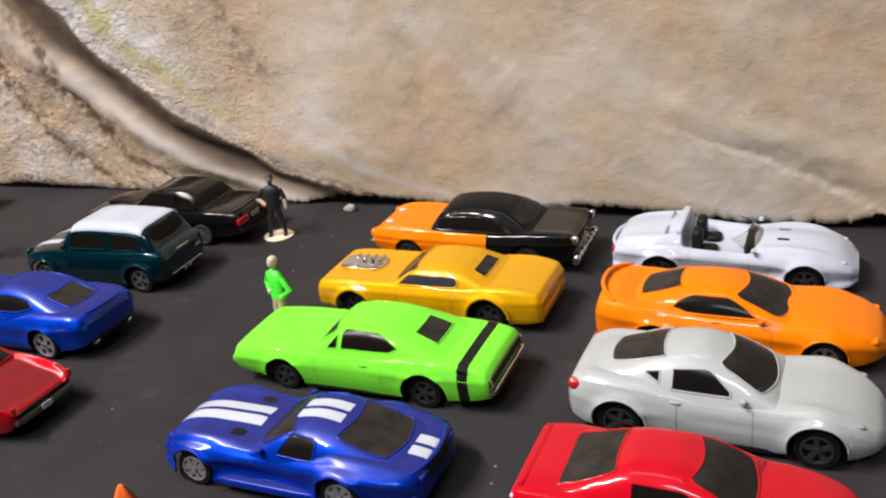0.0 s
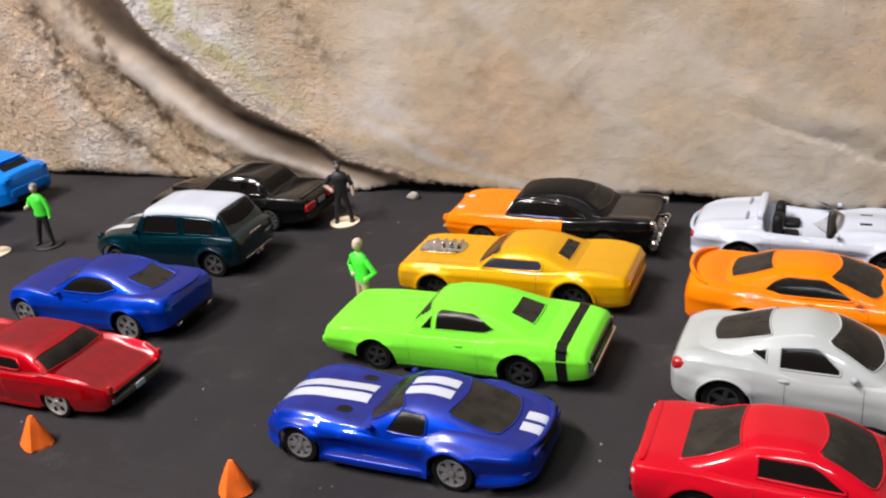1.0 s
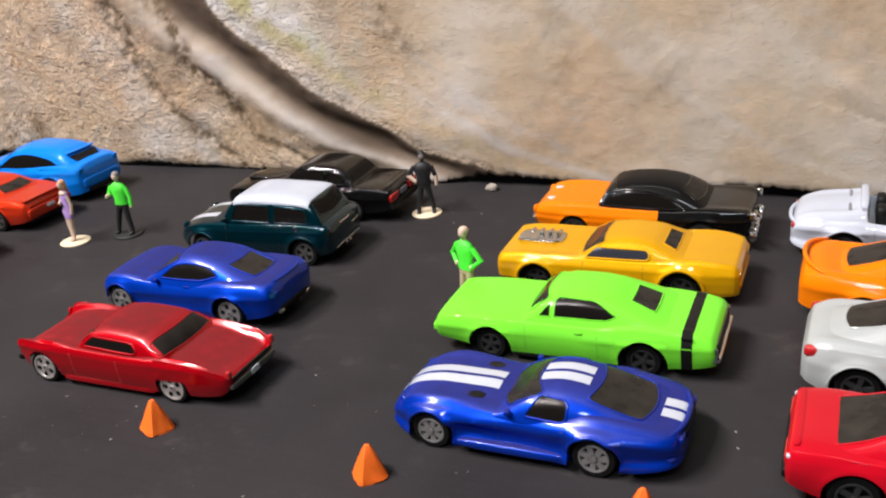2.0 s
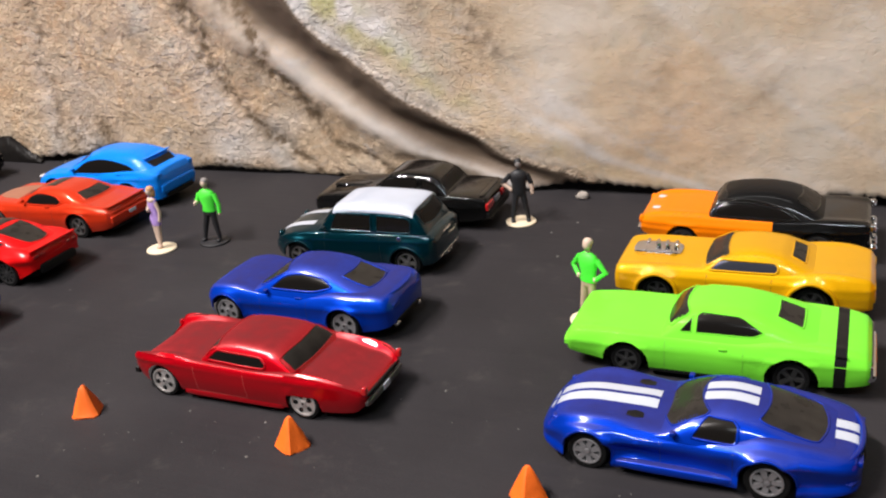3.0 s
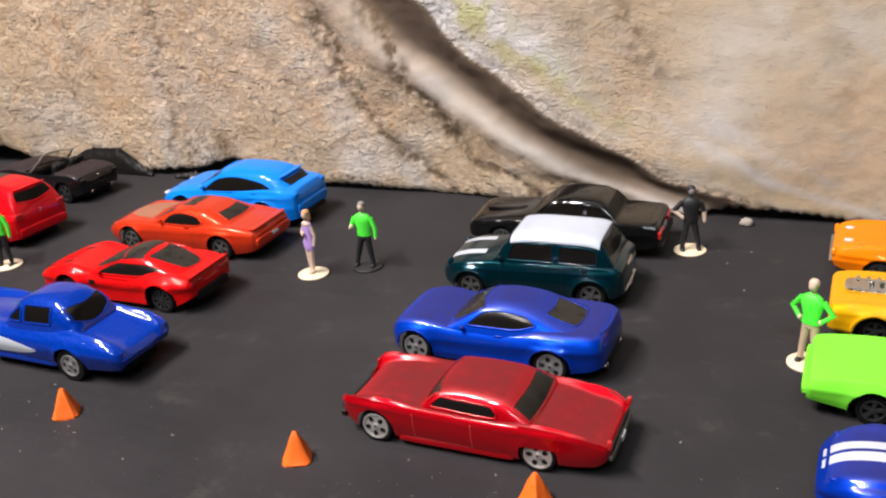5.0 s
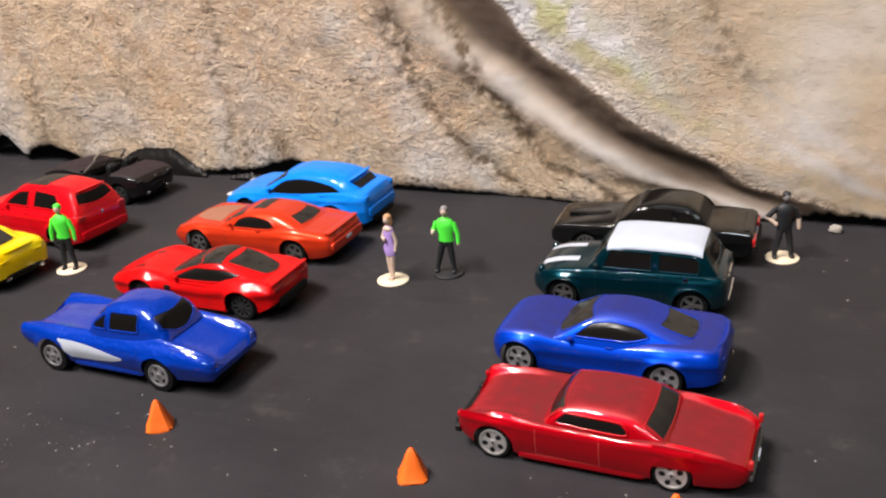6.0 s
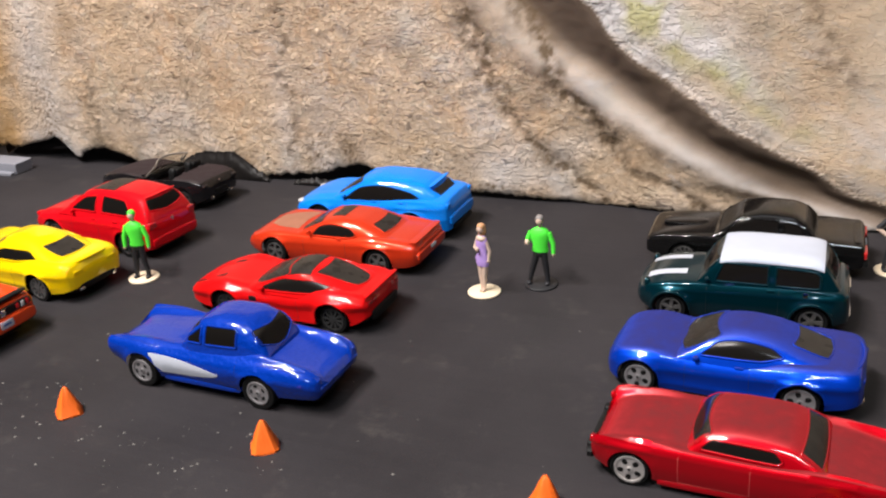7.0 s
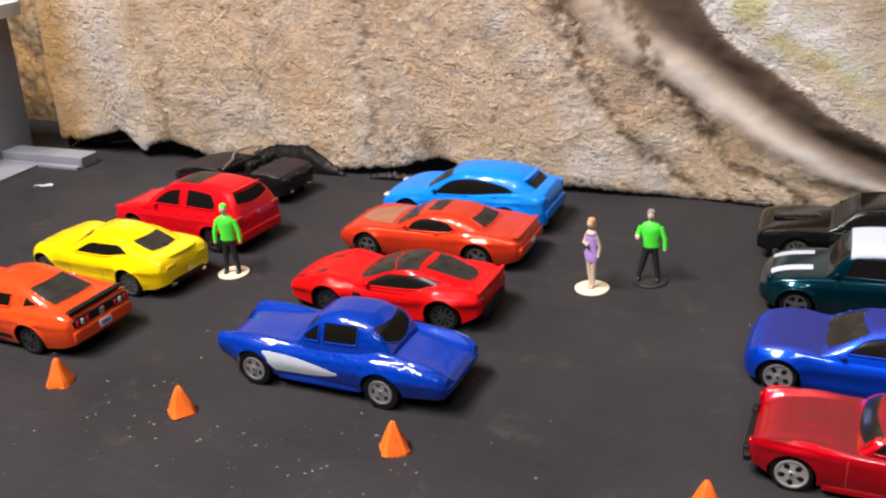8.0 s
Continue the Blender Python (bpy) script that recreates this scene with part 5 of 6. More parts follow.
# bright blue modern hatchback
HATCH = dict(
    scale=1.06, creases=[([(-37, 14.6), (-10, 13.4), (30, 10.6)], [(-37, 0.4), (-20, 0.6), (20, 0.3), (36, 0)], 0.9), ([(-37, 9.6), (0, 6.0), (36, 6.0)], [(-37, 0.2), (0, 0.4), (36, 0)], 0.9)], ridges=[([(8, 0), (20, 0.5), (32, 0.2)], 0.7, 0.12)], wb=43.0, rf=5.6, rr=5.7, sill=3.4, rim=DARK_RIM, style="seven", arch=0.3, gap=1.2, flare=0.5, bow=2.6,
    w=[(-37.5, 11.5), (-36.6, 13.6), (-31, 15.2), (-12, 15.4), (10, 15.2), (24, 15.2), (31, 13.8), (35, 11.4), (36.5, 8.8)],
    top=[(-37.5, 14.6), (-36, 17.2), (-28, 18.0), (-8, 17.0), (14, 16.0), (24, 15.0), (31, 13.0), (35, 10.8), (36.5, 8.6)],
    edge=[(-37.5, 13.2), (-36, 15.6), (-28, 16.6), (-8, 15.4), (12, 14.4), (24, 13.2), (31, 11.0), (35, 9.0), (36.5, 7.4)],
    low=[(-37.5, 4.8), (-30, 3.4), (0, 2.6), (28, 3.0), (36.5, 5.0)],
    cabin=[(17.0, 15.0), (14, 16.4), (3, 22.8), (-5, 24.4), (-16, 24.4), (-25, 22.9), (-29.6, 20.0), (-35.0, 15.2)], base=14.0, cw=[(-35, 12.0), (-24, 14.0), (-4, 14.6), (10, 14.2), (17, 13.2)], lean=0.42, round=3.6,
    shield=(15.4, 4.2, 0.90), rear_glass=(-29.4, -33.8, 0.80, 0.66), corner=0.06,
    sides=[([(-25.0, 17.2), (-20, 16.0), (10.2, 14.6)], [(-25.0, 17.6), (-20, 19.6), (-6, 21.2), (2, 20.2), (10.2, 15.2)])],
    doors=[11.0, -7.0, -20.0], sill_seam=False, handles=[(-4.5, 15.2), (-17.0, 15.6)], mirrors=[(9.6, 16.6)],
    bits=[("spoiler", None, "", -28.2, 0, 21.6, 1.2, 9.4, 0.4, 0.7), lamp(-36.6, 11.2, 14.8, 0.8, 1.7, 1.2, mat=None, lab=""), ("rear_bumper", None, "", -37.4, 0, 8.8, 1.2, 12.0, 2.2, 0.35), ("diffuser", DARK, "", -37.8, 0, 5.2, 0.7, 9.4, 1.0, 0.3), ("headlight", LAMP_CLEAR, "", 33.4, 9.4, 11.0, 1.5, 2.0, 0.7, 0.6)])

# burnt orange muscle coupe
CHALLENGER = dict(
    ridges=[([(-41, 0), (-34, 0.5), (-20, 0.8), (-8, 0.1), (10, 0.1), (26, 0.5), (36, 0)], 0.86, 0.12), ([(10, 0), (16, 0.6), (30, 0.6), (36, 0)], 0.0, 0.40)], creases=[([(-41, 12.2), (-20, 12.2), (0, 11.0), (38, 9.4)], [(-41, 0.2), (-22, 0.5), (0, 0.15), (24, 0.35), (38, 0)], 0.9)], wb=48.6, rf=5.3, rr=5.5, sill=3.6, rim=MID_RIM, style="five", arch=0.35, gap=1.2, flare=0.35, bow=3.2,
    w=[(-41.5, 12.6), (-40, 14.2), (-34, 15.4), (-20, 16.0), (-6, 15.4), (12, 15.4), (26, 15.6), (34, 14.4), (38.5, 12.0)],
    top=[(-41.5, 11.6), (-40, 13.6), (-34, 14.6), (-22, 14.9), (-8, 14.2), (14, 14.0), (28, 13.4), (34, 12.0), (38.5, 9.6)],
    edge=[(-41.5, 10.6), (-40, 12.4), (-32, 13.7), (-22, 14.1), (-6, 12.9), (12, 12.8), (26, 12.5), (34, 10.8), (38.5, 8.6)],
    low=[(-41.5, 5.6), (-36, 4.0), (-28, 3.2), (0, 2.5), (30, 3.0), (38.5, 4.4)],
    cabin=[(15.0, 13.2), (12, 14.9), (3, 19.2), (-5, 20.6), (-13, 20.4), (-20, 18.4), (-28.5, 14.4)], base=12.6, cw=[(-30, 13.0), (-20, 14.0), (-6, 14.3), (8, 14.0), (14, 13.6)], lean=0.46, round=4.0,
    shield=(13.6, 4.0, 0.90), rear_glass=(-20.2, -26.2, 0.64, 0.72), corner=0.05,
    sides=[([(-14.4, 15.0), (-12, 14.1), (5.8, 13.7)], [(-14.4, 15.5), (-11.2, 17.5), (-2.6, 18.3), (3.4, 17.0), (5.8, 14.6)])],
    doors=[9.8, -10.0], mirrors=[(6.8, 15.4)], handles=[(-7.0, 13.4)],
    prints=[("sunroof", GLASS, "dark sunroof", "cab_top", -6.4, -0.2, -5.8, 5.8), ("hood_patch", HOOD_WORN, "grey worn hood patch", "body_top", 15.2, 30.5, [(15, -11.0), (24, -9.0), (30.5, -4.5)], [(15, 9.0), (24, 8.0), (30.5, 5.0)])],
    bits=[("spoiler", None, "", -39.4, 0, 14.2, 1.7, 12.6, 0.5, 0.35), lamp(-41.4, 0, 11.2, 0.5, 11.6, 1.0, mat=None, lab=""), ("rear_bumper", None, "", -41.6, 0, 8.6, 1.0, 13.0, 2.0, 0.35), ("number_plate", WHITE_PRINT, "white number plate", -42.7, 0, 9.2, 0.2, 2.2, 0.7, 0.2), ("headlight", None, "", 36.2, 9.6, 9.8, 0.8, 2.0, 1.0, 0.7)])

# red low sports coupe with a big rear window
STINGRAY = dict(
    ridges=[([(-35, 0.2), (-28, 1.0), (-16, 0.9), (-6, 0), (8, 0), (24, 1.1), (34, 0.6), (41, 0)], 0.82, 0.14)], creases=[([(-36, 11.6), (-20, 11.6), (0, 9.6), (40, 8.0)], [(-36, 0.2), (-22, 0.5), (-4, -0.2), (10, 0.2), (40, 0)], 1.0)], wb=46.0, rf=5.2, rr=5.5, sill=3.0, rim=DARK_RIM, style="split", arch=0.3, gap=1.6, inset=1.2, flare=0.6, bow=2.4,
    w=[(-36.0, 12.4), (-35, 13.8), (-28, 15.6), (-20, 16.0), (-6, 14.8), (8, 14.8), (22, 15.6), (32, 14.6), (40.5, 11.4), (43, 7.6)],
    top=[(-36, 12.8), (-35, 14.4), (-30, 14.8), (-20, 14.6), (0, 13.2), (12, 13.2), (24, 14.0), (33, 12.4), (40.5, 9.8), (43, 7.4)],
    edge=[(-36, 11.8), (-35, 13.2), (-28, 14.0), (-20, 14.0), (-6, 12.0), (8, 11.8), (23, 13.2), (32, 11.4), (40.5, 8.6), (43, 6.4)],
    low=[(-36, 7.0), (-30, 4.2), (0, 2.3), (28, 2.8), (43, 4.0)],
    flank=[(0, 0.95), (0.2, 0.95), (0.45, 0.955), (0.7, 1.0), (0.88, 0.98), (1, 0.90)],
    cabin=[(15.0, 12.6), (12, 14.0), (-1, 19.6), (-8, 20.9), (-15, 19.9), (-26, 16.4), (-34.0, 13.8)], base=11.8, cw=[(-34, 10.6), (-22, 13.4), (-8, 14.2), (6, 14.0), (15, 13.2)], lean=0.50, round=3.2,
    bend=2.4, rear_bend=1.4, shield=(13.0, -0.8, 0.93), rear_glass=(-14.8, -30.4, 0.74, 0.52), corner=0.05,
    sides=[([(-21.0, 15.9), (-14, 13.7), (9.0, 12.9)], [(-21.0, 16.3), (-12, 17.6), (-3, 17.4), (9.0, 13.3)])],
    doors=[8.0, -8.0], mirrors=[(6.4, 13.8)],
    prints=[("hood_vent", BLACK_PRINT, "dark hood vent", "body_top", 27.0, 31.4, [(27.0, a), (31.4, b)], [(27.0, c), (31.4, c)]) for a, b, c in ((5.2, 7.0, 7.6), (-7.6, -7.6, -5.6))] + [("headlight", BLACK_PRINT, "dark headlight", "body_top", 34.0, 38.6, [(34.0, a), (38.6, b)], [(34.0, c), (38.6, d)]) for a, b, c, d in ((9.4, 8.2, 10.6, 9.8), (-10.6, -9.8, -9.4, -8.2))] + [("roof_panel", GLASS, "dark roof panel", "cab_top", -11.8, -1.4, [(-11.8, -8.4), (-1.4, -9.4)], [(-11.8, 8.4), (-1.4, 9.4)])],
    bits=[("spoiler", None, "", -35.4, 0, 14.6, 1.0, 12.6, 0.5, 0.35)] + [lamp(-36.2, yy, 12.2, 0.4, 1.3, 0.6) for yy in (7.0, 10.4)] + [("diffuser", DARK, "", -36.2, 0, 6.4, 0.9, 9.6, 2.0, 0.3),
          ("side_vent", DARK, "", 10.6, 14.9, 9.6, 1.6, 0.3, 1.0, 0.5)])

# blue fifties roadster with hardtop and white cove
COVE = dict(
    ridges=[([(-43, 0.6), (-36, 1.8), (-24, 1.6), (-12, 0.2), (8, 0.3), (22, 1.3), (34, 1.0)], 0.84, 0.10), ([(6, 0), (12, 0.5), (28, 0.4), (35, 0)], 0.0, 0.4)], creases=[([(-43, 11.0), (-20, 11.6), (0, 11.0)], [(-43, 0.1), (-24, 0.4), (-4, 0)], 1.4)], wb=45.6, rf=6.0, rr=6.0, sill=4.6, rim=SOFT_RIM, style="hub", gap=0.9, flare=0.35, bow=3.0, tyre=4.6, inset=0.2, flank=[(0, 0.90), (0.3, 0.97), (0.55, 1.0), (0.8, 0.975), (0.93, 0.92), (1, 0.85)],
    w=[(-44.3, 10.6), (-43.4, 12.8), (-40, 14.2), (-32, 14.9), (-14, 14.8), (4, 14.4), (20, 14.8), (31, 14.4), (36.2, 13.7), (37.2, 12.6)],
    top=[(-44.3, 9.6), (-42.5, 11.8), (-36, 13.4), (-28, 15.0), (-20, 16.4), (0, 16.6), (10, 16.2), (20, 15.2), (28, 14.6), (34, 13.6), (37.2, 12.0)],
    edge=[(-44.3, 9.8), (-43, 12.6), (-39, 14.4), (-31, 15.4), (-20, 15.6), (0, 14.6), (14, 15.0), (26, 16.0), (34, 16.0), (36.4, 15.7), (37.2, 14.4)],
    low=[(-44.3, 7.6), (-42.5, 6.0), (-34, 5.4), (-20, 4.8), (0, 4.4), (28, 5.4), (32, 7.2), (34, 8.2), (36.6, 8.8), (37.2, 9.6)],
    cabin=[(8.4, 15.6), (7.0, 18.2), (2.6, 23.4), (-1, 25.4), (-7, 26.3), (-15, 25.8), (-20.4, 23.4), (-25.2, 16.0)], base=14.6, cw=[(-25.4, 10.4), (-20, 11.4), (-8, 12.0), (3, 11.9), (8.6, 11.0)], lean=0.17, round=3.8,
    shield=(7.2, 2.6, 0.92), rear_glass=(-20.6, -24.6, 0.86, 0.88), corner=0.10, bend=2.4, rear_bend=1.8,
    sides=[([(-14.4, 18.5), (-2.6, 18.1)], [(-14.4, 23.4), (-13.4, 24.0), (-3.0, 23.8), (-2.6, 23.4)]), ([(-1.0, 18.1), (4.6, 18.1)], [(-1.0, 23.4), (4.6, 19.4)])],
    doors=[2.6, -15.2], sill_mat=None,
    prints=[("side_cove", WHITE_PRINT, "white side cove", "body_side", -8.2, 18.6, [(-8.2, 9.2), (-5, 8.2), (5, 7.1), (14.6, 6.9), (16.6, 9.4), (18.6, 12.8)], [(-8.2, 9.8), (-3, 10.8), (4.8, 12.2), (12, 13.1), (18.6, 13.4)])],
    bits=[("headlight", None, "", 36.2, 11.2, 13.6, 0.9, 1.6, 1.5, 0.9), ("rear_bumper", None, "", -43.8, 8.0, 9.2, 0.8, 3.4, 0.7, 0.5), ("front_bumper", CHROME, "chrome front bumper", 37.4, 8.0, 9.6, 0.7, 3.6, 0.7, 0.5), lamp(-43.0, 10.8, 11.6, 0.8, 0.9, 0.8, mat=None, lab="", e=0.8), ("grille", DARK, "", 36.9, 0, 9.6, 0.5, 7.0, 0.9, 0.4)])

# dark grey-black open roadster
OPEN = dict(
    ridges=[([(-32, 0), (-24, 0.5), (-14, 0.3), (8, 0.2), (22, 0.7), (36, 0.2)], 0.84, 0.12)], wb=42.0, rf=5.4, rr=5.6, sill=3.4, rim=DARK_RIM, style="five", gap=0.9, flare=0.4, bow=2.8,
    w=[(-32.5, 11.4), (-31.5, 13.0), (-26, 14.4), (-10, 14.8), (8, 14.6), (22, 14.6), (32, 13.4), (40, 10.6), (42, 8.0)],
    top=[(-32.5, 13.0), (-31, 14.8), (-22, 15.8), (-14.5, 15.8), (-13.5, 10.5), (4.8, 10.5), (6.0, 15.0), (16, 15.0), (28, 13.8), (38, 11.4), (42, 8.8)],
    edge=[(-32.5, 11.8), (-31, 13.6), (-22, 14.6), (-12, 14.4), (6, 13.8), (18, 13.8), (28, 12.4), (38, 10.0), (42, 7.6)],
    low=[(-32.5, 5.8), (-27, 4.2), (0, 3.2), (26, 3.6), (42, 5.0)],
    screen=(10.5, 5.5, 7.5, 12.4, 14.0, 7.2, FRAME_TAN), doors=[5.0, -9.0], mirrors=[(5.0, 15.4)],
    bits=[("seat", DARK, "black seat", -9.0, 5.6, 14.2, 2.2, 3.4, 4.2, 0.5), ("roll_bar", DARK, "", -13.0, 5.6, 17.4, 0.9, 3.0, 1.6, 0.6), ("dashboard", DARK, "", 3.4, 0, 13.6, 2.0, 11.6, 1.6, 0.4), lamp(-32.3, 10.4, 11.8, 0.7, 2.0, 1.2, mat=None, lab=""), ("number_plate_recess", DARK, "", -33.0, 0, 8.2, 0.3, 4.0, 1.0, 0.3), ("badge", CHROME, "", -32.6, 0, 12.6, 0.3, 0.6, 0.6, 0.9),
          ("exhaust_tip", CHROME, "", -32.8, 6.6, 5.6, 0.7, 1.0, 0.7, 0.6)])

# red five-door hatchback
GOLF = dict(
    scale=1.06, creases=[([(-34, 13.6), (0, 12.8), (36, 10.8)], [(-34, 0.3), (0, 0.4), (36, 0)], 0.7), ([(-34, 6.4), (0, 5.6), (36, 5.6)], [(-34, 0), (0, 0.3), (36, 0)], 0.7)], ridges=[([(8, 0), (20, 0.4), (34, 0.1)], 0.72, 0.12)], wb=44.0, rf=5.3, rr=5.4, sill=3.4, rim=DARK_RIM, style="five", arch=0.3, gap=1.2, flare=0.35, bow=2.8,
    w=[(-35.5, 11.5), (-34.5, 13.6), (-28, 15.0), (-10, 15.0), (10, 14.8), (22, 14.8), (32, 13.8), (36.5, 11.6), (38, 9.0)],
    top=[(-35.5, 14.8), (-34.6, 16.8), (-24, 17.0), (0, 16.4), (14, 15.6), (25, 14.6), (33, 12.8), (38, 9.6)],
    edge=[(-35.5, 13.0), (-34.4, 15.4), (-24, 15.8), (0, 15.0), (12, 14.2), (25, 13.0), (33, 11.2), (38, 8.2)],
    low=[(-35.5, 5.0), (-28, 3.6), (0, 2.6), (26, 3.0), (38, 4.6)],
    cabin=[(18.0, 15.0), (15, 16.8), (5.0, 23.8), (-3, 26.2), (-17, 26.8), (-27, 25.8), (-31.0, 24.2), (-35.0, 16.4)], base=14.6, cabw=0.94, lean=0.36, round=4.6,
    shield=(15.2, 5.6, 0.90), rear_glass=(-31.4, -33.9, 0.80, 0.82), corner=0.05,
    sides=[([(-5.0, 17.6), (9.2, 17.2)], [(-5.0, 23.8), (1.4, 22.8), (9.2, 18.0)]), ([(-24.2, 18.6), (-22, 17.9), (-8.6, 17.8)], [(-24.2, 20.6), (-21, 23.6), (-8.6, 24.2)])],
    doors=[9.6, -6.8, -20.0], sill_seam=False, handles=[(-4.0, 14.8), (-17.0, 15.0)], mirrors=[(8.2, 16.8)],
    prints=[("sunroof", GLASS, "dark sunroof", "cab_top", -13.0, 0.6, -7.2, 7.2)],
    bits=[("spoiler", None, "", -30.4, 0, 24.9, 1.0, 8.8, 0.3, 0.8), lamp(-35.0, 11.0, 14.8, 0.8, 1.9, 1.3), ("rear_bumper", None, "", -35.2, 0, 7.4, 1.2, 12.6, 2.0, 0.35), ("badge", CHROME, "", -35.4, 0, 14.6, 0.3, 0.8, 0.8, 0.9), ("headlight", None, "", 35.0, 9.6, 11.0, 1.4, 2.0, 1.0, 0.6)])

# orange modern pony car with a black tail panel
PONY = dict(
    CHALLENGER, scale=1.04, shield=(12.8, 3.0, 0.90), corner=0.05,
    top=[(-41.5, 13.4), (-40, 15.4), (-34, 16.0), (-22, 15.8), (-8, 14.9), (14, 14.6), (28, 14.0), (34, 12.4), (38.5, 10.0)],
    edge=[(-41.5, 12.2), (-40, 14.2), (-32, 15.0), (-22, 15.0), (-6, 13.4), (12, 13.2), (26, 13.0), (34, 11.2), (38.5, 9.0)],
    wb=46.0, rf=5.2, rr=5.4, rim=DARK_RIM, style="split",
    prints=[("rocker_stripe", BLACK_PRINT, "black rocker stripe", "body_side", -14.0, 14.0, 4.4, 6.0)],
    cabin=[(14.0, 14.0), (11, 15.4), (2, 21.0), (-6, 23.0), (-14, 22.2), (-20, 20.4), (-26, 18.3), (-34, 15.8)],
    rear_glass=(-19.4, -31.6, 0.74, 0.80), sides=[([(-13.6, 15.4), (5.4, 14.9)], [(-13.6, 19.2), (-1, 19.2), (5.4, 15.6)]), ([(-25.0, 16.6), (-19.4, 15.9)], [(-25.0, 16.9), (-19.4, 18.8)])],
    bits=[("tail_panel", BLACK_PRINT, "black tail panel", -41.2, 0, 12.6, 0.6, 12.4, 1.5, 0.25), ("spoiler", BLACK_PRINT, "black spoiler lip", -39.8, 0, 16.5, 1.3, 12.4, 0.5, 0.35), ("badge", CHROME, "round chrome badge", -41.9, 0, 12.6, 0.35, 1.3, 1.3, 0.9), ("number_plate", WHITE_PRINT, "white number plate", -42.7, 0, 8.6, 0.25, 2.7, 1.3, 0.15),
          ("number_plate_bar", plain("blue_print", (0.06, 0.13, 0.4), 0.4), "", -42.95, 0, 8.7, 0.12, 1.7, 0.4, 0.2), ("rear_bumper", None, "", -41.5, 0, 8.2, 1.1, 13.2, 2.4, 0.35)] + [lamp(-41.7, yy, 12.6, 0.5, 0.65, 1.0, mat=mat_, lab=lab_) for yy, mat_, lab_ in ((6.4, LAMP_RED, "red taillight"), (8.6, LAMP_CLEAR, "clear taillight"), (10.8, LAMP_RED, "red taillight"))])

# white open sports car with a roll hoop
HOOP = dict(
    VIPER, wb=46.0, sill_mat=None, rim=DARK_RIM, style="five", prints=[("hood_vent", BLACK_PRINT, "dark hood vent", "body_top", 13.6, 17.4, a, b) for a, b in ((3.6, 4.8), (-4.8, -3.6))],
    w=[(-40.5, 10.5), (-39.5, 12.6), (-34, 14.8), (-23, 15.9), (-10, 15.4), (0, 14.8), (10, 14.9), (22, 15.6), (30, 14.8), (36.5, 12.4), (39, 8.8)],
    top=[(-40.5, 11.0), (-38.5, 14.2), (-31, 16.4), (-22, 17.4), (-16.6, 18.8), (-15.6, 9.4), (5.0, 9.4), (6.6, 14.2), (16, 14.8), (24, 14.4), (32, 12.6), (39, 7.6)],
    edge=[(-40.5, 9.6), (-38.5, 12.4), (-30, 14.2), (-20, 14.6), (-10, 13.6), (4, 12.8), (14, 13.2), (22, 13.2), (31, 11.4), (36.5, 9.0), (39, 6.8)],
    low=[(-40.5, 4.8), (-34, 3.2), (0, 2.2), (30, 2.4), (39, 3.8)],
    screen=(11.5, 6.0, 6.0, 12.2, 13.2, 4.6, None), doors=[5.6, -13.8], sides=[], mirrors=[(7.0, 14.4)],
    bits=[("roll_hoop", None, "white roll hoop", -17.4, 0, 17.6, 1.5, 11.6, 2.6, 0.45), ("seat", DARK, "black seat", -12.0, 5.4, 13.6, 1.8, 3.4, 4.4, 0.5), ("seat_cushion", DARK, "", -8.0, 5.4, 10.4, 2.8, 3.2, 1.2, 0.5), ("dashboard", DARK, "", 5.2, 0, 12.4, 1.8, 11.4, 1.4, 0.4), ("trunk_vent", GREY_PLASTIC, "", -22.0, 6.6, 17.2, 0.5, 3.4, 0.3, 0.4), lamp(-39.6, 9.8, 11.0, 0.7, 2.4, 0.8), ("headlight", None, "", 33.6, 9.8, 10.4, 1.8, 1.3, 0.6, 0.8)])
for gone in ("cabin", "shield", "rear_glass", "cw"):
    HOOP.pop(gone)

# bright orange pony coupe
FLAME = dict(
    CAMARO, rim=MID_RIM, style="five", wb=47.0, rf=5.0, rr=5.2, doors=[9.4, -9.0], bend=2.6, lip=(-41.4, 6.0, 13.4, 18.0, 1.6, 0.75),
    w=[(-42.0, 11.6), (-40.5, 13.6), (-33, 15.6), (-22, 16.0), (-8, 15.4), (8, 15.2), (24, 15.8), (32, 14.4), (37, 11.6), (39, 8.5)],
    cabin=[(15.5, 13.2), (13, 14.4), (1, 20.0), (-6, 21.4), (-15, 21.0), (-24, 18.2), (-33, 15.0)],
    rear_glass=(-17.8, -29.6, 0.74, 0.72), shield=(14.2, 1.4, 0.92), corner=0.06,
    top=[(-42, 14.2), (-40.5, 16.8), (-37, 17.0), (-30, 15.6), (-8, 14.8), (10, 14.4), (22, 14.2), (31, 12.6), (37, 10.2), (39, 8.2)],
    edge=[(-42, 12.0), (-40.5, 14.8), (-34, 15.2), (-22, 14.6), (-8, 13.2), (8, 12.8), (22, 13.0), (31, 11.4), (37, 8.8), (39, 7.2)],
    low=[(-42, 5.0), (-34, 3.6), (-26, 2.8), (0, 2.4), (28, 2.8), (39, 4.8)],
    sides=[([(-18.8, 15.0), (-16, 14.4), (5.0, 14.2)], [(-18.8, 15.6), (-16.4, 17.6), (-12, 18.9), (-4, 18.9), (0.6, 17.4), (5.0, 14.7)])],
    bits=[("side_scoop", None, "", -12.4, 15.5, 10.4, 2.4, 0.5, 1.5, 0.6), ("headlight", None, "", 35.4, 10.0, 9.6, 1.6, 2.0, 0.8, 0.6)])

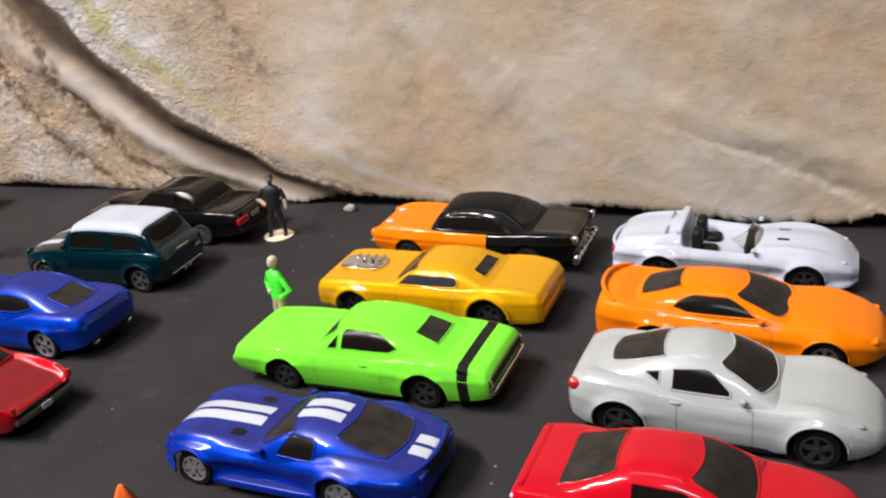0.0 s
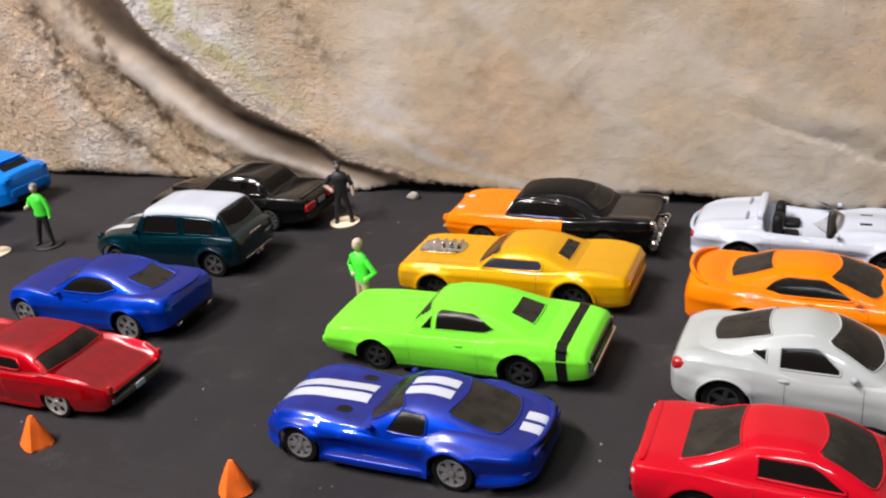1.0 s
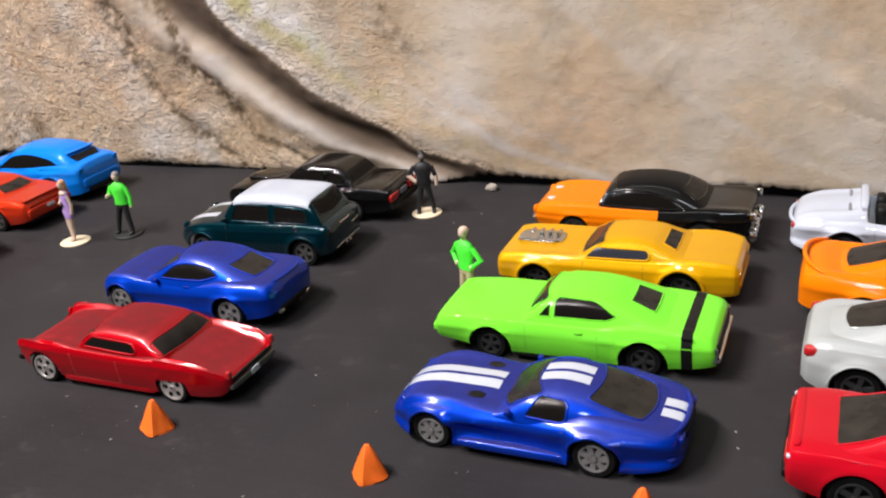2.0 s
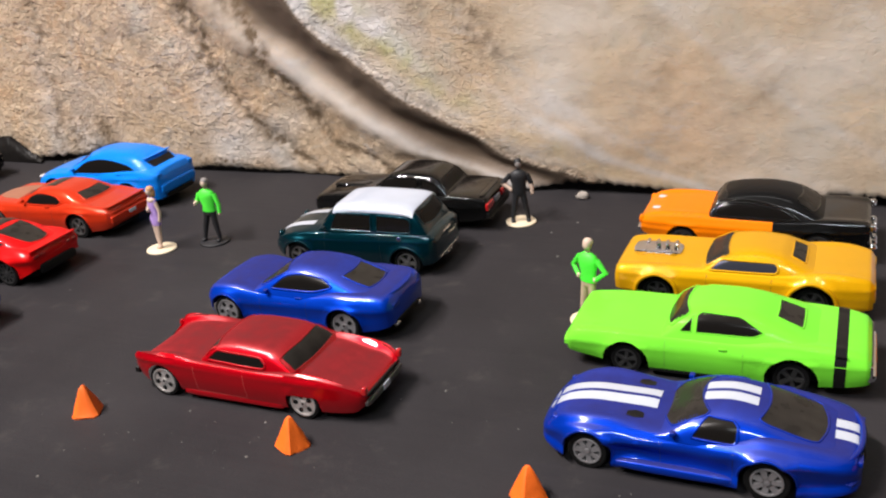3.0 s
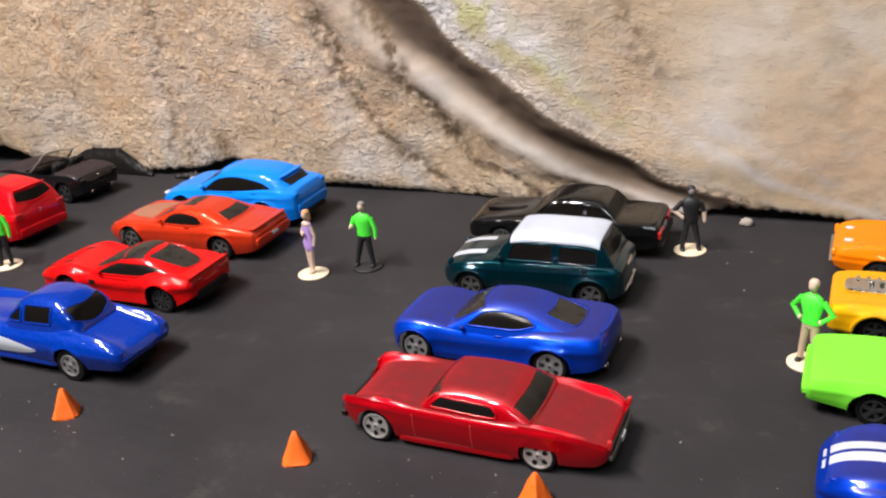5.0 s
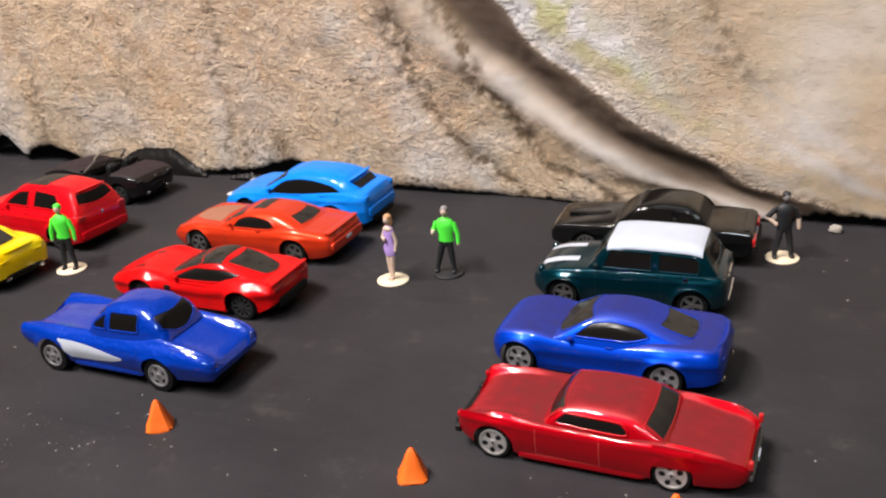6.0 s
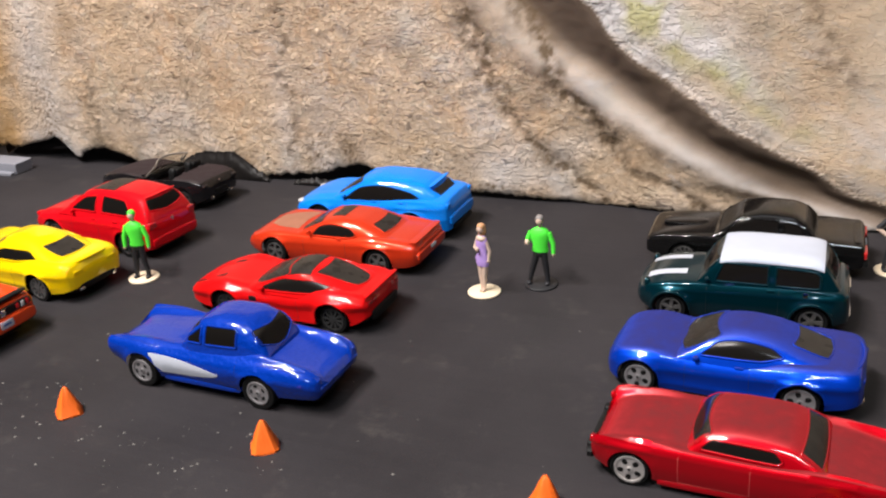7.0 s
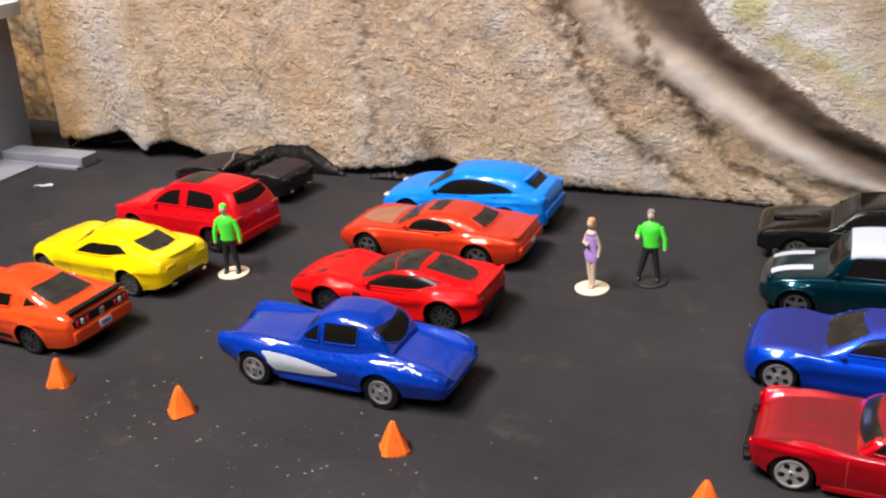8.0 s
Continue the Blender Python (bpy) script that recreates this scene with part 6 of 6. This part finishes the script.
# pearl white sports coupe
PEARL = dict(
    ridges=[([(-37, 0.2), (-29, 1.0), (-18, 0.8), (-6, 0), (9, 0), (24, 1.1), (33, 0.4)], 0.82, 0.14)], creases=[([(-38, 11.6), (0, 9.0), (38, 8.0)], [(-38, 0.2), (-22, 0.4), (0, -0.2), (38, 0)], 1.0)], wb=47.6, rf=5.5, rr=5.7, sill=3.4, rim=DARK_RIM, style="five", arch=0.35, gap=1.3, flare=0.7, bow=2.4,
    w=[(-38.0, 11.5), (-36.5, 13.8), (-29, 15.8), (-20, 16.3), (-6, 15.4), (10, 15.2), (24, 16.0), (31, 14.8), (37, 11.6), (39, 8.0)],
    top=[(-38, 13.6), (-36.5, 16.0), (-31, 17.2), (-20, 17.0), (-4, 15.2), (12, 14.8), (23, 14.6), (31, 12.8), (37, 9.6), (39, 7.4)],
    edge=[(-38, 12.4), (-36.5, 14.6), (-30, 15.8), (-20, 15.6), (-6, 13.8), (10, 13.4), (23, 13.8), (31, 11.8), (37, 8.4), (39, 6.4)],
    low=[(-38, 5.2), (-32, 3.4), (0, 2.4), (29, 2.8), (39, 4.8)],
    cabin=[(15.0, 14.2), (12.5, 16.0), (2.0, 23.0), (-5, 24.8), (-13, 23.6), (-22, 20.4), (-33.0, 16.8)], base=13.6, cw=[(-33, 11.6), (-22, 13.6), (-8, 14.4), (6, 14.0), (15, 13.2)], lean=0.48, round=3.4,
    bend=2.2, rear_bend=1.2, shield=(13.4, 2.6, 0.91), rear_glass=(-14.4, -28.2, 0.84, 0.66), corner=0.05,
    sides=[([(-10.8, 15.9), (3.4, 15.6)], [(-10.8, 20.3), (-3, 20.9), (3.4, 16.8)]), ([(-17.6, 18.6), (-14.0, 16.9)], [(-17.6, 19.0), (-14.0, 19.6)])],
    doors=[9.0, -9.2], bead=0.26, handles=[(-9.6, 13.2)], mirrors=[(6.6, 15.6)],
    bits=[lamp(-35.4, 12.7, 13.9, 2.1, 1.6, 1.6, e=0.7), ("reversing_light", LAMP_CLEAR, "", -35.2, 13.1, 12.3, 1.2, 1.1, 0.6, 0.6), ("headlight", plain("smoked_lens", (0.30, 0.33, 0.38), 0.2, coat=1.0), "smoked slanted headlight", 30.6, 11.9, 11.5, 3.4, 1.1, 0.6, 0.7)])

# red mid-engined wedge coupe
WEDGE = dict(
    wb=44.0, rf=5.4, rr=5.6, sill=3.4, rim=DARK_RIM, style="five", gap=1.2, flare=0.3, bow=4.0,
    w=[(-36.5, 13.0), (-35.5, 14.4), (-26, 15.4), (-6, 15.2), (12, 15.0), (26, 14.8), (33, 13.8), (36, 11.8)],
    top=[(-36.5, 13.2), (-35.5, 15.4), (-28, 16.0), (-8, 15.0), (10, 14.2), (24, 12.6), (32, 10.4), (36, 7.8)],
    edge=[(-36.5, 12.4), (-35.5, 14.4), (-28, 15.0), (-8, 13.8), (10, 13.0), (24, 11.4), (32, 9.2), (36, 6.8)],
    low=[(-36.5, 6.2), (-30, 4.4), (0, 3.2), (27, 3.6), (36, 4.8)],
    cabin=[(15.5, 13.4), (13, 15.2), (3.4, 20.6), (-3, 21.8), (-10, 21.6), (-14.5, 20.2), (-22, 17.2), (-31.0, 14.6)], base=13.0, cw=[(-31, 13.4), (-16, 13.8), (4, 13.8), (15.5, 13.0)], lean=0.50, round=5.5,
    shield=(14.8, 3.4, 0.86), rear_glass=(-14.4, -28.4, 0.84, 0.84), corner=0.08,
    sides=[([(-10.0, 15.6), (7.5, 14.8)], [(-10.0, 19.4), (0, 19.2), (7.5, 15.4)])],
    doors=[9.0, -10.4], 
    bits=[("spoiler", None, "", -34.4, 0, 15.6, 1.1, 12.4, 0.35, 0.6), lamp(-36.4, 9.0, 11.6, 0.5, 4.0, 1.3), ("badge", WHITE_PRINT, "", -35.7, 13.2, 13.2, 0.7, 0.7, 0.6, 0.7), ("rear_bumper", DARK, "", -36.6, 0, 8.0, 0.8, 13.0, 1.4, 0.3)])
LIME = paint("lime_enamel", (0.20, 0.80, 0.045), rough=0.45, coat=0.4, dust=0.02)
GOLDEN = paint("gold_yellow_metallic", (0.70, 0.345, 0.003), 0.15, 0.45, 0.6, 0.06, 0.1)
ROYAL = paint("royal_blue_metallic", (0.001, 0.032, 0.38), 0.40, 0.36, 0.7, 0.46, 0.1)
COBALT = paint("cobalt_blue_metallic", (0.001, 0.042, 0.45), 0.45, 0.36, 0.7, 0.56, 0.1)
NAVY = paint("bright_blue_enamel", (0.001, 0.034, 0.34), 0.1, 0.4, 1.0, 0.06, 0.0, 1.0)
TANGERINE = paint("tangerine_enamel", (0.90, 0.21, 0.002), rough=0.42, coat=0.45, dust=0.02)
INK = paint("black_enamel", (0.004, 0.004, 0.004), rough=0.3, dust=0.02)
MATT_INK = paint("satin_black", (0.007, 0.007, 0.007), rough=0.45, coat=0.3, dust=0.03)
CANDY = paint("candy_red_metallic", (0.50, 0.002, 0.009), 0.45, 0.33, 0.9, 0.58, 0.1)
TEAL = paint("dark_teal_metallic", (0.001, 0.024, 0.034), 0.55, 0.28, 1.0, 0.06, 0.2)
SKY = paint("sky_blue_enamel", (0.004, 0.21, 0.80), rough=0.35, coat=0.6, dust=0.02)
BURNT = paint("burnt_orange_metallic", (0.58, 0.036, 0.010), 0.25, 0.35, 0.8, 0.08, 0.2)
RED = paint("signal_red_enamel", (0.62, 0.005, 0.006), rough=0.38, coat=0.35, dust=0.06)
ROSE = paint("red_enamel", (0.60, 0.004, 0.010), rough=0.35, coat=0.6, dust=0.06)
CRIMSON = paint("crimson_enamel", (0.56, 0.004, 0.016), rough=0.35, coat=0.6, dust=0.08)
LEMON = paint("lemon_yellow_enamel", (0.86, 0.58, 0.002), rough=0.4, dust=0.02)
ORANGE = paint("orange_enamel", (0.74, 0.068, 0.012), rough=0.4, dust=0.03)
GUNMETAL = paint("black_grey_metallic", (0.009, 0.008, 0.009), 0.2, 0.3, 1.0, 0.45, 0.1)
WHITE = paint("white_enamel", (0.52, 0.56, 0.65), rough=0.35, coat=0.9, dust=0.02)
PEARLY = paint("pearl_white", (0.43, 0.455, 0.455), 0.05, 0.35, 1.0, 0.04, 0.1)
MINI["roof_skin"] = (-25.6, 7.2, 0.70, WHITE, "white roof")

ROW = "toy cars parked on the road"


def park(name, label, s, x, y, turn, skin):
    for kind in ("bits",):
        s[kind] = [tuple(skin if (i == 1 and v is None) else v for i, v in enumerate(bit)) for bit in s.get(kind, [])]
    if s.get("sill_mat", DARK) is None:
        s["sill_mat"] = skin
    return toy_car(name, label, s, x, y, turn, skin, ROW)


park("toy_muscle_car", "lime green die-cast fastback muscle car with black tail stripe", dict(GREEN), -0.1259, 0.2298, 180, LIME)
park("toy_muscle_car", "gold yellow die-cast muscle car, chrome engine through its hood", dict(GOLD), -0.1248, 0.2768, 180, GOLDEN)
park("toy_sports_car", "royal blue die-cast sports coupe with two white racing stripes", dict(VIPER), -0.1262, 0.1830, 179.5, ROYAL)
custom, custom_shape = park("toy_custom_car", "two-tone die-cast fifties custom, orange nose, black roof and rear", dict(CUSTOM, cabin_mat=MATT_INK, trim_mat=INK, split=(-8.0, INK, "black rear body")), -0.1245, 0.3210, 180, TANGERINE)
park("toy_hardtop_car", "candy red die-cast fifties hardtop with tail fins, dusty roof", dict(FINNED), -0.2550, 0.1824, 180, CANDY)
park("toy_coupe", "cobalt blue die-cast modern coupe with dark windows", dict(CAMARO), -0.2641, 0.2290, 179, COBALT)
park("toy_hatchback", "dark teal die-cast small hatchback with white roof and stripes", dict(MINI), -0.2650, 0.2780, 182, TEAL)
park("toy_coupe", "glossy black die-cast boxy coupe with red taillights", dict(BOXY), -0.2685, 0.3225, 182, INK)
park("toy_hatchback", "sky blue die-cast modern hatchback with dark windows", dict(HATCH), -0.4300, 0.3225, 180, SKY)
park("toy_muscle_car", "burnt orange die-cast muscle coupe with grey hood patch", dict(CHALLENGER), -0.4297, 0.2850, 180, BURNT)
park("toy_sports_car", "red die-cast low sports coupe with dark roof panel", dict(STINGRAY), -0.4210, 0.2355, 180, RED)
park("toy_roadster", "bright blue die-cast fifties roadster with white side cove", dict(COVE), -0.4186, 0.1846, 179.5, NAVY)
park("toy_roadster", "dusty black die-cast open roadster with clear windshield", dict(OPEN), -0.5535, 0.3290, 174, GUNMETAL)
park("toy_hatchback", "red die-cast five-door hatchback with dark sunroof", dict(GOLF), -0.5435, 0.2745, 174, ROSE)
park("toy_coupe", "lemon yellow die-cast modern coupe with dark windows", dict(CAMARO, rim=MID_RIM, style="split", scale=1.03, mirrors=[], handles=[], sides=[([(-21.2, 15.6), (-8, 14.1), (6.0, 13.8)], [(-21.2, 16.0), (-15, 18.3), (-3, 18.0), (6.0, 14.2)])]), -0.5505, 0.2288, 175, LEMON)
park("toy_muscle_car", "orange die-cast pony car with black tail panel", dict(PONY), -0.5538, 0.1800, 178, ORANGE)
park("toy_roadster", "white die-cast open sports car with roll hoop", dict(HOOP), -0.0305, 0.3205, 0, WHITE)
park("toy_coupe", "tangerine die-cast pony coupe with rear spoiler", dict(FLAME), -0.0230, 0.2725, -1, TANGERINE)
park("toy_sports_car", "pearl white die-cast sports coupe with black wheels", dict(PEARL), -0.0235, 0.2285, -1, PEARLY)
park("toy_sports_car", "bright red die-cast mid-engined wedge coupe", dict(WEDGE), -0.0255, 0.1825, 0, CRIMSON)


# ---- orange cones in front of the cars ----
def cone(x, y, turn, seed):
    rng = random.Random(seed)
    rings = []
    n = 20
    for r, z in ((5.4, 0.0), (5.5, 0.5), (4.9, 1.6), (3.6, 4.4), (2.3, 7.2), (1.3, 9.2), (0.7, 9.9), (0.15, 10.1)):
        row = []
        for j in range(n):
            a = 2 * math.pi * j / n
            facet = 1 / max(abs(math.cos(a)), abs(math.sin(a))) ** 0.85
            q = r * facet * 0.74 * (1 + 0.05 * rng.uniform(-1, 1))
            row.append((q * math.cos(a) + 0.25 * z * 0.08, q * math.sin(a), max(0.0, z + (0.15 * rng.uniform(-1, 1) if z else 0))))
        rings.append(row)
    verts = [p for r in rings for p in r]
    faces = grid_faces(len(rings), n, 0, True) + [tuple(range(n)), tuple(range((len(rings) - 1) * n, len(rings) * n))]
    ob = new("traffic_cone", mesh_of("traffic_cone", *mm(([(p[0], p[1], p[2] * 0.92) for p in verts], faces)), ORANGE_CLAY, 32))
    ob.matrix_world = pose(x, y, 0, 0, 0, turn)
    return tagged(ob, "small hand-made orange clay traffic cone on black road", "traffic cone", "row of orange cones")


for k, (x, y, turn) in enumerate(((-0.5064, 0.1512, 20), (-0.4550, 0.1496, 50), (-0.3832, 0.1530, 35), (-0.2978, 0.1540, 25), (-0.2272, 0.1560, 60), (-0.1585, 0.1530, 40), (-0.0905, 0.1545, 15))):
    cone(x, y, turn, k)


# ---- little standing figures ----
def fabric(name, colour):
    return plain(name, colour, 0.55, vary=0.12, scale=900, relief=0.15)


SHIRT, SKIN, CLOTH, KHAKI, LILAC, DISC, HAIR, STONE = (fabric(n, c) for n, c in (
    ("neon_green_paint", (0.08, 0.82, 0.05)), ("bare_figure_paint", (0.62, 0.46, 0.36)), ("black_figure_paint", (0.014, 0.014, 0.016)), ("beige_figure_paint", (0.50, 0.38, 0.26)),
    ("lilac_figure_paint", (0.42, 0.27, 0.62)), ("cream_disc_plastic", (0.74, 0.62, 0.44)), ("light_brown_figure_paint", (0.52, 0.27, 0.13)), ("grey_figure_paint", (0.22, 0.20, 0.19))))


def limb(points, radii, n=10):
    return tube(points, 1.0, n, radii)


def figure(x, y, turn, label, top, legs, head, arms, disc=True, bare=(), dress=False, mast=27.0, stance=2.6, lean=0.0):
    """A plain little figure, one mesh: a coat of paint per zone, no features."""
    k = mast / 27.0
    zones, shapes = [], []

    def add(shape, mat):
        shapes.append(shape)
        zones.extend([mat] * len(shape[1]))
    z0 = 0.8 if disc else 0.0
    if disc:
        prof = [(0.01, 0.0), (6.2, 0.0), (6.4, 0.25), (6.35, 0.7), (6.1, 0.85), (0.01, 0.85)]
        v, f = lathe(prof, 36)
        add(([(a, c, b) for a, b, c in v], f), DISC if disc is True else disc)
    hip, chest, neck = 12.6 * k, 20.5 * k, 22.8 * k
    for s in (-1, 1):
        foot = (0.4, s * (stance if not dress else 0.55) + lean, z0 + 0.7)
        knee = (0.3, s * (stance * 0.72 if not dress else 0.75) + lean * 0.5, z0 + 6.4 * k)
        add(limb([foot, (0.2, s * (stance * 0.97 if not dress else 0.55) + lean * 0.9, z0 + 2.0), knee, (0.0, s * 1.25, z0 + hip)], [0.95, 0.95, 1.2, 1.45] if not dress else [0.55, 0.65, 1.0, 1.3]), legs)
        add(pillow(1.0, s * (stance if not dress else 0.55) + lean, z0 + 0.6, 1.7 if not dress else 1.1, 0.95 if not dress else 0.5, 0.7, 0.7, 7, 10), CLOTH if not dress else SKIN)
    ring = [((0, 0, z0 + hip + 0.4 - (2.6 if dress else 0)), 2.3 if not dress else 2.0), ((0, 0, z0 + hip + 0.8), 2.35), ((0, 0, z0 + hip + 3.0), 2.0 if not dress else 1.55), ((0.1, 0, z0 + chest - 1.6), 2.7 if not dress else 2.0), ((0, 0, z0 + chest + 0.9), 2.3 if not dress else 1.7), ((0, 0, z0 + neck - 0.3), 0.9)]
    v, f = limb([p for p, _ in ring], [r for _, r in ring], 14)
    if not dress:
        add(pillow(0, 0, z0 + hip - 0.2, 1.65, 2.75, 1.9, 0.8, 9, 14), legs)
    v = [(p[0] * 0.80, p[1] * (1.4 if not dress else 1.3), p[2]) for p in v]
    add((v, f), top)
    add(limb([(0, 0, z0 + neck - 0.8), (0.15, 0, z0 + neck + 1.0)], [0.8, 0.75]), SKIN if head is not CLOTH else CLOTH)
    add(pillow(0.25, 0, z0 + neck + 2.2, 1.6, 1.4, 1.9, 0.95), SKIN if head is not CLOTH else STONE)
    add(pillow(-0.12, 0, z0 + neck + 2.9, 1.75, 1.6, 1.55, 0.95), head)
    if dress:
        add(pillow(0.2, 0, z0 + chest + 0.7, 1.5, 2.1, 1.3, 0.9), SKIN)
        add(pillow(-0.5, 0, z0 + neck + 1.2, 1.5, 1.7, 2.3, 0.9), head)
    for s, pts in zip((-1, 1), arms):
        pts = [(a, s * b, z0 + c * k) for a, b, c in pts]
        if s in bare:
            add(limb(pts[:2], [1.1, 1.0]), top)
            add(limb(pts[1:], [1.0, 0.75]), SKIN)
        else:
            add(limb(pts, [1.05, 0.95, 0.75] if not dress else [0.8, 0.7, 0.6]), top if not dress else SKIN)
        add(pillow(*pts[-1], 0.75, 0.7, 0.95, 0.9, 7, 10), SKIN)
    mats = []
    for m in zones:
        if m not in mats:
            mats.append(m)
    me = mesh_of("figurine", *mm(join(*shapes)), mats, 60)
    me.polygons.foreach_set("material_index", [mats.index(m) for m in zones])
    ob = new("figurine", me)
    ob.matrix_world = pose(x, y, 0.0, 0, 0, turn)
    return tagged(ob, label, "figurine", "figurines standing on the road")


DOWN = [(0, 3.4, 20.4), (0.2, 5.0, 16.2), (0.8, 5.2, 12.4)]
AKIMBO = [(0, 3.4, 20.4), (-0.6, 6.6, 16.8), (0.8, 3.4, 14.2)]
RAISED = [(0, 3.4, 20.4), (0.6, 4.8, 17.0), (2.8, 4.4, 17.0)]
SLIM = [(0, 1.9, 20.2), (-0.4, 3.2, 16.4), (0.2, 2.8, 12.8)]
FOLDED = [(0, 1.9, 20.2), (0.6, 2.9, 17.2), (2.2, 0.6, 17.4)]
figure(-0.2170, 0.3236, 290, "plain black-clad figurine on a round cream base", CLOTH, CLOTH, CLOTH, (AKIMBO, DOWN), bare=(-1, 1), stance=3.2)
figure(-0.1674, 0.2455, 245, "figurine in neon green top and beige trousers, hand on hip", SHIRT, KHAKI, SKIN, (AKIMBO, AKIMBO), mast=28.6)
figure(-0.3582, 0.2664, 255, "figurine in a lilac dress on a round cream base", LILAC, SKIN, HAIR, (FOLDED, SLIM), dress=True, mast=27.6)
figure(-0.3394, 0.2785, 275, "figurine in neon green top and black trousers on a black base", SHIRT, CLOTH, STONE, (RAISED, DOWN), disc=CLOTH, bare=(-1,), stance=3.5, lean=-0.8, mast=28.0)
figure(-0.5006, 0.2408, 285, "figurine with green top and cap on a cream base", SHIRT, CLOTH, SHIRT, (DOWN, DOWN), mast=30.0)


# ---- the grey building at the end of the road ----
def building():
    root = tagged(new("model_building"), "grey plastic model building with pale roof edge", "model building")
    root.matrix_world = pose(-0.7335, 0.3130, 0, 0, 0, 0)

    def block(x0, x1, y0, y1, z0, z1):
        a, b, c = (x1 - x0) / 2, (y1 - y0) / 2, (z1 - z0) / 2
        v, f = pillow((x0 + x1) / 2, (y0 + y1) / 2, (z0 + z1) / 2, a, b, c, 0.06, 9, 20)
        return [(p[0] + 0.055 * p[2], p[1], p[2]) for p in v], f
    part("corner_pillar", mm(block(-9, 0, 0, 12, 0, 80)), GREY_PLASTIC, root)
    part("wall_panel", mm(block(-60, -8.8, 2, 10, 0, 6)), GREY_PLASTIC, root)
    part("wall_panel", mm(block(-60, -8.8, 2, 10, 34, 80)), GREY_PLASTIC, root)
    part("window_pane", mm(block(-58, -9, 5, 6.5, 6, 34)), GLASS, root, "dark window behind the grey wall")
    for at in (-20, -32, -44):
        part("window_bar", mm(block(at - 0.8, at + 0.8, 3.2, 5.2, 6, 34)), GREY_PLASTIC, root)
    part("window_sill", mm(block(-60, -8.6, -0.8, 3, 5.4, 7.2)), GREY_PLASTIC, root)
    part("wall_rib", mm(block(-2.6, -1.2, -0.5, 0.2, 0, 80)), GREY_PLASTIC, root)
    part("side_wall", mm(block(-4, -0.3, 11.8, 48, 0, 80)), GREY_PLASTIC, root)
    part("foot_beam", mm(block(-1, 61, 24, 37, 0, 6.4)), GREY_PLASTIC, root, "low grey plastic beam")
    part("foot_flange", mm(block(-1, 60, 20.6, 24.4, 0, 1.7)), GREY_PLASTIC, root)
    part("foot_plinth", mm(block(-30, 30, -10, 24.2, 0, 1.2)), GREY_PLASTIC, root)
    part("plinth_edge", mm(block(-30, 33, -11.5, -9.8, 0, 1.4)), GREY_PLASTIC, root)
    part("roof_edge", mm(block(-62, 11, -6, 50, 81, 89)), PALE_PLASTIC, root, "pale plastic roof edge")
    return root


building()


# ---- dust and litter on the road ----
def crumbs():
    rng = random.Random(5)
    verts, faces = [], []
    spots = [(rng.uniform(-0.60, 0.06), rng.uniform(0.115, 0.20)) for _ in range(55)] + [(rng.uniform(-0.66, 0.06), rng.uniform(0.20, 0.36)) for _ in range(45)]
    for cx, cy, n, sx, sy in ((-0.468, 0.162, 14, 0.006, 0.003), (-0.47, 0.150, 10, 0.016, 0.006), (-0.425, 0.136, 24, 0.020, 0.007), (-0.405, 0.142, 26, 0.016, 0.007), (-0.255, 0.150, 20, 0.02, 0.006), (-0.47, 0.140, 16, 0.02, 0.006)):
        spots += [(rng.gauss(cx, sx), rng.gauss(cy, sy)) for _ in range(n)]
    spots += [(rng.uniform(-0.56, 0.02), rng.uniform(0.10, 0.185)) for _ in range(90)]
    for x, y in spots:
        r = rng.choice((0.00014, 0.00018, 0.00026, 0.0005))
        n = len(verts)
        for j in range(5):
            a = 2 * math.pi * j / 5 + rng.uniform(-0.4, 0.4)
            q = r * rng.uniform(0.6, 1.4)
            verts.append((x + q * math.cos(a), y + q * math.sin(a), 0.00002))
        verts.append((x, y, r * rng.uniform(0.4, 1.0)))
        faces += [(n + j, n + (j + 1) % 5, n + 5) for j in range(5)] + [tuple(n + j for j in range(4, -1, -1))]
    me = mesh_of("crumbs", verts, faces, plain("pale_crumb", (0.15, 0.14, 0.128), 0.8, vary=0.3), fix=False)
    return tagged(new("crumbs", me), "pale plaster crumbs scattered on the black road", "crumbs", kind="stuff")


crumbs()
scrap = new("paper_scrap", mesh_of("paper_scrap", *shell([[(-0.0065 + 0.0022 * i, 0.0013 * math.sin(i * 1.7) + 0.0016 * j, 0.0007 + 0.0003 * math.sin(i + 2 * j)) for j in range(3)] for i in range(7)], (0, 0, 1), 0.0003), WHITE_PRINT))
scrap.matrix_world = pose(-0.6720, 0.3068, 0, 0, 0, 20) @ Matrix.Scale(0.8, 4)
tagged(scrap, "small torn white paper scrap lying on the road", "paper scrap")
lump_rng = random.Random(3)
v, f = pillow(0, 0, 0.0014, 0.0030, 0.0022, 0.0017, 0.9, 8, 12)
v = [tuple(c * lump_rng.uniform(0.78, 1.15) for c in p[:2]) + (max(0.0, p[2] * lump_rng.uniform(0.85, 1.1)),) for p in v]
lump = new("plaster_lump", mesh_of("plaster_lump", v, f, plain("bare_plaster", (0.34, 0.30, 0.26), 0.8, vary=0.2, scale=900, relief=0.4)))
lump.matrix_world = pose(-0.1991, 0.3552, 0)
tagged(lump, "small pale plaster lump fallen beside the rock face", "plaster lump")
